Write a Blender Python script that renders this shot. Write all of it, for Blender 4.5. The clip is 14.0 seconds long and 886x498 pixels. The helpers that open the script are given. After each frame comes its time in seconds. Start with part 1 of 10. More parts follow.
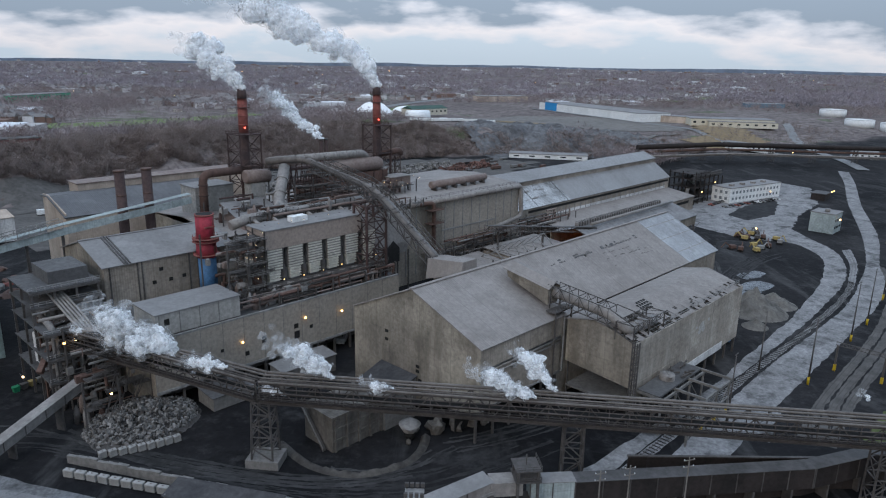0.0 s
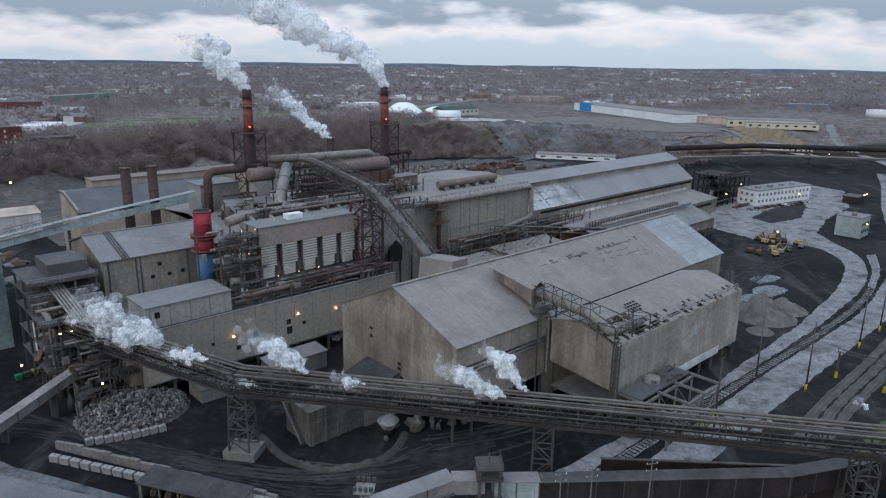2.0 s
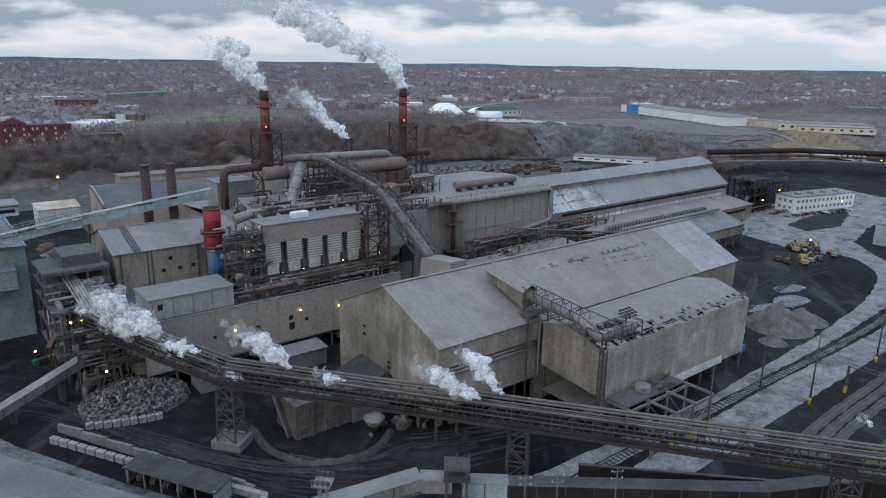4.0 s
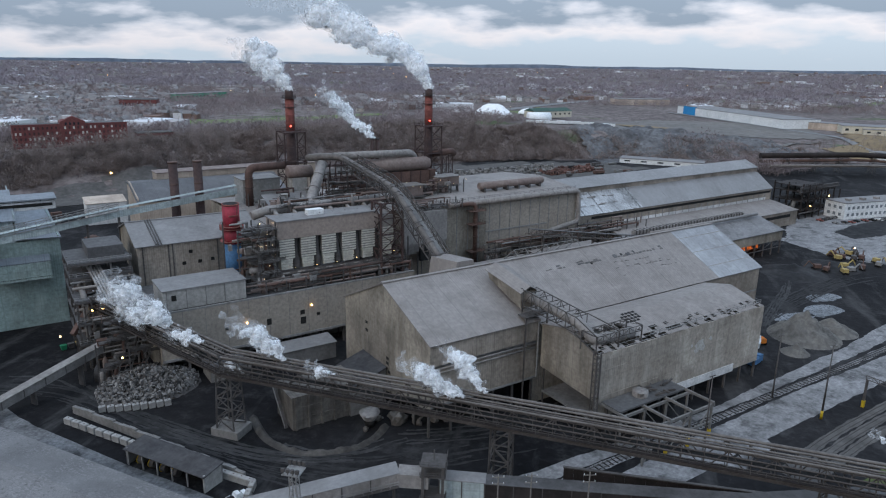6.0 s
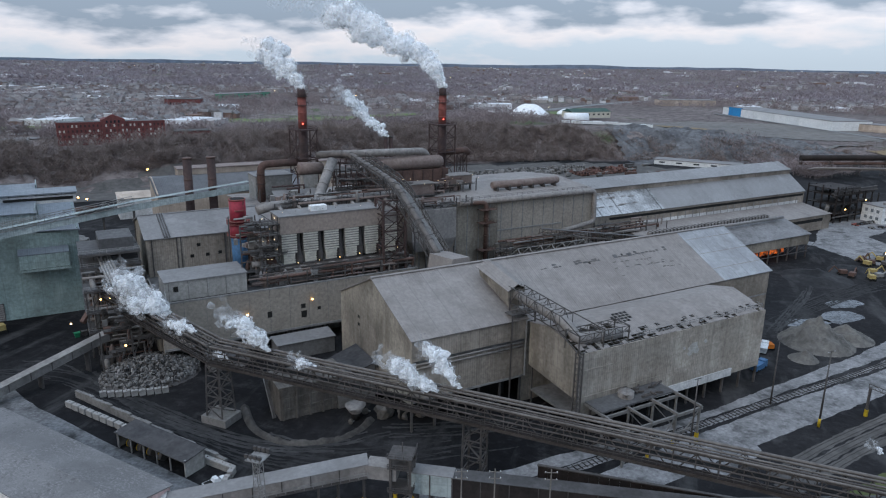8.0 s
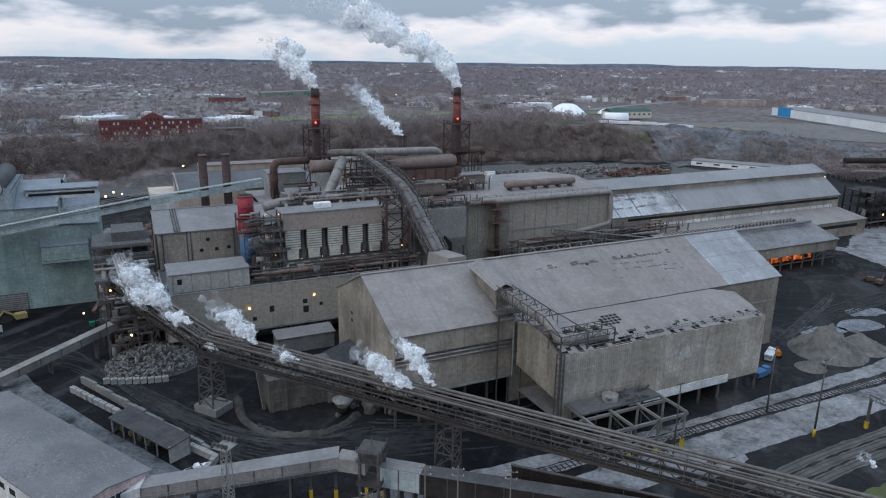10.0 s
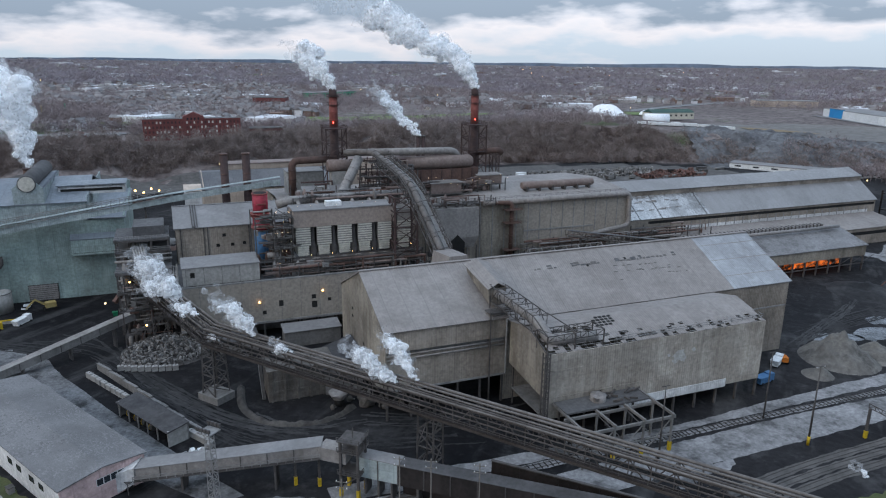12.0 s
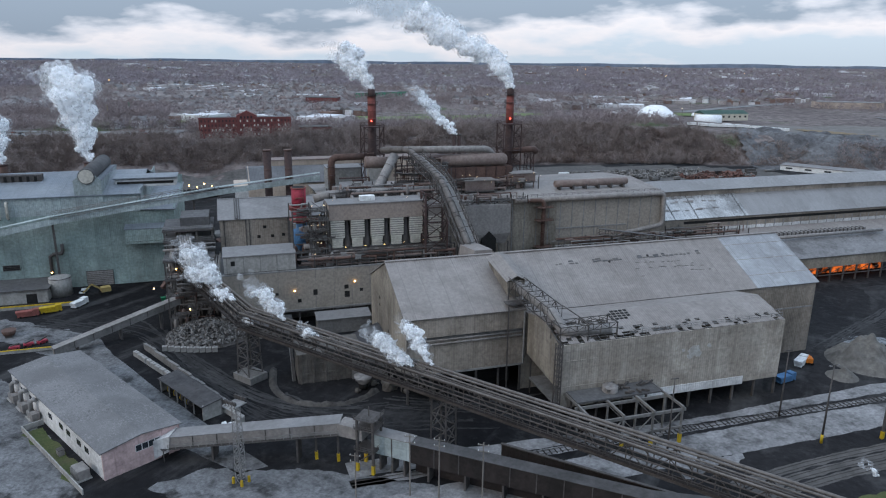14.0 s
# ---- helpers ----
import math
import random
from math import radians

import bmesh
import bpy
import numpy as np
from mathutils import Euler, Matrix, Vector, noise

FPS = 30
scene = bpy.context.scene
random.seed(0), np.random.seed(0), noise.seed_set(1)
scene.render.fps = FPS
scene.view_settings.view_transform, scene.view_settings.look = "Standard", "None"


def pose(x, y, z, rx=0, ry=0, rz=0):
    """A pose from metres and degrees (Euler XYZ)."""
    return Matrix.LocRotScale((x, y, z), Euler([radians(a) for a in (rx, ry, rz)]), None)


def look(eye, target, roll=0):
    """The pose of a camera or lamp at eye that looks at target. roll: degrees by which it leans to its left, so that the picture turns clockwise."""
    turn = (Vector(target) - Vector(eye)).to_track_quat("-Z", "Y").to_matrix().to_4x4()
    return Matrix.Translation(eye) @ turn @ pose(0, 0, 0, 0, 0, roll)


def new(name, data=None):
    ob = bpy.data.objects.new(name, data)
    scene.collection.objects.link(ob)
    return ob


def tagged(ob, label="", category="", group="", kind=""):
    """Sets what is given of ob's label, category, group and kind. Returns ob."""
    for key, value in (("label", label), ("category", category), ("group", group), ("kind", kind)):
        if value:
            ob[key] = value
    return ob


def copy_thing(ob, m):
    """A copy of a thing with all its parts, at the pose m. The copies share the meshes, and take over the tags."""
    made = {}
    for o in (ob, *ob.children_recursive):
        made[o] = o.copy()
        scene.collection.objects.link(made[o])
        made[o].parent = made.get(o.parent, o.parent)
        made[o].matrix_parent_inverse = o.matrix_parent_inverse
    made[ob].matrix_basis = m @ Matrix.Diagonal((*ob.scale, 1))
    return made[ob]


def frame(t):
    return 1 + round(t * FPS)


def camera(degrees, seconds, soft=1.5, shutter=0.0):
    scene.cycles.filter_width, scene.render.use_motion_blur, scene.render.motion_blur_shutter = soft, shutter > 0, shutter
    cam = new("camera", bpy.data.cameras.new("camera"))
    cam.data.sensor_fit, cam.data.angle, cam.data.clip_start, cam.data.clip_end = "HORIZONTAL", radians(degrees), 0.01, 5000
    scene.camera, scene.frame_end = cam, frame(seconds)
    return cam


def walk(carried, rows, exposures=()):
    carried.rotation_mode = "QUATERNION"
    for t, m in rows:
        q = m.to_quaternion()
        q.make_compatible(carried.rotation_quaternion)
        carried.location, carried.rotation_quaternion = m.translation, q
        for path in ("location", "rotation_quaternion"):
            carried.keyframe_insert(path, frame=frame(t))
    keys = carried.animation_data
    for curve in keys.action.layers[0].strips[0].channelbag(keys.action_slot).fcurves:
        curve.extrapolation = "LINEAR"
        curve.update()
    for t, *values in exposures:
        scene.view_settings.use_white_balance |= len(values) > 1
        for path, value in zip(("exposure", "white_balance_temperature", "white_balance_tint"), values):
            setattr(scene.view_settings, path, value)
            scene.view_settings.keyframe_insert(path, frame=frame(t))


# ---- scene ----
cam = camera(65.4, 14.0, soft=1.15)
METRES, EYE, TILT, LEAN, TURN = 106.0, 100.0, -16.0, 0.0, 0.0
PATH = [
    (0, (-1.09, -0.704, 98.45), (-1.109, 1.225, 97.923), 1.1),
    (0.5, (2.797, -0.704, 98.23), (2.752, 1.225, 97.703), 1.1),
    (1, (6.777, -0.729, 98.252), (6.704, 1.199, 97.724), 1.1),
    (1.5, (10.833, -0.864, 98.297), (10.73, 1.063, 97.77), 1.0),
    (2, (15.15, -0.964, 98.381), (15.014, 0.96, 97.854), 0.9),
    (2.5, (19.146, -0.888, 98.726), (18.979, 1.033, 98.198), 1.0),
    (3, (23.425, -0.968, 99.061), (23.218, 0.95, 98.532), 1.0),
    (5.5, (44.47, 0.323, 99.67), (44.071, 2.21, 99.14), 1.1),
    (6, (48.602, 0.707, 99.736), (48.157, 2.583, 99.206), 1.0),
    (6.5, (52.634, 1.342, 99.488), (52.157, 3.21, 98.959), 1.0),
    (7, (56.62, 1.95, 99.358), (56.117, 3.812, 98.828), 1.0),
    (7.5, (60.815, 2.818, 99.173), (60.278, 4.671, 98.644), 0.9),
    (8, (64.92, 3.646, 99.151), (64.346, 5.487, 98.621), 0.9),
    (10.5, (85.237, 8.987, 99.676), (84.503, 10.768, 99.142), 0.8),
    (11, (89.154, 9.827, 99.759), (88.388, 11.595, 99.225), 0.8),
    (11.5, (93.05, 10.279, 100.122), (92.255, 12.035, 99.587), 0.8),
    (12, (96.554, 10.419, 100.419), (95.727, 12.16, 99.883), 0.7),
    (12.5, (100.141, 10.226, 100.613), (99.278, 11.949, 100.077), 0.7),
    (13, (103.238, 9.411, 100.673), (102.341, 11.116, 100.137), 0.6),
    (13.5, (106.002, 8.168, 100.845), (105.07, 9.854, 100.308), 0.6),
    (14, (108.691, 6.708, 100.587), (107.731, 8.378, 100.051), 0.6),
]
walk(cam, [(t, look(eye, target, roll)) for t, eye, target, roll in PATH], [(0.0, 0.0), (3.0, 0.04), (7.5, 0.05), (11.0, 0.11), (14.0, 0.14)])

# ---- light and sky ----
SUN_EL, SUN_ROT, ZENITH = 30.0, 205.0, 3.0
world = bpy.data.worlds.new("overcast_sky")
scene.world = world
world.use_nodes = True
wn, wl = world.node_tree.nodes, world.node_tree.links
wn.clear()
w_out = wn.new("ShaderNodeOutputWorld")
w_bg = wn.new("ShaderNodeBackground")
w_sky = wn.new("ShaderNodeTexSky")
w_sky.sky_type, w_sky.sun_disc = "NISHITA", False
w_sky.sun_elevation, w_sky.sun_rotation = radians(SUN_EL), radians(SUN_ROT)
w_sky.air_density, w_sky.dust_density = 1.0, 2.0
w_tc = wn.new("ShaderNodeTexCoord")
w_sep = wn.new("ShaderNodeSeparateXYZ")
wl.new(w_tc.outputs["Generated"], w_sep.inputs[0])


def w_math(op, a, b=None, clamp=False):
    n = wn.new("ShaderNodeMath")
    n.operation, n.use_clamp = op, clamp
    for k, x in enumerate((a, b)):
        if x is None:
            continue
        if isinstance(x, (int, float)):
            n.inputs[k].default_value = x
        else:
            wl.new(x, n.inputs[k])
    return n.outputs[0]


# the cloud deck lies on a plane overhead, so it draws together towards the horizon
w_up = w_math("ADD", w_math("MAXIMUM", w_sep.outputs[2], 0.0), 0.035)
w_pos = wn.new("ShaderNodeCombineXYZ")
wl.new(w_math("DIVIDE", w_sep.outputs[0], w_up), w_pos.inputs[0])
wl.new(w_math("DIVIDE", w_sep.outputs[1], w_up), w_pos.inputs[1])
w_noise = wn.new("ShaderNodeTexNoise")
w_noise.inputs["Scale"].default_value = 0.16
w_noise.inputs["Detail"].default_value = 7.0
w_noise.inputs["Roughness"].default_value = 0.52
w_noise.inputs["Distortion"].default_value = 0.25
wl.new(w_pos.outputs[0], w_noise.inputs["Vector"])
# ragged heaps along the deck's edge
w_pos2 = wn.new("ShaderNodeCombineXYZ")
for k, f in enumerate((9.0, 9.0, 30.0)):
    wl.new(w_math("MULTIPLY", w_sep.outputs[k], f), w_pos2.inputs[k])
w_noise2 = wn.new("ShaderNodeTexNoise")
w_noise2.inputs["Scale"].default_value = 1.0
w_noise2.inputs["Detail"].default_value = 8.0
w_noise2.inputs["Roughness"].default_value = 0.5
wl.new(w_pos2.outputs[0], w_noise2.inputs["Vector"])
w_both = w_math("ADD", w_math("MULTIPLY", w_noise.outputs["Fac"], 0.18), w_math("MULTIPLY", w_noise2.outputs["Fac"], 1.35))
# the deck hangs lower towards the west
w_both = w_math("ADD", w_both, w_math("MULTIPLY", w_math("MINIMUM", w_math("ADD", w_sep.outputs[0], 0.15), 0.25), -0.42))
w_both = w_math("ADD", w_both, w_math("MULTIPLY", w_math("MAXIMUM", w_math("SUBTRACT", w_sep.outputs[0], 0.22), 0.0), 1.2))
# clear towards the horizon, closed overhead
w_edge = w_math("MULTIPLY", w_math("MINIMUM", w_math("SUBTRACT", w_sep.outputs[2], 0.050), 0.055), 10.0)
w_cov = wn.new("ShaderNodeMapRange")
wl.new(w_math("ADD", w_both, w_edge), w_cov.inputs["Value"])
w_cov.inputs["From Min"].default_value, w_cov.inputs["From Max"].default_value = 0.375, 1.175
w_ramp = wn.new("ShaderNodeValToRGB")
for k in range(3):
    w_ramp.color_ramp.elements.new(0.3 + 0.2 * k)
for e, (at_, col) in zip(w_ramp.color_ramp.elements, ((0.0, (0.53, 0.63, 0.74, 1)), (0.16, (0.65, 0.69, 0.77, 1)), (0.36, (0.76, 0.75, 0.80, 1)), (0.53, (0.56, 0.60, 0.69, 1)), (0.72, (0.262, 0.33, 0.425, 1)))):
    e.position, e.color = at_, col
wl.new(w_cov.outputs[0], w_ramp.inputs[0])
w_mix = wn.new("ShaderNodeMix")
w_mix.data_type = "RGBA"
w_mix.inputs["Factor"].default_value = 0.95
w_gain = wn.new("ShaderNodeMix")
w_gain.data_type, w_gain.blend_type = "RGBA", "MULTIPLY"
w_gain.inputs["Factor"].default_value = 1.0
w_gain.inputs["B"].default_value = (0.09, 0.09, 0.09, 1)
wl.new(w_sky.outputs[0], w_gain.inputs["A"])
wl.new(w_gain.outputs["Result"], w_mix.inputs["A"])
wl.new(w_ramp.outputs[0], w_mix.inputs["B"])
# an overcast sky is about three times as bright overhead as at the horizon
w_law = wn.new("ShaderNodeMix")
w_law.data_type, w_law.blend_type = "RGBA", "MULTIPLY"
w_law.inputs["Factor"].default_value = 1.0
wl.new(w_mix.outputs["Result"], w_law.inputs["A"])
wl.new(w_math("ADD", w_math("MULTIPLY", w_math("MAXIMUM", w_sep.outputs[2], 0.0), ZENITH), 1.0), w_law.inputs["B"])
wl.new(w_law.outputs["Result"], w_bg.inputs["Color"])
w_bg.inputs["Strength"].default_value = 1.02
wl.new(w_bg.outputs[0], w_out.inputs["Surface"])

sun = new("sun", bpy.data.lights.new("sun", "SUN"))
sun.data.energy, sun.data.angle, sun.data.color = 0.75, radians(25), (1.0, 0.90, 0.79)
sun.matrix_world = pose(0, 0, 300, 90 - SUN_EL, 0, 180 - SUN_ROT)

# ---- materials ----


class Nodes:
    """A small wrapper to write a node material in a few lines."""

    def __init__(self, name):
        self.mat = bpy.data.materials.new(name)
        self.mat.use_nodes = True
        self.n, self.l = self.mat.node_tree.nodes, self.mat.node_tree.links
        self.bsdf = self.n["Principled BSDF"]
        self.tc = self.n.new("ShaderNodeTexCoord")
        self.obj = self.tc.outputs["Object"]

    def put(self, socket, value):
        if isinstance(value, bpy.types.NodeSocket):
            self.l.new(value, socket)
        elif isinstance(value, (tuple, list)) and len(value) == 3 and socket.type == "RGBA":
            socket.default_value = (*value, 1)
        else:
            socket.default_value = value

    def noise(self, scale, detail=5.0, stretch=(1, 1, 1), rough=0.55, coord=None):
        m = self.n.new("ShaderNodeMapping")
        m.inputs["Scale"].default_value = stretch
        self.l.new(coord or self.obj, m.inputs["Vector"])
        t = self.n.new("ShaderNodeTexNoise")
        t.inputs["Scale"].default_value, t.inputs["Detail"].default_value, t.inputs["Roughness"].default_value = scale, detail, rough
        self.l.new(m.outputs[0], t.inputs["Vector"])
        return t.outputs["Fac"]

    def ramp(self, fac, lo, hi, a=0.0, b=1.0):
        r = self.n.new("ShaderNodeMapRange")
        self.put(r.inputs["Value"], fac)
        for k, v in zip(("From Min", "From Max", "To Min", "To Max"), (lo, hi, a, b)):
            r.inputs[k].default_value = v
        return r.outputs[0]

    def mix(self, fac, a, b, how="MIX"):
        m = self.n.new("ShaderNodeMix")
        m.data_type, m.blend_type = "RGBA", how
        self.put(m.inputs["Factor"], fac)
        self.put(m.inputs["A"], a)
        self.put(m.inputs["B"], b)
        return m.outputs["Result"]

    def math(self, op, a, b=0.0):
        m = self.n.new("ShaderNodeMath")
        m.operation = op
        self.put(m.inputs[0], a)
        self.put(m.inputs[1], b)
        return m.outputs[0]

    def bump(self, height, strength, distance=0.05):
        b = self.n.new("ShaderNodeBump")
        b.inputs["Strength"].default_value, b.inputs["Distance"].default_value = strength, distance
        self.l.new(height, b.inputs["Height"])
        self.l.new(b.outputs[0], self.bsdf.inputs["Normal"])

    def finish(self, colour, rough=0.8, metal=0.0):
        self.put(self.bsdf.inputs["Base Color"], colour)
        self.put(self.bsdf.inputs["Roughness"], rough)
        self.put(self.bsdf.inputs["Metallic"], metal)
        if isinstance(rough, float) and rough > 0.65 or not isinstance(rough, float):
            self.bsdf.inputs["Specular IOR Level"].default_value = 0.25
        return self.mat


def surface(name, main, other, stain=None, big=0.05, fine=0.9, rough=0.8, metal=0.0, streak=False, ribs=None, amount=0.5, grain=0.35, slope=False):
    """Worn sheet, plaster or steel: two tones in broad patches, a fine grain, stains and runs, and ribs along one axis."""
    k = Nodes(name)
    broad = k.ramp(k.noise(big, 7, rough=0.62), 0.36, 0.64)
    col = k.mix(broad, main, other)
    speck = k.ramp(k.noise(fine, 7, rough=0.65), 0.25, 0.75, 1 - grain, 1 + grain)
    col = k.mix(1.0, col, speck, "MULTIPLY")
    if stain:
        s = k.noise(0.26, 7, (1, 1, 0.13) if streak else ((1, 0.16, 0.16) if slope else (1, 1, 1)), 0.6)
        col = k.mix(k.ramp(s, 0.50, 0.74, 0.0, amount * (0.75 if streak else 0.7)), col, stain)
        s2 = k.noise(0.085, 8, (1, 1, 0.7), 0.66)
        col = k.mix(k.ramp(s2, 0.52, 0.64, 0.0, amount * 0.85), col, stain)
        s3 = k.noise(0.16, 6, (1, 1, 0.25) if streak else (1, 1, 1), 0.6)
        pale = tuple(min(0.9, 1.22 * c) for c in other)
        col = k.mix(k.ramp(s3, 0.57, 0.70, 0.0, 0.55), col, pale)
    height = k.noise(fine * 2, 4)
    if ribs:
        w = k.n.new("ShaderNodeTexWave")
        w.wave_type, w.bands_direction = "BANDS", ribs
        w.inputs["Scale"].default_value = 0.42
        w.inputs["Distortion"].default_value = 0.0
        k.l.new(k.obj, w.inputs["Vector"])
        height = k.math("ADD", k.math("MULTIPLY", height, 0.4), w.outputs["Fac"])
        k.bump(height, 0.4, 0.10)
        # sheet joints every few metres
        j = k.n.new("ShaderNodeTexWave")
        j.wave_type, j.bands_direction = "BANDS", ribs
        j.inputs["Scale"].default_value = 0.052
        j.inputs["Distortion"].default_value = 0.6
        k.l.new(k.obj, j.inputs["Vector"])
        col = k.mix(k.ramp(j.outputs["Fac"], 0.988, 1.0, 0.0, 0.28), col, tuple(0.5 * c for c in main))
        if streak:
            # laps between the courses of sheets, each course a little lighter or darker
            lap = k.n.new("ShaderNodeTexWave")
            lap.wave_type, lap.bands_direction = "BANDS", "Z"
            lap.inputs["Scale"].default_value = 0.062
            k.l.new(k.obj, lap.inputs["Vector"])
            col = k.mix(k.ramp(lap.outputs["Fac"], 0.985, 1.0, 0.0, 0.16), col, tuple(0.45 * c for c in main))
            sheet = k.n.new("ShaderNodeTexVoronoi")
            sheet.distance = "CHEBYCHEV"
            sheet.inputs["Scale"].default_value = 0.16
            sheet.inputs["Randomness"].default_value = 0.35
            k.l.new(k.obj, sheet.inputs["Vector"])
            tint = k.n.new("ShaderNodeSeparateColor")
            k.l.new(sheet.outputs["Color"], tint.inputs[0])
            blot = k.noise(0.045, 9, (1, 1, 0.8), 0.68)
            col = k.mix(1.0, col, k.ramp(blot, 0.36, 0.64, 0.72, 1.26), "MULTIPLY")
            col = k.mix(1.0, col, k.ramp(tint.outputs[0], 0.0, 1.0, 0.95, 1.05), "MULTIPLY")
    else:
        k.bump(height, 0.35, 0.06)
    return k.finish(col, k.ramp(k.noise(fine * 0.7, 4), 0.3, 0.7, rough - 0.12, min(1.0, rough + 0.1)), metal)


M = {}
M["wall_dust"] = surface("dusty_grey_brown_cladding", (0.22, 0.185, 0.152), (0.29, 0.25, 0.21), (0.09, 0.075, 0.062), streak=True, ribs="X", amount=0.6)
M["wall_gable"] = surface("stained_grey_gable_cladding", (0.205, 0.178, 0.15), (0.275, 0.243, 0.198), (0.095, 0.082, 0.066), streak=True, ribs="Y", amount=0.7)
M["roof_dust"] = surface("dust_covered_sheet_roof", (0.205, 0.182, 0.168), (0.25, 0.226, 0.21), (0.115, 0.098, 0.09), big=0.035, rough=0.66, amount=0.4, ribs="X", grain=0.2, slope=True)
M["roof_mill"] = surface("weathered_bright_metal_roof", (0.20, 0.19, 0.185), (0.255, 0.245, 0.24), (0.145, 0.135, 0.13), big=0.03, rough=0.40, metal=0.35, amount=0.3, ribs="X", grain=0.12, slope=True)
M["roof_dark"] = surface("dark_grey_flat_roof", (0.075, 0.073, 0.074), (0.11, 0.106, 0.106), (0.07, 0.068, 0.066), rough=0.85, amount=0.5)
M["roof_grey"] = surface("pale_grey_membrane_roof", (0.175, 0.168, 0.165), (0.22, 0.212, 0.208), (0.10, 0.093, 0.09), big=0.06, rough=0.75, amount=0.4, grain=0.18)
M["roof_soot"] = surface("sooty_membrane_roof", (0.06, 0.058, 0.058), (0.105, 0.10, 0.10), (0.03, 0.029, 0.028), big=0.08, rough=0.8, amount=0.6, grain=0.25)
M["tan"] = surface("tan_metal_siding", (0.40, 0.325, 0.265), (0.45, 0.37, 0.305), (0.27, 0.22, 0.18), streak=True, ribs="X", amount=0.3, grain=0.15)
M["brown_fascia"] = surface("brown_flat_metal_fascia", (0.27, 0.22, 0.19), (0.30, 0.245, 0.21), (0.20, 0.16, 0.135), amount=0.25, rough=0.7)
M["cream"] = surface("cream_ribbed_metal", (0.55, 0.52, 0.455), (0.44, 0.415, 0.36), (0.24, 0.215, 0.175), amount=0.6, rough=0.6)
M["rust"] = surface("rust_brown_steel", (0.085, 0.052, 0.043), (0.125, 0.075, 0.06), (0.05, 0.038, 0.034), big=0.15, amount=0.5)
M["red_rust"] = surface("faded_red_stack_paint", (0.26, 0.085, 0.07), (0.20, 0.07, 0.06), (0.09, 0.05, 0.045), big=0.12, amount=0.6, streak=True)
M["dark_rust"] = surface("dark_rusted_stack_steel", (0.055, 0.037, 0.035), (0.078, 0.049, 0.045), (0.034, 0.027, 0.026), big=0.12, amount=0.4)
M["red_paint"] = surface("bright_red_tank_paint", (0.34, 0.034, 0.056), (0.27, 0.034, 0.05), (0.10, 0.03, 0.035), big=0.15, amount=0.8, streak=True, rough=0.6)
M["blue_paint"] = surface("blue_tank_paint", (0.075, 0.18, 0.33), (0.06, 0.14, 0.26), (0.05, 0.08, 0.12), big=0.15, amount=0.45, streak=True, rough=0.6)
M["pipe_grey"] = surface("dusty_grey_duct_steel", (0.20, 0.185, 0.175), (0.25, 0.23, 0.215), (0.11, 0.095, 0.085), big=0.1, amount=0.45, rough=0.65)
M["steel"] = surface("dark_structural_steel", (0.060, 0.055, 0.053), (0.092, 0.083, 0.078), (0.04, 0.033, 0.03), big=0.2, amount=0.4, rough=0.7)
M["steel_pale"] = surface("pale_dusty_structural_steel", (0.19, 0.185, 0.18), (0.24, 0.23, 0.22), (0.10, 0.09, 0.08), big=0.2, amount=0.4, rough=0.7)
M["teal"] = surface("faded_teal_cladding", (0.225, 0.29, 0.275), (0.275, 0.335, 0.315), (0.16, 0.18, 0.165), streak=True, ribs="X", amount=0.5)
M["teal_pale"] = surface("pale_blue_grey_cladding", (0.27, 0.315, 0.315), (0.33, 0.37, 0.365), (0.18, 0.205, 0.20), streak=True, ribs="X", amount=0.35)
M["roof_blue"] = surface("blue_grey_sheet_roof", (0.17, 0.19, 0.215), (0.22, 0.24, 0.26), (0.12, 0.12, 0.125), rough=0.5, metal=0.2, amount=0.4, ribs="X", grain=0.15, slope=True)
M["concrete"] = surface("dirty_concrete", (0.26, 0.25, 0.235), (0.33, 0.32, 0.30), (0.14, 0.13, 0.12), big=0.2, amount=0.5, streak=True)
M["concrete_dark"] = surface("soot_dark_concrete", (0.15, 0.143, 0.135), (0.20, 0.19, 0.18), (0.08, 0.076, 0.072), big=0.15, amount=0.5, streak=True)
M["white_metal"] = surface("white_painted_metal", (0.62, 0.63, 0.63), (0.70, 0.70, 0.69), (0.42, 0.42, 0.40), big=0.05, amount=0.3, rough=0.6)
M["pink"] = surface("faded_pink_corrugated_siding", (0.46, 0.325, 0.31), (0.51, 0.37, 0.35), (0.34, 0.25, 0.235), streak=True, ribs="Y", amount=0.3)
M["offwhite"] = surface("off_white_corrugated_siding", (0.50, 0.49, 0.48), (0.56, 0.55, 0.54), (0.34, 0.32, 0.30), streak=True, ribs="X", amount=0.35)
M["brick"] = surface("dark_red_brickwork", (0.135, 0.046, 0.044), (0.165, 0.056, 0.052), (0.09, 0.038, 0.036), big=0.1, amount=0.4)
# for black parts, and painted in openings as the dark inside them
M["black"] = surface("black_parts_and_opening_shade", (0.012, 0.012, 0.012), (0.02, 0.019, 0.018), rough=0.95)
M["yellow"] = surface("safety_yellow_paint", (0.48, 0.33, 0.02), (0.40, 0.27, 0.02), (0.35, 0.25, 0.03), big=0.3, amount=0.3, rough=0.55)
M["dome_white"] = surface("white_fabric_dome", (0.80, 0.80, 0.80), (0.74, 0.75, 0.76), big=0.05, rough=0.6)
M["ground_dark"] = surface("black_coal_dust_ground", (0.010, 0.010, 0.011), (0.026, 0.025, 0.026), (0.06, 0.058, 0.058), big=0.03, fine=0.4, amount=0.5, rough=0.9)
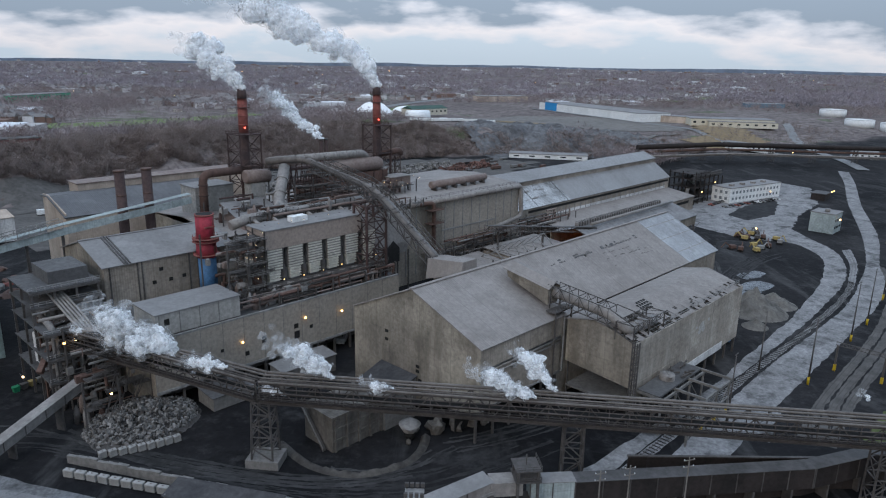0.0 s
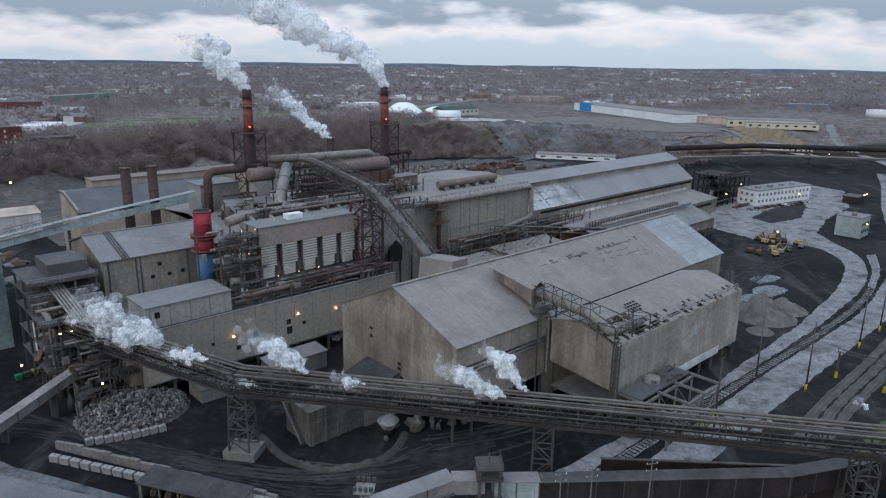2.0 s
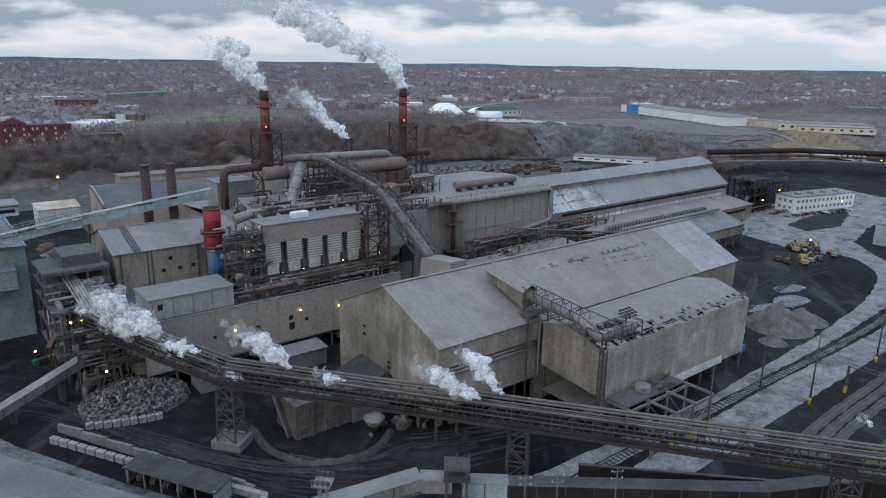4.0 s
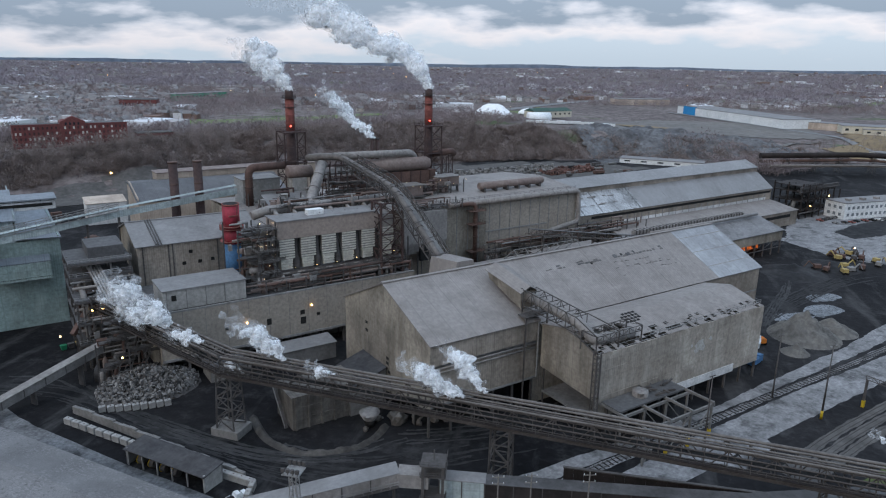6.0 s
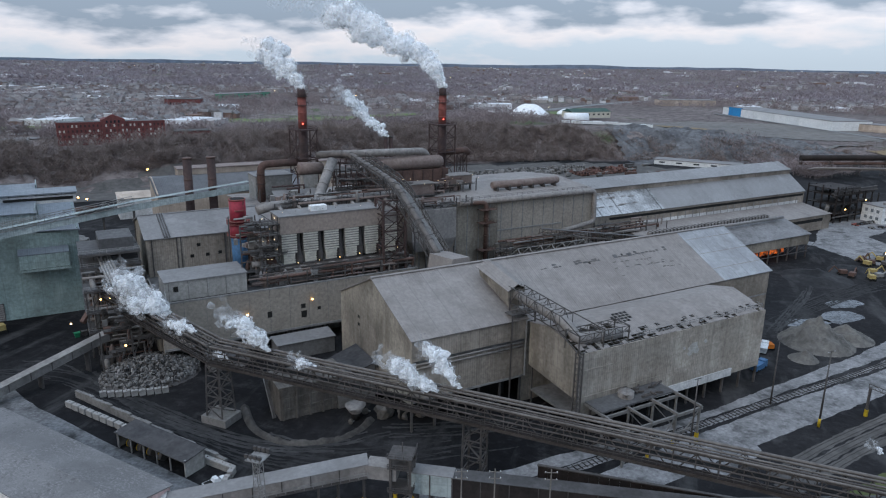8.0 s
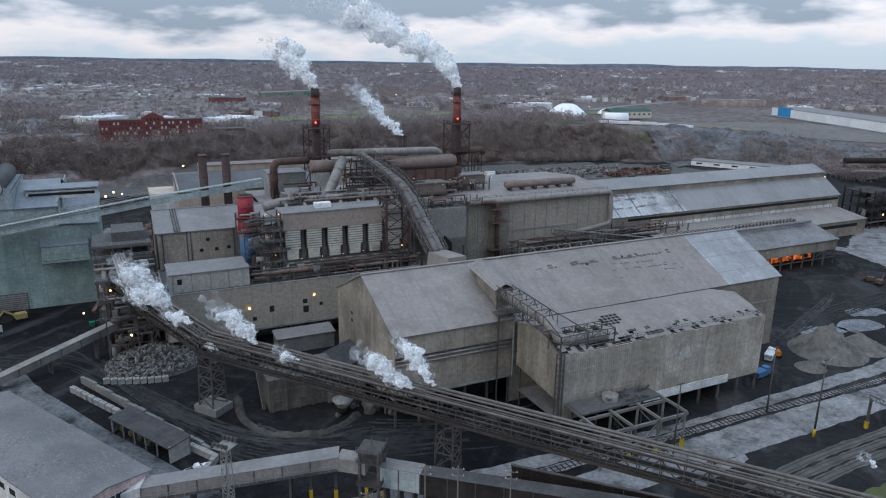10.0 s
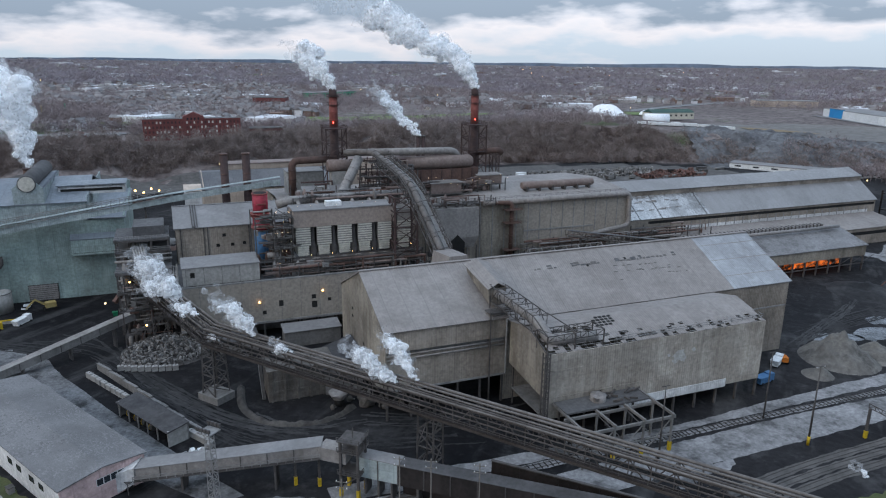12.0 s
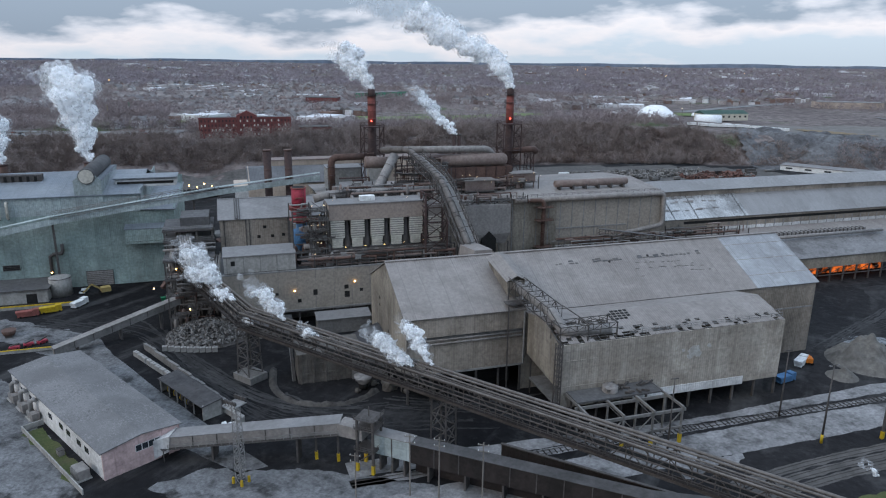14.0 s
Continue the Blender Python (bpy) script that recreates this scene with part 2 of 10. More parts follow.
M["road_pale"] = surface("pale_dusty_haul_road", (0.25, 0.243, 0.243), (0.16, 0.156, 0.156), (0.04, 0.039, 0.039), big=0.08, fine=0.9, amount=1.0, grain=0.45, rough=0.9)
M["gravel"] = surface("mid_grey_gravel", (0.16, 0.155, 0.15), (0.22, 0.212, 0.205), (0.08, 0.077, 0.075), big=0.05, fine=0.5, amount=0.6, rough=0.9)
M["glass_dark"] = surface("dark_window_glass", (0.02, 0.024, 0.028), (0.03, 0.034, 0.04), rough=0.2)
M["window_pale"] = surface("pale_window_pane", (0.44, 0.40, 0.35), (0.52, 0.48, 0.43), rough=0.5)


M["track_bed"] = surface("dark_track_ballast", (0.06, 0.056, 0.053), (0.09, 0.083, 0.078), (0.14, 0.13, 0.12), big=0.05, fine=0.3, amount=0.5, rough=0.95)
M["bunker"] = surface("stained_dark_bunker_concrete", (0.105, 0.094, 0.083), (0.15, 0.135, 0.12), (0.045, 0.040, 0.036), big=0.2, amount=0.8, streak=True, ribs="X")


def caked_roof():
    """Grey roof felt with flakes and drifts of paler dust."""
    k = Nodes("dust_caked_roof")
    col = k.mix(k.ramp(k.noise(0.09, 7), 0.38, 0.62), (0.125, 0.121, 0.121), (0.165, 0.16, 0.16))
    flake = k.math("MULTIPLY", k.ramp(k.noise(1.3, 8, (1, 1.6, 1), 0.7), 0.50, 0.58), k.ramp(k.noise(0.11, 6, rough=0.7), 0.42, 0.58))
    col = k.mix(k.math("MULTIPLY", flake, 0.6), col, (0.24, 0.235, 0.235))
    pit = k.math("MULTIPLY", k.ramp(k.noise(1.0, 7, rough=0.7), 0.56, 0.62), k.ramp(k.noise(0.07, 6), 0.45, 0.6))
    col = k.mix(k.math("MULTIPLY", pit, 0.5), col, (0.055, 0.053, 0.053))
    col = k.mix(1.0, col, k.ramp(k.noise(3.0, 5, rough=0.7), 0.25, 0.75, 0.8, 1.2), "MULTIPLY")
    k.bump(k.noise(1.6, 6), 0.5, 0.08)
    return k.finish(col, 0.85)


M["roof_caked"] = caked_roof()
M["roof_worn"] = surface("bare_worn_roof_sheet", (0.10, 0.09, 0.085), (0.135, 0.123, 0.117), (0.075, 0.067, 0.062), big=0.3, amount=0.5)
M["patch_white"] = surface("chalky_wall_patch", (0.36, 0.345, 0.325), (0.44, 0.425, 0.405), (0.24, 0.22, 0.20), big=0.3, fine=1.5, amount=0.7)
M["roof_black"] = surface("black_dusty_felt_roof", (0.04, 0.039, 0.041), (0.065, 0.062, 0.063), (0.03, 0.028, 0.028), big=0.2, amount=0.5)
M["window_grey"] = surface("grey_window_glass", (0.13, 0.145, 0.16), (0.20, 0.215, 0.23), rough=0.3)
M["window_brown"] = surface("dark_brown_boarded_window", (0.045, 0.024, 0.024), (0.07, 0.032, 0.03), rough=0.6)
M["roof_slate"] = surface("dark_slate_sheet_roof", (0.085, 0.085, 0.09), (0.12, 0.118, 0.122), (0.06, 0.056, 0.055), rough=0.6, amount=0.4, ribs="X", grain=0.15, slope=True)


def glow(name, colour, strength):
    k = Nodes(name)
    k.put(k.bsdf.inputs["Emission Color"], colour)
    k.bsdf.inputs["Emission Strength"].default_value = strength
    return k.finish(colour, 0.5)


M["lamp_warm"] = glow("warm_lamp", (1.0, 0.58, 0.2), 7.0)
M["lamp_white"] = glow("white_lamp", (1.0, 0.72, 0.4), 2.6)
M["lamp_red"] = glow("red_beacon", (1.0, 0.08, 0.05), 7.0)
M["furnace"] = glow("furnace_glow", (1.0, 0.22, 0.04), 1.2)

# ---- building blocks ----
MILL = pose(50, 174, 0, 0, 0, 47)      # the plant's own grid: u along the sheds, v away from the river


def at(u, v, z=0.0, turn=0.0):
    return MILL @ pose(u, v, z, 0, 0, turn)


def thing(name, m, label, category, group="", kind=""):
    ob = new(name)
    ob.matrix_world = m
    ob.empty_display_size = 0.5
    return tagged(ob, label, category, group, kind)


def mesh_of(name, bm, mat):
    me = bpy.data.meshes.new(name)
    bmesh.ops.recalc_face_normals(bm, faces=bm.faces)
    bm.to_mesh(me)
    bm.free()
    me.materials.append(M[mat] if isinstance(mat, str) else mat)
    return me


def part(name, bm, mat, parent, label=""):
    ob = new(name, bm if isinstance(bm, bpy.types.Mesh) else mesh_of(name, bm, mat))
    ob.parent = parent
    return tagged(ob, label)


def solo(name, bm, mat, m, label, category, group="", kind=""):
    ob = new(name, mesh_of(name, bm, mat))
    ob.matrix_world = m
    return tagged(ob, label, category, group, kind)


def B():
    return bmesh.new()


def hexa(bm, pts):
    """A solid of eight corners: four below, four above, in the same order."""
    v = [bm.verts.new(p) for p in pts]
    for f in ((3, 2, 1, 0), (4, 5, 6, 7), (0, 1, 5, 4), (1, 2, 6, 5), (2, 3, 7, 6), (3, 0, 4, 7)):
        bm.faces.new([v[k] for k in f])
    return bm


def box(bm, x0, x1, y0, y1, z0, z1):
    return hexa(bm, [(x0, y0, z0), (x1, y0, z0), (x1, y1, z0), (x0, y1, z0), (x0, y0, z1), (x1, y0, z1), (x1, y1, z1), (x0, y1, z1)])


def slab(bm, a, b, c, d, th):
    """A sheet a-b-c-d with thickness th below it."""
    a, b, c, d = (Vector(p) for p in (a, b, c, d))
    n = (b - a).cross(d - a).normalized() * th
    return hexa(bm, [a - n, b - n, c - n, d - n, a, b, c, d])


def beam(bm, p, q, w, h=None):
    p, q, h = Vector(p), Vector(q), h or w
    d = (q - p).normalized()
    s = d.cross(Vector((0, 0, 1)))
    s = s.normalized() if s.length > 1e-4 else Vector((1, 0, 0))
    t = s.cross(d) * (h / 2)
    s = s * (w / 2)
    return hexa(bm, [p - s - t, p + s - t, q + s - t, q - s - t, p - s + t, p + s + t, q + s + t, q - s + t])


def ring_pipe(bm, pts, r, n=14, cap=True):
    """A round pipe along a line of points, mitred at the bends. r: a radius or one per point."""
    pts = [Vector(p) for p in pts]
    rs = r if isinstance(r, (list, tuple)) else [r] * len(pts)
    rings = []
    side = None
    for i, p in enumerate(pts):
        d0 = (p - pts[i - 1]).normalized() if i else (pts[1] - p).normalized()
        d1 = (pts[i + 1] - p).normalized() if i + 1 < len(pts) else d0
        d = (d0 + d1).normalized()
        if side is None:
            side = d.orthogonal().normalized()
        side = (side - d * side.dot(d)).normalized()
        up = d.cross(side)
        k = 1 / max(0.6, d.dot(d1))
        rings.append([bm.verts.new(p + (side * math.cos(a) + up * math.sin(a)) * rs[i] * (k if 0 < i < len(pts) - 1 else 1)) for a in (2 * math.pi * j / n for j in range(n))])
    for ra, rb in zip(rings, rings[1:]):
        for j in range(n):
            f = bm.faces.new((ra[j], ra[(j + 1) % n], rb[(j + 1) % n], rb[j]))
            f.smooth = n > 8
    if cap:
        bm.faces.new(rings[0][::-1])
        bm.faces.new(rings[-1])
    return bm


def flanges(bm, p, q, r, step, w=0.25):
    """Raised rings along a straight pipe."""
    p, q = Vector(p), Vector(q)
    n = max(1, int((q - p).length / step))
    d = (q - p).normalized()
    for i in range(1, n):
        c = p + (q - p) * (i / n)
        ring_pipe(bm, [c - d * w / 2, c + d * w / 2], r, 14)
    return bm


def flange_row(th, p, q, r, step, mat, w=0.25):
    """Raised rings along a straight pipe, each a part."""
    p, q = Vector(p), Vector(q)
    n = max(1, int((q - p).length / step))
    d = (q - p).normalized()
    for i in range(1, n):
        c = p + (q - p) * (i / n)
        part("flange", ring_pipe(B(), [c - d * w / 2, c + d * w / 2], r, 14), mat, th)


def bend(a, b, c, r, n=5):
    """Points of a rounded corner at b."""
    a, b, c = Vector(a), Vector(b), Vector(c)
    p, q = b + (a - b).normalized() * r, b + (c - b).normalized() * r
    return [p + (b - p) * (2 * t * (1 - t)) + (q - p) * (t * t) for t in (k / n for k in range(n + 1))]


def ngon_slab(bm, pts, d):
    """An outline pushed along d."""
    d = Vector(d)
    a = [bm.verts.new(p) for p in pts]
    b = [bm.verts.new(Vector(p) + d) for p in pts]
    n = len(pts)
    bm.faces.new(a[::-1])
    bm.faces.new(b)
    for i in range(n):
        bm.faces.new((a[i], a[(i + 1) % n], b[(i + 1) % n], b[i]))
    return bm


def shed(th, L, v0, v1, vr, zf, zr, zb, wall, gable, roof, base=0.0, over=0.6, front_base=None, t=0.35, left=True):
    """A gabled shed along x: front wall at v0, back at v1, ridge at vr. Wall feet at base."""
    fb = base if front_base is None else front_base
    part("front_wall", box(B(), 0, L, v0, v0 + t, fb, zf - 0.1), wall, th)
    part("back_wall", box(B(), 0, L, v1 - t, v1, base, zb - 0.1), wall, th)
    for x, nm in ((0, "left_gable"), (L - t, "right_gable")):
        if nm == "left_gable" and not left:
            continue
        part(nm, ngon_slab(B(), [(x, v0 + t, base), (x, v1 - t, base), (x, v1 - t, zb - 0.2), (x, vr, zr - 0.2), (x, v0 + t, zf - 0.2)], (t, 0, 0)), gable, th)
    k = (zr - zf) / (vr - v0)
    m = (zr - zb) / (v1 - vr)
    part("front_roof", slab(B(), (-over, v0 - over, zf - k * over), (L + over, v0 - over, zf - k * over), (L + over, vr, zr), (-over, vr, zr), 0.3), roof, th)
    part("back_roof", slab(B(), (-over, vr + 0.01, zr), (L + over, vr + 0.01, zr), (L + over, v1 + over, zb - m * over), (-over, v1 + over, zb - m * over), 0.3), roof, th)
    part("ridge_cap", box(B(), -over, L + over, vr - 0.5, vr + 0.5, zr - 0.02, zr + 0.18), roof, th)


def lattice(bm, p, q, w, n, t=0.2):
    """A square lattice mast from p up to q with n bays; w: half width below and above."""
    p, q = Vector(p), Vector(q)
    wa, wb = w if isinstance(w, (tuple, list)) else (w, w)

    def corner(k, f):
        c, h = p + (q - p) * f, wa + (wb - wa) * f
        return c + Vector(((-h, -h, 0), (h, -h, 0), (h, h, 0), (-h, h, 0))[k])
    for k in range(4):
        beam(bm, corner(k, 0), corner(k, 1), t)
        for i in range(n):
            f, g = i / n, (i + 1) / n
            a, b = (k, (k + 1) % 4) if i % 2 else ((k + 1) % 4, k)
            beam(bm, corner(a, f), corner(b, g), t * 0.6)
            beam(bm, corner(a, g), corner(b, g), t * 0.6)
    return bm


def truss(bm, p, q, h, n, t=0.18):
    """One flat truss: chords from p to q, h high, n bays of zigzag."""
    p, q, h = Vector(p), Vector(q), Vector((0, 0, h))
    beam(bm, p, q, t)
    beam(bm, p + h, q + h, t)
    for i in range(n):
        a, b = p + (q - p) * (i / n), p + (q - p) * ((i + 1) / n)
        beam(bm, a, a + h, t * 0.7)
        beam(bm, (a, a + h)[i % 2], (b + h, b)[i % 2], t * 0.7)
    beam(bm, q, q + h, t * 0.7)
    return bm


def railing(bm, pts, h=1.1, step=2.0, t=0.07):
    for a, b in zip(pts, pts[1:]):
        a, b = Vector(a), Vector(b)
        n = max(1, int((b - a).length / step))
        for k in (0.5, 1.0):
            beam(bm, a + Vector((0, 0, h * k)), b + Vector((0, 0, h * k)), t)
        for i in range(n + 1):
            c = a + (b - a) * (i / n)
            beam(bm, c, c + Vector((0, 0, h)), t)
    return bm


def strip(bm, left, right, z):
    """A flat road between two lines of (x, y) points."""
    def worn(line, s):
        out = []
        for i, (a, b) in enumerate(zip(line, line[1:] + line[-1:])):
            for f in (0.0, 0.2, 0.4, 0.6, 0.8):
                x, y = a[0] + (b[0] - a[0]) * f, a[1] + (b[1] - a[1]) * f
                out.append((x + 0.5 * noise.noise((x * 0.4, y * 0.4, s)), y + 0.5 * noise.noise((x * 0.23, y * 0.23, s + 5)) + 0.3 * noise.noise((x * 1.1, y * 1.1, s + 2))))
        return out
    left, right = worn(left, z * 900), worn(right, z * 700 + 3)
    lv = [bm.verts.new((x, y, z)) for x, y in left]
    rv = [bm.verts.new((x, y, z)) for x, y in right]
    for i in range(len(lv) - 1):
        bm.faces.new((lv[i], rv[i], rv[i + 1], lv[i + 1]))
    return bm


def smooth_line(pts, n=6):
    """Catmull-Rom through the points."""
    out = []
    p = [pts[0], *pts, pts[-1]]
    for i in range(1, len(p) - 2):
        for k in range(n):
            t = k / n
            out.append(tuple(0.5 * (2 * p[i][j] + (p[i + 1][j] - p[i - 1][j]) * t + (2 * p[i - 1][j] - 5 * p[i][j] + 4 * p[i + 1][j] - p[i + 2][j]) * t * t + (3 * p[i][j] - p[i - 1][j] - 3 * p[i + 1][j] + p[i + 2][j]) * t ** 3) for j in range(len(p[0]))))
    return out + [tuple(pts[-1])]


def ribbon(bm, centre, width, z):
    c = [Vector(p) for p in smooth_line(centre)]
    left, right = [], []
    for i, p in enumerate(c):
        d = (c[min(i + 1, len(c) - 1)] - c[max(i - 1, 0)]).normalized()
        s = Vector((-d.y, d.x)) * width / 2
        left.append(tuple(p + s))
        right.append(tuple(p - s))
    return strip(bm, left, right, z)


# ---- ground ----


def smoothstep(x):
    x = np.clip(x, 0, 1)
    return x * x * (3 - 2 * x)


def to_mill(x, y):
    c, s = math.cos(radians(47)), math.sin(radians(47))
    dx, dy = x - 50, y - 174
    return dx * c + dy * s, -dx * s + dy * c


def height(x, y):
    """The lie of the land: the flat works, the wooded bluff behind, and the plain that climbs slowly to the hills."""
    x, y = np.asarray(x, float), np.asarray(y, float)
    u, v = to_mill(x, y)
    r = np.hypot(x - 50, y)
    foot = np.interp(u, (-600, 0, 233, 350, 432, 480, 690, 1000), (425, 428, 457, 430, 385, 320, 220, 150)) + 8 * np.sin(u * 0.045) + 4 * np.sin(u * 0.11 + 1)
    wide = np.interp(u, (0, 300, 430, 700), (72, 75, 85, 150))
    top = np.interp(u, (300, 480, 690, 900), (27, 25, 11, 13))
    h = top * smoothstep((v - foot) / wide)
    h = h + (52 - top) * smoothstep((r - 1300) / 3500) * (v > 0)
    ang = np.arctan2(x - 50, y)
    h = h + smoothstep((r - 2600) / 900) * (3 + 4 * np.sin(ang * 5 + 0.4) + 3 * np.sin(ang * 13 + 1)) * (v > 0)
    return h


def sheet_material():
    k = Nodes("works_yard_and_plain")
    pos = k.obj
    fine = k.noise(0.35, 7)
    broad = k.noise(0.012, 6)
    far = k.noise(0.004, 8)
    yard = k.mix(k.ramp(broad, 0.38, 0.62), (0.008, 0.008, 0.009), (0.024, 0.023, 0.024))
    yard = k.mix(k.ramp(k.noise(0.05, 10, rough=0.72), 0.53, 0.72, 0.0, 0.65), yard, (0.085, 0.083, 0.083))
    yard = k.mix(k.ramp(k.noise(0.22, 8, rough=0.7), 0.55, 0.75, 0.0, 0.45), yard, (0.06, 0.058, 0.058))
    yard = k.mix(k.ramp(k.noise(0.09, 7, (1, 0.16, 1), 0.6), 0.55, 0.68, 0.0, 0.55), yard, (0.075, 0.073, 0.072))
    yard = k.mix(1.0, yard, k.ramp(fine, 0.2, 0.8, 0.6, 1.4), "MULTIPLY")
    wild = k.mix(k.ramp(far, 0.4, 0.6), (0.15, 0.125, 0.12), (0.21, 0.18, 0.17))
    wild = k.mix(k.ramp(k.noise(0.13, 8, rough=0.7), 0.42, 0.62), wild, (0.085, 0.068, 0.064))
    wild = k.mix(k.ramp(k.noise(0.008, 5), 0.60, 0.66), wild, (0.075, 0.10, 0.045))
    wild = k.mix(1.0, wild, k.ramp(k.noise(0.06, 8), 0.2, 0.8, 0.55, 1.45), "MULTIPLY")
    sep = k.n.new("ShaderNodeSeparateXYZ")
    k.l.new(pos, sep.inputs[0])
    col = k.mix(k.ramp(sep.outputs[2], 0.05, 0.9), yard, wild)
    k.bump(k.noise(0.8, 6), 0.6, 0.25)
    out = k.finish(col, 0.9)
    k.bsdf.inputs["Specular IOR Level"].default_value = 0.08
    return out


def build_ground():
    rings = [0.0] + list(np.concatenate([np.arange(20, 420, 20), np.arange(420, 900, 10), np.geomspace(900, 4850, 60)]))
    n = 220
    verts, faces = [(50.0, 150.0, 0.0)], []
    for r in rings[1:]:
        a = np.linspace(0, 2 * np.pi, n, endpoint=False)
        x, y = 50 + r * np.sin(a), 150 + r * np.cos(a)
        z = height(x, y)
        verts += list(zip(x.tolist(), y.tolist(), z.tolist()))
    for j in range(n):
        faces.append((0, 1 + (j + 1) % n, 1 + j))
    for i in range(len(rings) - 2):
        a, b = 1 + i * n, 1 + (i + 1) * n
        for j in range(n):
            k = (j + 1) % n
            faces.append((a + j, a + k, b + k, b + j))
    me = bpy.data.meshes.new("ground")
    me.from_pydata(verts, [], faces)
    me.polygons.foreach_set("use_smooth", [True] * len(faces))
    me.materials.append(sheet_material())
    ob = new("ground", me)
    return tagged(ob, "dark dusty works yard rising to a brown wooded plain", "ground", kind="structure")


build_ground()

# ---- the scrap sheds in the foreground ----


def build_west_shed():
    th = thing("steel_shed", at(-38, 0), "dust-covered gabled steel shed with stained grey walls", "shed")
    L, v0, v1, vr, zf, zr, zb = 37.5, 22.7, 73.4, 48.2, 28.1, 38.0, 26.5
    part("upper_front_wall", box(B(), 0.4, L, v0, v0 + 0.4, 21.6, zf), "wall_dust", th)
    part("lower_front_wall", box(B(), 0.4, L, v0 + 0.9, v0 + 1.3, 9.5, 20.2), "wall_dust", th)
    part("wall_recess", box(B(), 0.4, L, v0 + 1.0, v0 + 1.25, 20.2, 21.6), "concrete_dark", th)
    for z in (19.2, 20.4):
        part("wall_pipe", ring_pipe(B(), [(0.2, v0 + 0.4, z), (L - 1, v0 + 0.4, z)], 0.28, 10), "pipe_grey", th)
    part("bottom_girder", box(B(), 0.4, L, v0 + 0.7, v0 + 1.4, 9.1, 9.7), "steel_pale", th)
    part("left_gable", ngon_slab(B(), [(0, v0, 9), (0, v1, 0), (0, v1, zb - 0.1), (0, vr, zr - 0.1), (0, v0, zf - 0.1)], (0.4, 0, 0)), "wall_gable", th, "blotched grey gable wall with greenish stains")
    part("back_wall", box(B(), 0.4, L, v1 - 0.4, v1, 0, zb), "wall_dust", th)
    # black sheet stands in for the shade inside the open front
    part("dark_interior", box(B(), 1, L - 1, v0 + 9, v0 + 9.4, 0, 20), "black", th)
    for k in range(6):
        part("column", box(B(), 0.6 + 7.2 * k, 1.2 + 7.2 * k, v0 + 1.5, v0 + 2.1, 0, 22), "steel", th)
    kf, kb = (zr - zf) / (vr - v0), (zr - zb) / (v1 - vr)
    part("front_roof", slab(B(), (-0.5, v0 - 0.7, zf - 0.7 * kf), (L, v0 - 0.7, zf - 0.7 * kf), (L, vr, zr), (-0.5, vr, zr), 0.3), "roof_dust", th)
    part("back_roof", slab(B(), (-0.5, vr, zr), (L, vr, zr), (L, v1 + 0.6, zb - 0.6 * kb), (-0.5, v1 + 0.6, zb - 0.6 * kb), 0.3), "roof_dust", th)
    part("ridge_cap", box(B(), -0.5, L, vr - 0.6, vr + 0.6, zr - 0.05, zr + 0.2), "roof_dust", th)
    # black plates on the gable paint the dark of its openings
    for y, z in ((58, 22), (58, 19.5), (45, 15), (45, 13.5), (44, 11)):
        part("wall_opening", box(B(), -0.06, 0.1, y, y + 1.4, z, z + 0.9), "black", th)
    part("drainpipe", ring_pipe(B(), [(L - 0.6, v0 - 0.3, 27.2), (L - 0.6, v0 - 0.3, 10)], 0.3, 8), "steel_pale", th)


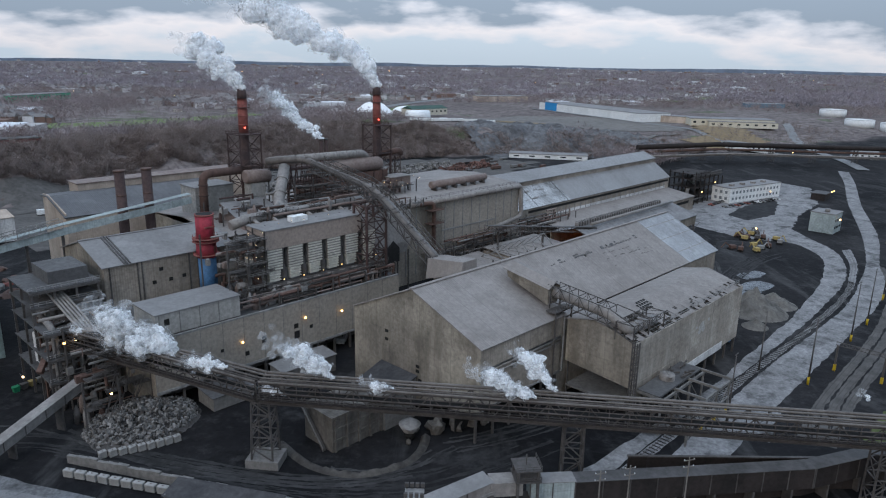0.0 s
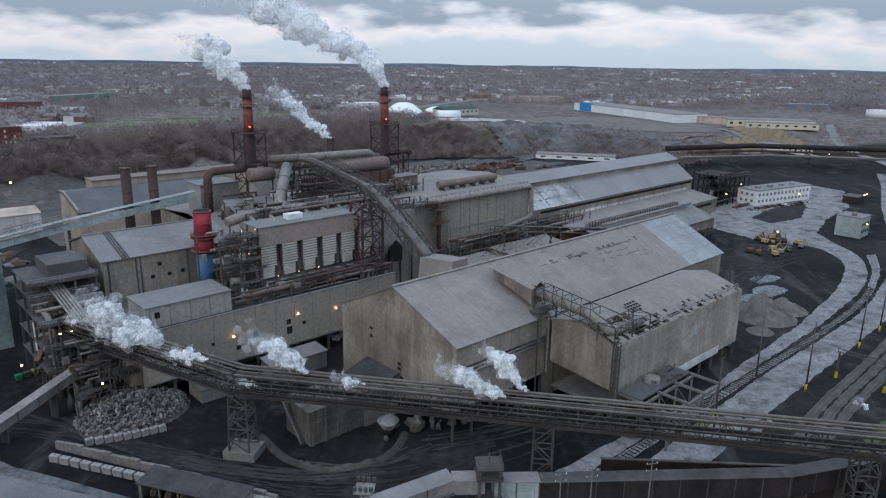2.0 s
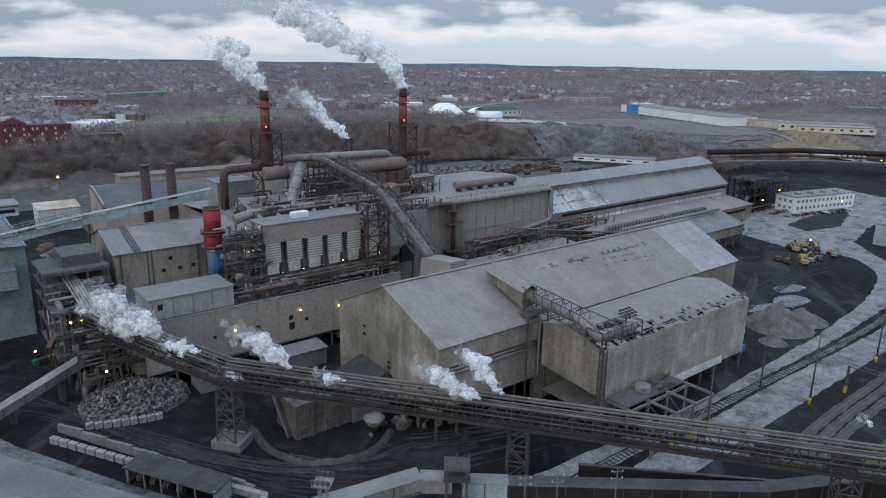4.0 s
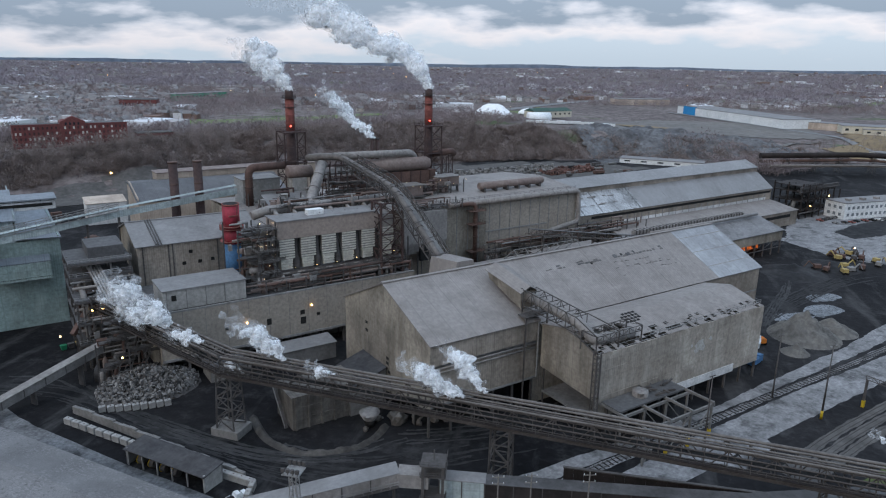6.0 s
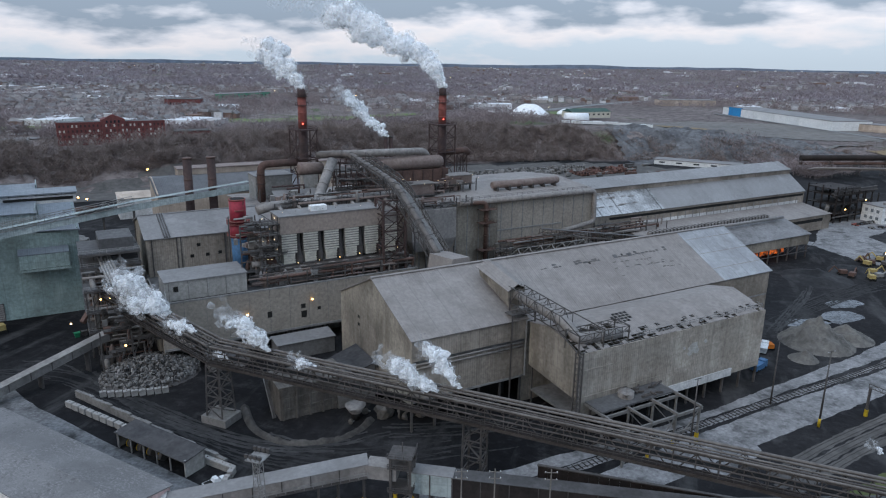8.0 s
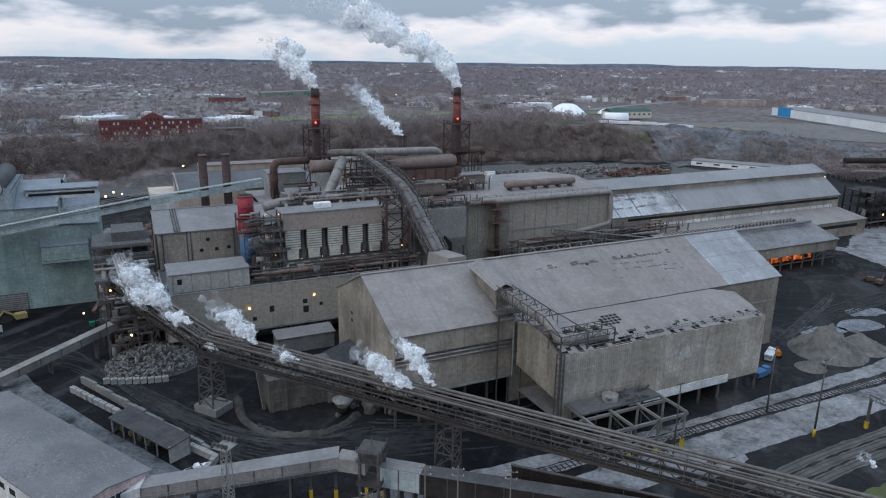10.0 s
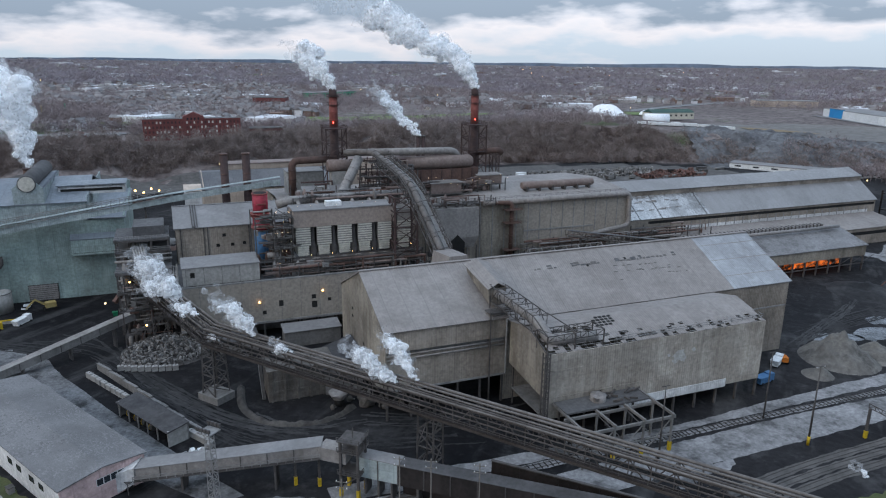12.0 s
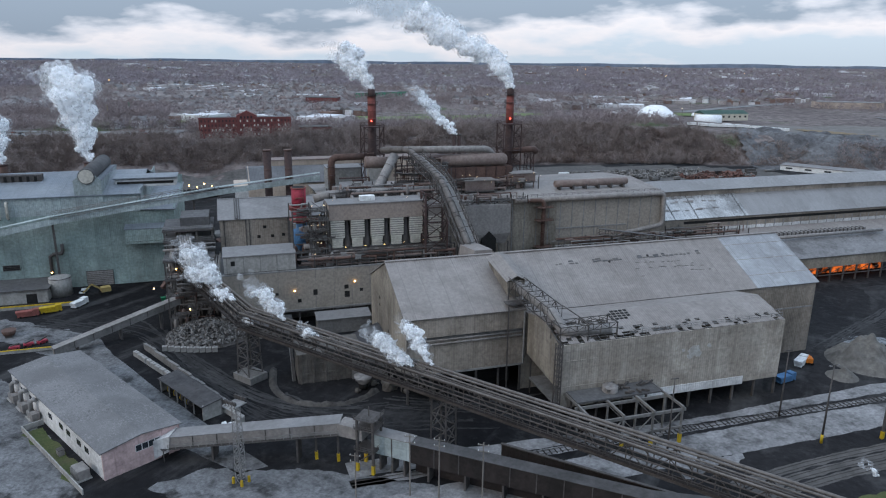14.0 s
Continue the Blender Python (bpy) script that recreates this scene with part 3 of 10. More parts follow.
def build_east_shed():
    th = thing("steel_shed", at(-0.4, 0), "long dust-covered gabled steel shed with a patched metal roof", "shed")
    L, v0, v1, vr, zf, zr, zb = 111.5, 25.0, 71.0, 48.0, 26.4, 38.1, 26.5
    part("front_wall", box(B(), 0, L - 0.4, v0, v0 + 0.4, 0, zf - 0.1), "wall_dust", th)
    part("back_wall", box(B(), 0, L - 0.4, v1 - 0.4, v1, 0, zb - 0.1), "wall_dust", th)
    part("right_gable", ngon_slab(B(), [(L - 0.4, v0, 0), (L - 0.4, v1, 0), (L - 0.4, v1, zb - 0.1), (L - 0.4, vr, zr - 0.1), (L - 0.4, v0, zf - 0.1)], (0.4, 0, 0)), "wall_gable", th)
    part("wall_band", box(B(), 74, L - 0.5, v0 - 0.12, v0, 16.8, 17.3), "steel_pale", th)
    part("wall_opening", box(B(), 98, 99.2, v0 - 0.05, v0 + 0.1, 8, 10.5), "black", th)
    kf, kb = (zr - zf) / (vr - v0), (zr - zb) / (v1 - vr)
    # the roof in sheets, the eastern ones paler and bluer
    cuts = [-0.0, 12, 25, 38, 51, 62, 74, 86, 99, 112.1]
    for i, (a, b) in enumerate(zip(cuts, cuts[1:])):
        o = 0.05 * (i % 2)
        part("roof_sheet", slab(B(), (a, v0 - 0.8, zf - 0.8 * kf + o), (b, v0 - 0.8, zf - 0.8 * kf + o), (b, vr, zr + o), (a, vr, zr + o), 0.3), "roof_patch" if i > 6 else "roof_dust", th, "paler blue-grey metal roof sheet" if i > 6 else "")
    part("back_roof", slab(B(), (0, vr, zr), (L + 0.6, vr, zr), (L + 0.6, v1 + 0.6, zb - 0.6 * kb), (0, v1 + 0.6, zb - 0.6 * kb), 0.3), "roof_dust", th)
    part("ridge_cap", box(B(), 0, L + 0.6, vr - 0.6, vr + 0.6, zr - 0.05, zr + 0.22), "roof_dust", th)
    # rows of torn and lifted roof sheets
    rng = random.Random(4)

    def lifted(u, v, w, d, rise, mat="roof_worn"):
        z = zf + kf * (v - v0) + 0.07
        part("torn_sheet", slab(B(), (u, v, z), (u + w, v, z + rng.uniform(0, 0.05)), (u + w - rng.uniform(0, 0.3), v + d, z + d * kf + rise), (u + rng.uniform(0, 0.3), v + d * rng.uniform(0.7, 1.0), z + d * kf + rise), 0.05), mat, th)
    u = 18.0
    while u < 73:
        w = rng.uniform(0.7, 2.2)
        if rng.random() < (0.95 if 30 < u < 42 or 50 < u else 0.45):
            for k in range(rng.choice((1, 1, 2))):
                lifted(u, 40.9 + 0.75 * k + rng.uniform(-0.2, 0.2), w, rng.uniform(0.35, 0.75), 0.10, rng.choice(("roof_worn", "roof_dark", "roof_worn")))
        u += w + rng.uniform(0.05, 0.5)
    for a, b, va, vb, many in ((47, 69, 39.0, 38.1, 0.75), (42, 58, 36.8, 36.3, 0.35), (56.8, 71.3, 36.2, 35.7, 0.8), (65.8, 74, 34.0, 33.6, 0.85), (46, 52, 33.4, 33.2, 0.35), (60, 68, 37.2, 36.9, 0.5)):
        u = a
        while u < b:
            w = rng.uniform(0.5, 1.9)
            if rng.random() < many:
                lifted(u, va + (vb - va) * (u - a) / (b - a) + rng.uniform(-0.12, 0.12), w, rng.uniform(0.2, 0.45), 0.08)
            u += w + rng.uniform(0.05, 0.6)
    # black plates laid on the sheets as the dark of holes
    for u, v in ((53, 41.4), (37.5, 40.2)):
        part("roof_hole", slab(B(), (u, v, zf + kf * (v - v0) + 0.09), (u + 0.8, v, zf + kf * (v - v0) + 0.09), (u + 0.8, v + 0.9, zf + kf * (v + 0.9 - v0) + 0.09), (u, v + 0.9, zf + kf * (v + 0.9 - v0) + 0.09), 0.05), "black", th)
    for v in (29.5, 36.5, 43.5):
        z = zf + kf * (v - v0) + 0.055
        part("sheet_lap", slab(B(), (86.2, v, z), (112, v, z), (112, v + 0.25, z + 0.25 * kf), (86.2, v + 0.25, z + 0.25 * kf), 0.03), "roof_dust", th)
    # solid black strip in place of the shade under the eave
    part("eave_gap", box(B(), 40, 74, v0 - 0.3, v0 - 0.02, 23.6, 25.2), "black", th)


M["roof_patch"] = surface("paler_blue_grey_roof_sheet", (0.235, 0.236, 0.242), (0.335, 0.342, 0.35), (0.20, 0.193, 0.19), big=0.07, rough=0.5, metal=0.1, amount=0.7, ribs="X", grain=0.15, slope=True)


def build_lean_shed():
    th = thing("ore_shed", at(0, 0), "grey concrete-clad shed with a broken roof edge", "shed")
    L, t = 75.0, 0.4
    part("front_wall", box(B(), 0, L, 0, t, 6.0, 24.9), "wall_panel", th, "pale stained wall of concrete panels")
    part("left_wall", ngon_slab(B(), [(0, t, 11.5), (0, 22, 13.4), (0, 22, 26.5), (0, 13, 28.5), (0, t, 24.9)], (t, 0, 0)), "wall_gable", th)
    part("right_wall", ngon_slab(B(), [(L - t, t, 5.5), (L - t, 22, 5.5), (L - t, 22, 26.5), (L - t, 13, 28.5), (L - t, t, 24.9)], (t, 0, 0)), "wall_gable", th)
    part("white_skirt", box(B(), 24, 62, -0.15, 0.0, 5.4, 8.0), "offwhite", th, "pale sheet-metal skirt along the wall foot")
    for k in range(8):
        u = 20 + 7.8 * k
        part("column", box(B(), u, u + 0.6, 0.4, 1.0, 0, 6), "steel", th)
    part("back_floor", box(B(), 1, L - 1, 3, 22, 4.8, 5.4), "concrete_dark", th)
    for k in (0, 3):
        part("wall_girt", box(B(), 0.5, 30 - 6 * k, -0.12, 0.0, 12.2 + 2.6 * k, 12.4 + 2.6 * k), "wall_panel", th)
    rng = random.Random(29)
    for cx, cz, r in ((43.4, 18.4, 2.3), (42.2, 17.0, 1.3), (45.0, 17.2, 1.2), (48.5, 19.6, 0.8), (39.6, 19.0, 0.6)):
        ring = [(cx + r * math.cos(a) * f, -0.02, cz + r * math.sin(a) * f * 0.9) for a, f in ((0.449 * k, rng.uniform(0.65, 1.1)) for k in range(14))]
        part("patch", ngon_slab(B(), ring, (0, -0.03 - 0.01 * r, 0)), "patch_white", th, "whitish repaired patch")
    k1 = (28.5 - 24.9) / 13
    part("roof", slab(B(), (18, 5.2, 24.9 + 5.2 * k1), (L + 0.4, 5.2, 24.9 + 5.2 * k1), (L + 0.4, 13, 28.5), (18, 13, 28.5), 0.25), "roof_dust", th)
    part("back_roof", slab(B(), (0, 13, 28.5), (L + 0.4, 13, 28.5), (L + 0.4, 23, 26.3), (0, 23, 26.3), 0.25), "roof_dust", th)
    part("roof_left", slab(B(), (0, 9.5, 24.9 + 9.5 * k1), (18, 9.5, 24.9 + 9.5 * k1), (18, 13, 28.5), (0, 13, 28.5), 0.25), "roof_dust", th)
    # the broken eave: rafters and purlins with the sheets that are left
    for k in range(31):
        u = 0.3 + 2.48 * k
        part("rafter", beam(B(), (u, 0.2, 24.7), (u, 9.4 if u < 18 else 5.2, 24.7 + (9.2 if u < 18 else 5.0) * k1), 0.22, 0.35), "steel", th)
    for y in (0.6, 1.9, 3.3, 4.6, 6.4, 8.2):
        part("purlin", beam(B(), (0.3, y, 24.95 + y * k1), (L if y < 5 else 18, y, 24.95 + y * k1), 0.16), "steel_pale", th)
    rng = random.Random(8)
    for j in range(4):
        for k in range(46):
            u = 1 + 1.6 * k
            gone = 0.18 if u > 60 else (0.5 if 8 < u < 48 and j < 2 else 0.25)
            if rng.random() < gone:
                continue
            y = 0.1 + 1.28 * j
            part("roof_sheet", slab(B(), (u, y, 25.08 + y * k1), (u + 1.57, y, 25.08 + y * k1), (u + 1.57, y + 1.26, 25.08 + (y + 1.26) * k1 + rng.uniform(0, 0.1)), (u, y + 1.26, 25.08 + (y + 1.26) * k1), 0.06), "roof_dust", th)
    for k in range(9):
        for j in range(3):
            if rng.random() < 0.55:
                u, y = 1 + 1.6 * k, 5.3 + 1.35 * j
                part("roof_sheet", slab(B(), (u, y, 25.08 + y * k1), (u + 1.57, y, 25.08 + y * k1), (u + 1.57, y + 1.3, 25.08 + (y + 1.3) * k1), (u, y + 1.3, 25.08 + (y + 1.3) * k1), 0.06), "roof_dust", th)
    # grid of black insets paints the dark below missing roof pieces
    for i in range(5):
        for j in range(4):
            if (i, j) in ((4, 0), (0, 3)):
                continue
            u, y = 20.2 + 1.45 * i, 8.3 + 1.15 * j
            part("roof_hole", slab(B(), (u, y, 24.93 + y * k1), (u + 1.15, y, 24.93 + y * k1), (u + 1.15, y + 0.85, 24.93 + (y + 0.85) * k1), (u, y + 0.85, 24.93 + (y + 0.85) * k1), 0.04), "black", th)
    # walkway rail on the eave
    bm = railing(B(), [(22, 1.4, 25.4), (L, 1.4, 25.4)], 1.3, 4, 0.12)
    for k in range(14):
        u = 22 + 4 * k
        beam(bm, (u, 1.4, 26.7), (u + 2, 4.2, 26.2), 0.1)
    part("eave_railing", bm, "steel_pale", th)
    # corner ladder tower
    bm = B()
    for (x, y) in ((-1.6, -1.4), (-0.2, -1.4), (-1.6, 0), (-0.2, 0)):
        beam(bm, (x, y, 0), (x, y, 26), 0.3)
    for k in range(15):
        z = 1.5 + 1.65 * k
        for a, b in (((-1.6, -1.4), (-0.2, -1.4)), ((-1.6, 0), (-0.2, 0)), ((-1.6, -1.4), (-1.6, 0)), ((-0.2, -1.4), (-0.2, 0))):
            beam(bm, (*a, z), (*b, z), 0.16)
        beam(bm, (-1.6, -1.4, z), (-0.2, -1.4, z + 1.65), 0.12)
    part("ladder_tower", bm, "steel", th)


M["wall_panel"] = surface("streaked_concrete_panels", (0.27, 0.235, 0.198), (0.36, 0.325, 0.282), (0.11, 0.094, 0.078), big=0.09, streak=True, ribs="X", amount=0.6)


def build_transfer_duct():
    th = thing("transfer_house", at(-3, 27, 28), "small hipped transfer house on the shed roof with a large duct", "duct")
    part("house_wall", hexa(B(), [(-2.2, -1.2, 2.8), (2.4, -1.2, 2.8), (3.0, 13, 8.5), (-3.2, 13, 8.5), (-3.0, -1.6, 7.8), (3.0, -1.6, 7.8), (3.6, 13, 11.0), (-3.8, 13, 11.0)]), "wall_gable", th)
    part("house_roof", hexa(B(), [(-3.4, -2.2, 7.8), (0, -2.2, 9.5), (0, 14, 12.6), (-4.2, 14, 11.0), (-3.4, -2.2, 8.0), (0, -2.2, 9.7), (0, 14, 12.8), (-4.2, 14, 11.2)]), "roof_dust", th)
    part("house_roof", hexa(B(), [(0, -2.2, 9.5), (3.4, -2.2, 7.8), (4.2, 14, 11.0), (0, 14, 12.6), (0, -2.2, 9.7), (3.4, -2.2, 8.0), (4.2, 14, 11.2), (0, 14, 12.8)]), "roof_dust", th)
    a, b, c, d = (0, -1, 6.6), (5, -18, 2.6), (5.5, -22.6, -0.6), (20, -23.2, -1.3)
    pts = [Vector(a)] + bend(a, b, c, 2.5) + bend(b, c, d, 1.8) + [Vector(d)]
    part("duct", ring_pipe(B(), pts, 1.55, 16), "pipe_grey", th)
    flange_row(th, a, b, 1.75, 3.0, "pipe_grey")
    flange_row(th, c, d, 1.75, 3.2, "pipe_grey")
    bm = B()
    for s in (-2.3, 2.3):
        truss(bm, (a[0] + s, a[1] - 1, a[2] - 2.2), (b[0] + s, b[1], b[2] - 2.2), 4.6, 6, 0.22)
    for k in range(7):
        f = k / 6
        x, y, z = (a[i] + (b[i] - a[i]) * f for i in range(3))
        beam(bm, (x - 2.3, y, z - 2.2), (x + 2.3, y, z - 2.2), 0.2)
        beam(bm, (x - 2.3, y, z + 2.4), (x + 2.3, y, z + 2.4), 0.2)
    part("duct_truss", bm, "steel", th)
    bm = B()
    for u in (3, 11.5, 20.5):
        for v in (-20.6, -26.2):
            beam(bm, (u, v, -3.4), (u, v, 1.9), 0.3)
        beam(bm, (u, -20.6, 1.9), (u, -26.2, 1.9), 0.25)
    for v in (-20.6, -26.2):
        truss(bm, (3, v, 0.3), (20.5, v, 0.3), 1.6, 7, 0.18)
    for k in range(5):
        beam(bm, (3 + 3.5 * k, -20.6, 1.9), (6.5 + 3.5 * k, -26.2, 1.9), 0.14)
    for s in (-2.3, 2.3):
        beam(bm, (5 + s, -18, 5.2), (3 + 2 * (s + 2.3), -26.2, 1.9), 0.25)
        beam(bm, (5 + s, -18, 0.4), (3 + 2 * (s + 2.3), -26.2, -3.0), 0.25)
    part("duct_frame", bm, "steel", th)
    bm = B()
    for x in (-2.6, 2.6):
        beam(bm, (x, -2.2, 2.2), (x, -2.2, 6), 0.3)
    box(bm, -4, 5, -5.5, -2.0, 1.6, 1.9)
    railing(bm, [(-4, -5.5, 1.9), (5, -5.5, 1.9)], 1.1, 1.5)
    for x in (-3.6, 4.4):
        beam(bm, (x, -5.2, -28), (x, -5.2, 1.6), 0.35)
    part("platform", bm, "steel", th)


def build_yard_frame():
    th = thing("open_steelwork", at(2, -16), "open grey steel frame of beams and posts beside the shed", "steel frame")
    for u in (0, 9, 18, 27):
        for v in (0, 8):
            part("post", box(B(), u - 0.25, u + 0.25, v - 0.25, v + 0.25, 0, 10.4), "concrete_dark", th)
        part("cross_beam", beam(B(), (u, -0.5, 10.7), (u, 15.4, 10.7), 0.5, 0.7), "concrete_dark", th)
        if u > 0:
            part("bollard", box(B(), u - 0.4, u + 0.4, -0.4, 0.4, 0, 2.6), "yellow", th, "yellow painted post foot")
    for v in (0, 8):
        part("long_beam", beam(B(), (-1, v, 9.9), (28, v, 9.9), 0.5, 0.8), "concrete_dark", th)
    part("low_beam", beam(B(), (0, 0, 4.8), (27, 0, 4.8), 0.35, 0.5), "concrete_dark", th)
    for u in (0, 9, 18):
        part("brace", beam(B(), (u, 0, 0.5), (u + 9, 0, 9.7), 0.25), "concrete_dark", th)
        part("brace", beam(B(), (u, 8, 9.7), (u + 9, 8, 0.5), 0.25), "concrete_dark", th)
    part("deck", box(B(), 0, 26, 8.5, 15.2, 10.9, 11.4), "roof_dark", th)
    for k in range(4):
        part("deck_post", box(B(), 1 + 8 * k, 1.5 + 8 * k, 14, 14.5, 0, 10.9), "steel", th)
    rng = random.Random(5)
    for k in range(12):
        a = (rng.uniform(15, 24), rng.uniform(9.5, 13.5), 11.7 + rng.uniform(0, 0.4))
        b = (a[0] + rng.uniform(-2.5, 2.5), a[1] + rng.uniform(-2, 2), 11.6 + rng.uniform(0, 1.2))
        part("scrap_beam", beam(B(), a, b, 0.4, 0.5), "steel", th)
    tank = thing("steel_ring", at(14, -3.6, 11.4), "open grey steel ring lying on the deck", "ring")
    part("rim", ring_pipe(B(), [(0, 0, 0), (0, 0, 1.5), (0, 0, 1.51), (0, 0, 0.1)], [2.2, 2.2, 1.9, 1.9], 24, cap=False), "pipe_grey", tank)


build_west_shed()
build_east_shed()
build_lean_shed()
build_transfer_duct()
build_yard_frame()

# ---- the steel shop behind ----


def build_shop():
    th = thing("steel_shop", at(-46, 135), "tall dust-grey steelmaking shop with a long flat-pitched roof", "factory hall")
    L = 168
    part("front_wall", box(B(), 0, L, 0, 0.5, 0, 37.2), "wall_dust", th)
    part("left_wall", box(B(), 0, 0.5, 0.5, 59.5, 0, 37.0), "wall_gable", th)
    part("right_wall", ngon_slab(B(), [(L - 0.5, 0.5, 0), (L - 0.5, 59.5, 0), (L - 0.5, 59.5, 36.9), (L - 0.5, 30, 39.6), (L - 0.5, 0.5, 37)], (0.5, 0, 0)), "wall_gable", th)
    part("back_wall", box(B(), 0, L, 59.5, 60, 0, 36.9), "wall_dust", th)
    part("front_roof", slab(B(), (-0.5, -0.6, 37.3), (L + 0.4, -0.6, 37.3), (L + 0.4, 30, 39.9), (-0.5, 30, 39.9), 0.35), "roof_dust", th)
    part("back_roof", slab(B(), (-0.5, 30, 39.9), (L + 0.4, 30, 39.9), (L + 0.4, 60.6, 37.2), (-0.5, 60.6, 37.2), 0.35), "roof_dust", th)
    # wall bays of different age
    for a, b, m in ((88, 110, "wall_dark"), (110, 168, "wall_smooth")):
        part("wall_bay", box(B(), a, b - 0.2, -0.15, 0, 8, 36.6), m, th)
    part("wall_ledge", box(B(), 110, 148, -0.5, -0.15, 21.5, 22.1), "steel_pale", th)
    for k in range(18):
        part("pilaster", box(B(), 56 + 6.2 * k, 56.4 + 6.2 * k, -0.3, 0, 4, 37), "steel_pale", th)


M["wall_dark"] = surface("dark_rust_streaked_cladding", (0.19, 0.165, 0.135), (0.27, 0.235, 0.19), (0.10, 0.08, 0.062), streak=True, ribs="X", amount=0.6)
M["wall_smooth"] = surface("smooth_brown_grey_wall", (0.265, 0.23, 0.195), (0.30, 0.265, 0.225), (0.18, 0.155, 0.13), amount=0.3)


def build_shop_pipes():
    th = thing("fume_pipe", at(0, 132), "large grey fume pipe along the shop's eave with drop legs", "pipe")
    pts = [Vector((42, 1.4, 36.6))] + [Vector((119, 1.4, 36.6))] + bend((119, 1.4, 36.6), (121.5, 1.4, 36.2), (121.5, 0.6, 20), 2.0) + bend((121.5, 0.6, 26), (121.5, 0.6, 21), (108, 0.2, 18.8), 2.5) + bend((110, 0.2, 19), (100, 0.2, 18.2), (99.6, 0.2, 8), 2.5) + [Vector((99.6, 0.2, 8))]
    part("pipe", ring_pipe(B(), pts, 1.15, 14), "pipe_grey", th)
    flange_row(th, (44, 1.4, 36.6), (118, 1.4, 36.6), 1.32, 4.5, "pipe_grey")
    leg = [Vector((46, 1.4, 36.6))] + bend((46, 1.4, 36.6), (56, 0.2, 36.4), (56, 0.2, 20), 2.5) + [Vector((56, 0.2, 9))]
    part("drop_leg", ring_pipe(B(), leg, 1.0, 14), "rust", th)
    flange_row(th, (56, 0.2, 33), (56, 0.2, 9), 1.3, 4, "rust")
    for z in (14.2, 27.0, 33.2):
        part("platform", railing(box(B(), 52, 60, -2.5, 2.2, z, z + 0.2), [(52, -2.5, z), (60, -2.5, z), (60, 2, z)]), "rust", th)
    bm = railing(B(), [(-10, 2.6, 37.8), (120, 2.6, 37.8)], 1.2, 3, 0.1)
    part("roof_railing", bm, "steel", th)

    tank = thing("roof_cylinder", at(68, 146.5), "long rusty horizontal cylinder on the shop roof", "cylinder")
    part("shell", ring_pipe(B(), [(0, 0, 41.2), (0.5, 0, 41.2), (39.5, 0, 41.2), (40, 0, 41.2)], [1.5, 1.8, 1.8, 1.5], 18), "rust_dusty", tank)
    for k in range(6):
        part("saddle", box(B(), 2 + 7 * k, 3 + 7 * k, -1.7, 1.7, 37.9, 40.6), "steel", tank)


M["rust_dusty"] = surface("dusty_brown_steel", (0.17, 0.125, 0.11), (0.21, 0.165, 0.145), (0.11, 0.075, 0.065), big=0.12, amount=0.4, rough=0.65)


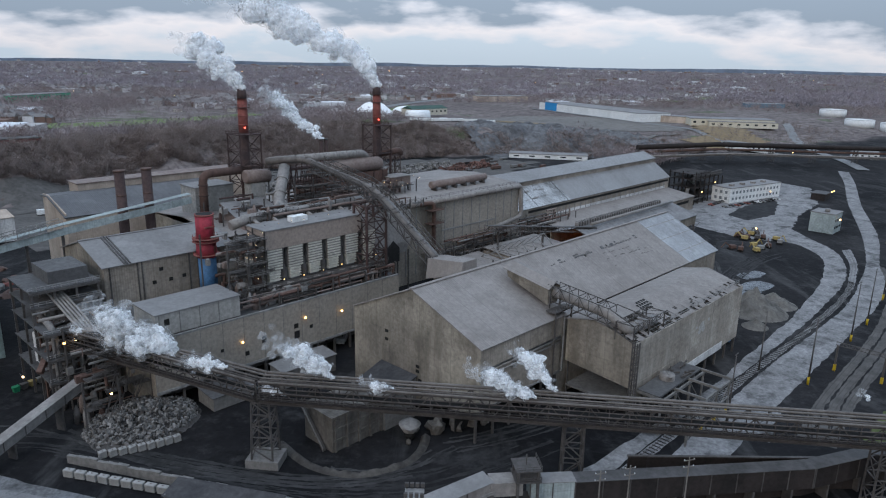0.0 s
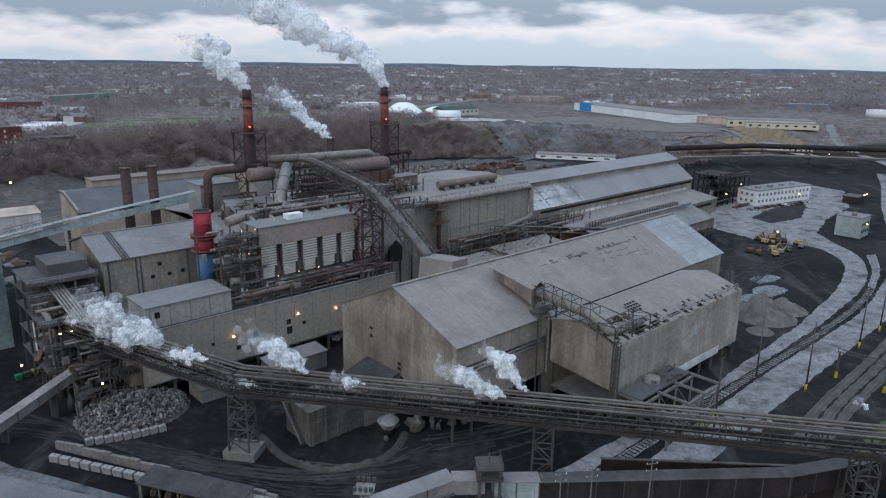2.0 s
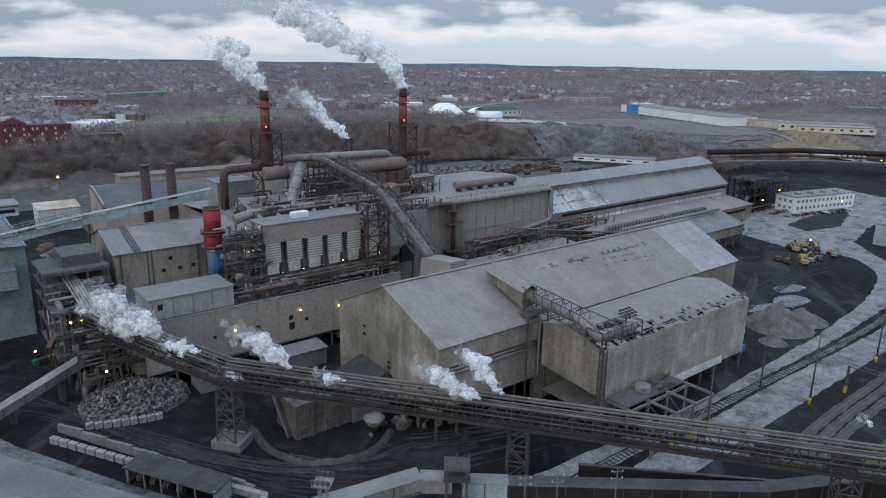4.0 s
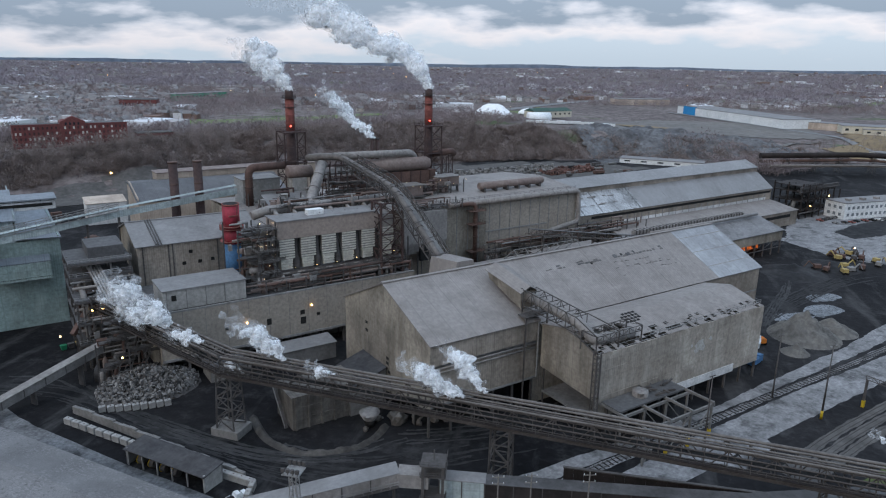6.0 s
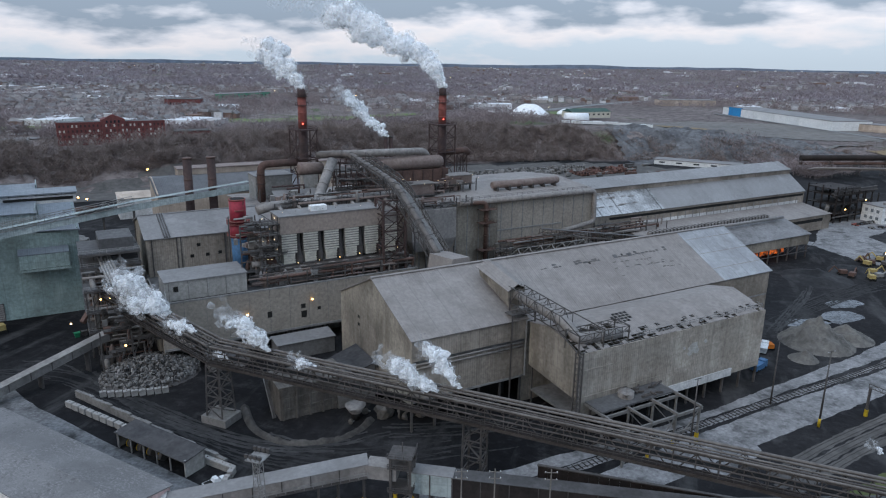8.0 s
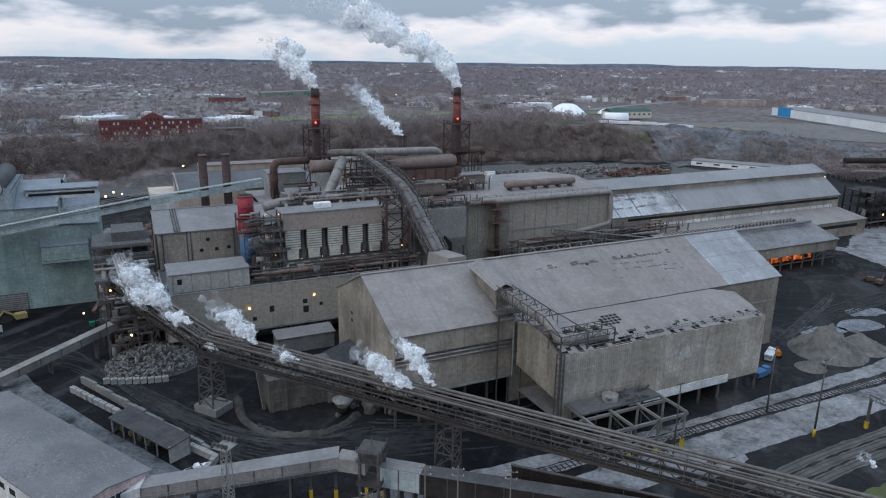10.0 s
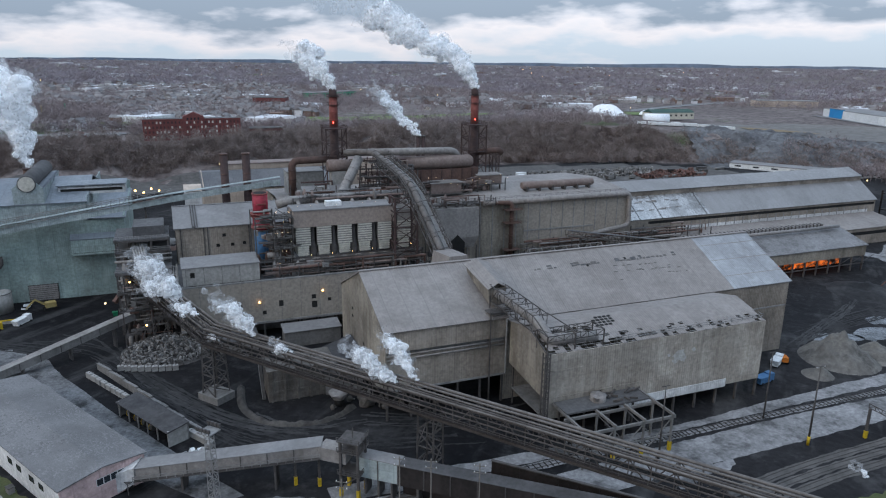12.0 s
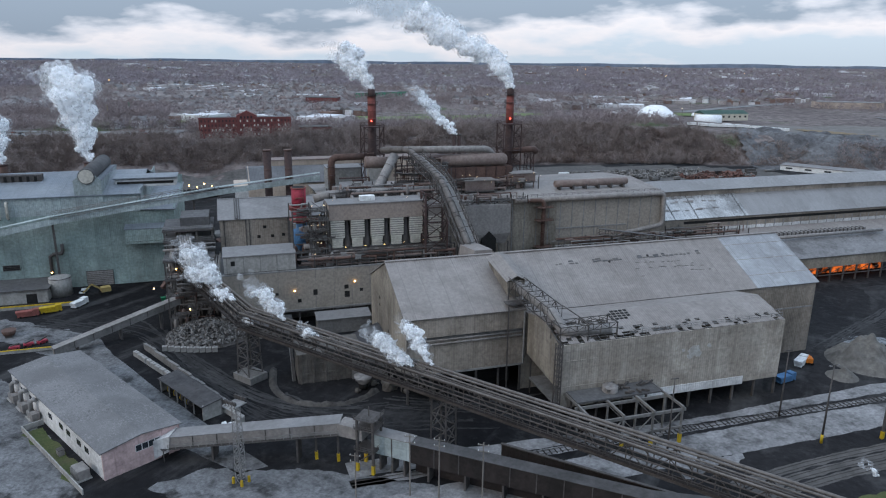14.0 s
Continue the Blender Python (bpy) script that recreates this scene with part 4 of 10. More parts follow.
def build_mill():
    th = thing("rolling_mill", at(122, 143), "very long mill hall with a bright weathered metal roof", "factory hall")
    L = 188
    part("front_wall", box(B(), 0, L, 0, 0.5, 0, 20.4), "wall_dust", th)
    part("right_gable", ngon_slab(B(), [(L - 0.5, 0.5, 0), (L - 0.5, 44, 0), (L - 0.5, 44, 21), (L - 0.5, 31, 33), (L - 0.5, 22, 36.3), (L - 0.5, 13.4, 33), (L - 0.5, 12, 29.2), (L - 0.5, 0.5, 20.4)], (0.5, 0, 0)), "wall_gable", th)
    part("back_wall", box(B(), 0, L, 43.5, 44, 0, 21), "wall_dust", th)
    cuts = (-0.4, 7, 14, 21, 28, 36, 60, 85, 110, 135, 160, 188.5)
    k1 = (29.2 - 20.6) / 12
    for i, (a, b) in enumerate(zip(cuts, cuts[1:])):
        o = 0.06 * (i % 2)
        part("roof_sheet", slab(B(), (a, -0.8, 20.6 - 0.8 * k1 + o), (b, -0.8, 20.6 - 0.8 * k1 + o), (b, 12.6, 29.6 + o), (a, 12.6, 29.6 + o), 0.3), "roof_mill_sheen" if i < 6 else "roof_mill", th)
    for a in (13.9, 28.0, 57.6):
        part("roof_joint", slab(B(), (a, -0.8, 20.72 - 0.8 * k1), (a + 0.5, -0.8, 20.72 - 0.8 * k1), (a + 0.5, 12.5, 29.75), (a, 12.5, 29.75), 0.05), "roof_dark", th)
    rng = random.Random(12)
    for k in range(34):
        y = rng.choice((4.0, 4.3, 8.6, 9.0, 11.2)) + rng.uniform(-0.3, 0.3)
        a, w = rng.uniform(0, 46), rng.uniform(1.5, 6)
        z = 20.6 + k1 * y + 0.32
        part("dirt_run", slab(B(), (a, y, z), (a + w, y, z), (a + w - rng.uniform(0, 1), y + rng.uniform(0.25, 0.7), z + 0.3 * k1), (a + rng.uniform(0, 1), y + 0.4, z + 0.3 * k1), 0.04), "roof_dust", th)
    part("monitor_wall", box(B(), 0, L, 12.6, 12.9, 29, 32.6), "wall_dust", th)
    part("monitor_roof", slab(B(), (-0.4, 11.8, 32.4), (L + 0.4, 11.8, 32.4), (L + 0.4, 22, 36.5), (-0.4, 22, 36.5), 0.3), "roof_mill", th)
    part("monitor_roof", slab(B(), (-0.4, 22, 36.5), (L + 0.4, 22, 36.5), (L + 0.4, 32, 32.4), (-0.4, 32, 32.4), 0.3), "roof_mill", th)
    part("back_roof", slab(B(), (-0.4, 31, 29.6), (L + 0.4, 31, 29.6), (L + 0.4, 44.8, 20.4), (-0.4, 44.8, 20.4), 0.3), "roof_mill", th)
    part("dark_band", box(B(), 20, L - 1, -0.1, 0, 17.2, 18.6), "black", th)
    part("window_band", box(B(), 40, L - 6, -0.12, 0, 10.5, 14.5), "offwhite", th)
    for k in range(24):
        part("mullion", box(B(), 42 + 6 * k, 42.5 + 6 * k, -0.25, -0.12, 9.5, 17), "steel_pale", th)
    lean = thing("lean_to_hall", at(150, 122), "lower grey lean-to hall along the mill", "factory hall")
    part("front_wall", box(B(), 0, 158, 0, 0.4, 0, 9.4), "wall_dust", lean)
    part("end_wall", ngon_slab(B(), [(157.6, 0.4, 0), (157.6, 20.5, 0), (157.6, 20.5, 12.6), (157.6, 0.4, 9.4)], (0.4, 0, 0)), "wall_gable", lean)
    part("roof", slab(B(), (-0.3, -0.6, 9.5), (158.4, -0.6, 9.5), (158.4, 20.8, 12.8), (-0.3, 20.8, 12.8), 0.3), "roof_dust", lean)
    part("dark_band", box(B(), 4, 150, -0.08, 0, 5.5, 7.4), "black", lean)


# sky reflection on the near sheets, put into a paler base colour
M["roof_mill_sheen"] = surface("roof_sheet_with_sky_sheen", (0.46, 0.455, 0.45), (0.30, 0.295, 0.29), (0.13, 0.125, 0.12), big=0.08, rough=0.30, metal=0.5, amount=0.9, ribs="X", grain=0.12, slope=True)


def build_caster():
    th = thing("caster_hall", at(128, 86), "dark low hall with a rusted roof and an open glowing side", "factory hall")
    L = 103
    part("front_roof", slab(B(), (-0.4, -0.8, 13.0), (L + 0.5, -0.8, 13.0), (L + 0.5, 17, 18.2), (-0.4, 17, 18.2), 0.3), "roof_rusty", th)
    part("back_roof", slab(B(), (-0.4, 17, 18.2), (L + 0.5, 17, 18.2), (L + 0.5, 33, 13.4), (-0.4, 33, 13.4), 0.3), "roof_rusty", th)
    part("front_fascia", box(B(), 0, L, 0, 0.4, 7.5, 13.0), "wall_dark", th)
    part("right_gable", ngon_slab(B(), [(L - 0.4, 0.4, 6.5), (L - 0.4, 32, 6.5), (L - 0.4, 32, 13.4), (L - 0.4, 17, 17.9), (L - 0.4, 0.4, 12.8)], (0.4, 0, 0)), "wall_dark", th)
    part("back_wall", box(B(), 0, L, 31.6, 32, 0, 13.3), "wall_dark", th)
    part("inner_wall", box(B(), 2, L - 2, 12, 12.4, 0, 7.5), "glow_painted_wall", th, "inner wall with an orange furnace glow painted on")
    for k in range(14):
        part("post", box(B(), 0.5 + 7.8 * k, 1.1 + 7.8 * k, 0.0, 0.6, 0, 7.5), "steel", th)
        part("brace", beam(B(), (0.8 + 7.8 * k, 0.3, 4), (8.6 + 7.8 * k, 0.3, 7.4), 0.2), "steel", th)
    part("rail_beam", box(B(), 0, L, -0.1, 0.1, 3.4, 3.9), "steel", th)
    part("roof_pipe", ring_pipe(B(), [(10, 14, 19.4), (L - 4, 14, 19.4)], 0.8, 12), "pipe_grey", th)
    part("roof_duct", box(B(), 4, L - 10, 18, 20, 18.0, 20.2), "pipe_grey", th)
    for k in range(36):
        part("duct_rung", box(B(), 5 + 2.45 * k, 5.5 + 2.45 * k, 17.7, 20.3, 18.2, 20.5), "steel", th)


M["roof_rusty"] = surface("dark_patchy_dust_roof", (0.20, 0.195, 0.195), (0.15, 0.145, 0.145), (0.065, 0.06, 0.058), big=0.08, amount=0.75, rough=0.75)


def glow_painted_wall():
    # orange firelight put into colour and emission; no furnace is modelled
    k = Nodes("wall_with_painted_fire_glow")
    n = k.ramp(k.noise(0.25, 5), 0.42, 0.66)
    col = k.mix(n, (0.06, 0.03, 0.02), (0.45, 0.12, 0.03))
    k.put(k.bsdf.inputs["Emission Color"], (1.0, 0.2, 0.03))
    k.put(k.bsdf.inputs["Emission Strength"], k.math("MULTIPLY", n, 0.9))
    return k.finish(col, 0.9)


M["glow_painted_wall"] = glow_painted_wall()


def build_stacks():
    for u, v, nm in ((-18.7, 164.7, 0), (50.6, 165.0, 1)):
        th = thing("chimney_stack", at(u, v), "tall faded red steel chimney with a lattice cage at its foot", "chimney", "red chimneys")
        part("lower_shaft", ring_pipe(B(), [(0, 0, 38), (0, 0, 69.5)], 2.0, 20), "dark_rust", th)
        part("upper_shaft", ring_pipe(B(), [(0, 0, 69.5), (0, 0, 82.8)], 1.85, 20), "red_rust", th)
        part("cap", ring_pipe(B(), [(0, 0, 82.8), (0, 0, 83.3), (0, 0, 86.3)], [1.6, 1.75, 1.7], 20), "dark_rust", th)
        bm = B()
        for z in (79.4, 83.0):
            ring_pipe(bm, [(0, 0, z - 0.15), (0, 0, z)], 2.9, 20)
            for k in range(12):
                a = 2 * math.pi * k / 12
                beam(bm, (2.8 * math.cos(a), 2.8 * math.sin(a), z), (2.8 * math.cos(a), 2.8 * math.sin(a), z + 1.1), 0.09)
            ring_pipe(bm, [(0, 0, z + 1.0), (0, 0, z + 1.1)], 2.85, 20, cap=False)
        part("gallery", bm, "dark_rust", th)
        part("ladder", beam(beam(B(), (1.95, 0.25, 69), (1.95, 0.25, 84), 0.08), (1.95, -0.25, 69), (1.95, -0.25, 84), 0.08), "steel", th)
        for z in (72.5, 76):
            part("hoop", ring_pipe(B(), [(0, 0, z), (0, 0, z + 0.4)], 2.0, 20), "red_rust", th)
        part("cage", lattice(B(), (0, 0, 38), (0, 0, 69), 4.6, 5, 0.45), "dark_rust", th)
        for z in (56, 69):
            part("cage_platform", box(box(B(), -5, 5, -5, -2.2, z, z + 0.25), -5, 5, 2.2, 5, z, z + 0.25), "dark_rust", th)
            part("platform_railing", railing(B(), [(-5, -5, z + 0.2), (5, -5, z + 0.2), (5, 5, z + 0.2), (-5, 5, z + 0.2), (-5, -5, z + 0.2)], 1.2, 2.5, 0.12), "dark_rust", th)
        bm = B()
        bmesh.ops.create_icosphere(bm, subdivisions=2, radius=0.34, matrix=Matrix.Translation((-0.6, -2.1, 71.6)))
        part("beacon", bm, "lamp_red", th, "red warning light")
    for u, v in ((-67.0, 167.5), (-57.7, 166.8)):
        th = thing("chimney_stack", at(u, v), "slim dark brown rusted steel chimney", "chimney", "dark chimneys")
        part("shaft", ring_pipe(B(), [(0, 0, 0), (0, 0, 58.9)], 1.75, 18), "dark_rust", th)
        part("rim", ring_pipe(B(), [(0, 0, 58.5), (0, 0, 59.1)], 1.9, 18), "rust", th)
        for z in (42, 50):
            part("seam", ring_pipe(B(), [(0, 0, z), (0, 0, z + 0.25)], 1.82, 18), "rust", th)


def build_red_tank():
    th = thing("vent_stack", at(-57.3, 126.3), "cylindrical vent stack, bright red above and blue below", "tank")
    part("blue_base", ring_pipe(B(), [(0, 0, 21.6), (0, 0, 34.4)], 2.9, 24), "blue_paint", th)
    part("red_lower", ring_pipe(B(), [(0, 0, 34.4), (0, 0, 40)], 3.25, 24), "red_paint", th)
    part("red_upper", ring_pipe(B(), [(0, 0, 40), (0, 0, 48.6)], 2.95, 24), "red_paint", th)
    part("rim", ring_pipe(B(), [(0, 0, 48.3), (0, 0, 48.8)], 3.1, 24), "red_rust", th)
    # black disc paints the dark inside the stack's mouth
    part("throat", ring_pipe(B(), [(0, 0, 48.8), (0, 0, 48.84)], 2.7, 24), "black", th)
    for z in (35.2, 39.6, 40.6):
        bm = ring_pipe(B(), [(0, 0, z), (0, 0, z + 0.2)], 4.3, 24)
        for k in range(16):
            a = 2 * math.pi * k / 16
            beam(bm, (4.2 * math.cos(a), 4.2 * math.sin(a), z), (4.2 * math.cos(a), 4.2 * math.sin(a), z + 1.1), 0.08)
        ring_pipe(bm, [(0, 0, z + 1.05), (0, 0, z + 1.15)], 4.25, 24, cap=False)
        part("gallery", bm, "red_rust", th)
    part("bracket", box(B(), -1.8, 1.8, -3.3, -2.9, 44.6, 45.0), "red_rust", th)
    part("ladder", beam(beam(B(), (1.2, -3.1, 36), (1.2, -3.1, 48.6), 0.12), (1.7, -2.9, 36), (1.7, -2.9, 48.6), 0.12), "rust", th)


def build_roof_pipes():
    th = thing("gas_main", at(0, 0), "group of large rusty gas pipes over the shop roof", "pipe")
    # big horizontal drum
    part("drum", ring_pipe(B(), [(7, 158, 52.9), (8, 158, 52.9), (45, 158, 52.6), (46.5, 158, 52.6)], [2.2, 3.0, 3.0, 2.2], 22), "rust_dusty", th)
    part("drum_housing", box(B(), 2, 49, 155.8, 161, 38, 49.5), "rust", th, "rust-brown housing under the drum")
    for k in range(9):
        part("housing_rib", box(B(), 4 + 5.2 * k, 4.4 + 5.2 * k, 155.4, 155.8, 38, 49.5), "dark_rust", th)
    # upper pipe, with elbow at its end
    a, b, c = (-16, 152.3, 59.4), (38, 159.5, 57.6), (42, 161, 52)
    pts = [Vector(a)] + bend(a, b, c, 3) + [Vector(c)]
    part("upper_pipe", ring_pipe(B(), pts, 1.6, 16), "pipe_grey", th)
    flange_row(th, a, b, 1.8, 6, "pipe_grey")
    # red elbow pipe from the west stack
    a, b, c = (-18.7, 161.5, 55.6), (-38.6, 162, 55.4), (-38.6, 162.5, 39)
    part("red_elbow_pipe", ring_pipe(B(), [Vector(a)] + bend(a, b, c, 3.2) + [Vector(c)], 1.6, 16), "rust", th)
    flange_row(th, b, c, 1.9, 3.5, "dark_rust")
    # cross drum
    part("cross_drum", ring_pipe(B(), [(-24, 157, 53.4), (-23.5, 157, 53.4), (-13.5, 157, 53), (-13, 157, 53)], [2, 2.7, 2.7, 2], 20), "rust_dusty", th)
    part("drum_base", box(B(), -22.5, -16, 155, 160, 38, 50.8), "concrete", th)
    # the great diagonal pipe down to the baghouse header
    a, b, c = (-12.0, 147.5, 57.5), (-22.3, 137.5, 44.0), (-27, 121, 46.4)
    part("diagonal_pipe", ring_pipe(B(), [Vector(a)] + bend(a, b, c, 5) + [Vector(c)], 2.1, 18), "pipe_grey", th)
    flange_row(th, a, b, 2.35, 5, "pipe_grey")
    part("header_pipe", ring_pipe(B(), [(-52, 119.5, 45.0), (-46, 119.5, 46.4), (4, 119.5, 46.6)], 1.7, 16), "pipe_grey", th)
    flange_row(th, (-46, 119.5, 46.4), (4, 119.5, 46.6), 1.95, 5, "pipe_grey")
    for k in range(7):
        part("branch_pipe", ring_pipe(B(), [(-44 + 7 * k, 119.5, 46.4), (-44 + 7 * k, 113, 44.2)], 0.8, 10), "pipe_grey", th)
    # stub pipe past the east stack
    part("stub_pipe", ring_pipe(B(), [(52, 164, 55.6), (64, 165, 56.2), (66, 165, 54.5)], 1.5, 14), "rust", th)
    part("stub_support", lattice(B(), (62, 165, 38.5), (62, 165, 54), 1.8, 3, 0.3), "dark_rust", th)
    for k in range(7):
        u = -12 + 2.6 * k
        part("strut", beam(B(), (u, 150, 38.5), (u + 2.0, 150, 57.5), 0.35), "dark_rust", th)
        part("strut", beam(B(), (u + 2.0, 147, 38.5), (u, 147, 57.0), 0.3), "dark_rust", th)
    for z in (44, 50, 56):
        part("tie", beam(B(), (-12, 150, z), (6, 150, z), 0.35), "dark_rust", th)
        part("tie", beam(B(), (-12, 147, z), (6, 147, z), 0.3), "dark_rust", th)

    for u, v, w, d, z0, z1, lab in ((22, 147.5, 15, 7, 39.4, 44.2, "brown control cabin on the shop roof with lit lamps"), (48, 152, 12, 7, 42, 46.0, "rusty roof cabin on legs with lit lamps")):
        cab = thing("roof_cabin", at(u, v), lab, "cabin")
        part("cabin_body", box(B(), 0, w, 0, d, z0, z1), "rust_dusty", cab)
        part("cabin_roof", box(B(), -0.6, w + 0.6, -0.6, d + 0.6, z1, z1 + 0.35), "pipe_grey", cab)
        for k in range(3):
            part("leg", box(B(), 0.3 + k * (w / 2 - 0.5), 0.7 + k * (w / 2 - 0.5), 0.3, 0.7, 38, z0), "steel", cab)
        part("balcony", railing(box(B(), -0.5, w + 0.5, -2, 0, z0 - 0.2, z0), [(-0.5, -2, z0), (w + 0.5, -2, z0)], 1.1, 1.5), "steel", cab)


M["duct_dark"] = surface("sooty_grey_duct", (0.11, 0.097, 0.09), (0.15, 0.134, 0.124), (0.055, 0.045, 0.04), big=0.15, amount=0.5, rough=0.65)


def build_conveyor_duct():
    th = thing("inclined_duct", at(0, 0), "long curved dust-grey duct on an inclined truss", "duct")
    foot, knee, head, end = Vector((-0.8, 74.5, 32.5)), Vector((-2.9, 104.5, 53.2)), Vector((-6.9, 142.6, 60.8)), Vector((-17, 152.4, 59.4))
    low, crook, crown = bend(foot, knee, head, 5, 4), bend(knee, head, end, 5, 4), end
    pts = [tuple(p) for p in [foot.lerp(low[0], k / 8) for k in range(8)] + low + [low[-1].lerp(crook[0], k / 9) for k in range(1, 9)] + crook + [crown]]
    part("duct", ring_pipe(B(), pts, 1.3, 16), "duct_dark", th)
    for p, q in zip(pts[::2], pts[2::2]):
        d = (Vector(q) - Vector(p)).normalized() * 0.15
        part("flange", ring_pipe(B(), [Vector(p) - d, Vector(p) + d], 1.55, 14), "duct_dark", th)
    line = [pts[k] for k in (0, 4, 8, 12, 16, 20)]
    bm = B()
    for s in (-2.6, 3.6):
        for p, q in zip(line, line[1:]):
            truss(bm, (p[0] + s, p[1], p[2] - 2.6), (q[0] + s, q[1], q[2] - 2.6), 3.4, 4, 0.34)
    for p in line:
        beam(bm, (p[0] - 2.6, p[1], p[2] - 2.6), (p[0] + 3.6, p[1], p[2] - 2.6), 0.3)
    part("duct_truss", bm, "steel", th)
    # upper side frames with their cross ties
    for s in (-2.6, 3.6):
        bm = B()
        for p, q in zip(line, line[1:]):
            truss(bm, (p[0] + s, p[1], p[2] + 0.8), (q[0] + s, q[1], q[2] + 0.8), 2.0 if s > 0 else 1.1, 5, 0.2)
        part("side_frame", bm, "steel", th)
    for p, q in zip(line, line[1:]):
        for f in (0.0, 0.5):
            c = Vector(p).lerp(Vector(q), f)
            part("hoop", beam(B(), (c.x - 2.6, c.y, c.z + 1.9), (c.x + 3.6, c.y, c.z + 2.8), 0.2), "steel", th)
    bm = B()
    for p, q in zip(line, line[1:]):
        slab(bm, (p[0] + 2.0, p[1], p[2] - 0.6), (p[0] + 3.6, p[1], p[2] - 0.6), (q[0] + 3.6, q[1], q[2] - 0.6), (q[0] + 2.0, q[1], q[2] - 0.6), 0.15)
        railing(bm, [(p[0] + 3.6, p[1], p[2] - 0.5), (q[0] + 3.6, q[1], q[2] - 0.5)], 1.5, 2.5, 0.12)
    part("walkway", bm, "steel_pale", th)
    part("foot_hood", hexa(B(), [(-5, 60, 32), (3, 60, 32), (4, 76, 27), (-5, 76, 27), (-4, 60, 36), (2.5, 60, 36), (3, 76, 34), (-4, 76, 34)]), "roof_dust", th, "sloping dust-covered hood at the duct's foot")
    tower = thing("lattice_tower", at(-10.5, 100), "dark rusted lattice tower carrying the duct", "steel tower")
    for k, (x, y) in enumerate(((0, 0), (9, 0), (9, 7), (0, 7))):
        part("leg", box(B(), x - 0.35, x + 0.35, y - 0.35, y + 0.35, 0, 49), "dark_rust", tower)
    for z in (20, 25, 31, 37, 43, 48.6):
        for a, b in (((0, 0), (9, 0)), ((9, 0), (9, 7)), ((9, 7), (0, 7)), ((0, 7), (0, 0))):
            part("tie", beam(B(), (*a, z), (*b, z), 0.4), "dark_rust", tower)
    for z, y in ((20, 25), (25, 31), (31, 37), (37, 43), (43, 48.6)):
        for a, b in (((0, 0), (9, 0)), ((9, 0), (9, 7)), ((9, 7), (0, 7)), ((0, 7), (0, 0))):
            part("brace", beam(B(), (*a, z), (*b, y), 0.28), "dark_rust", tower)
            part("brace", beam(B(), (*b, z), (*a, y), 0.28), "dark_rust", tower)


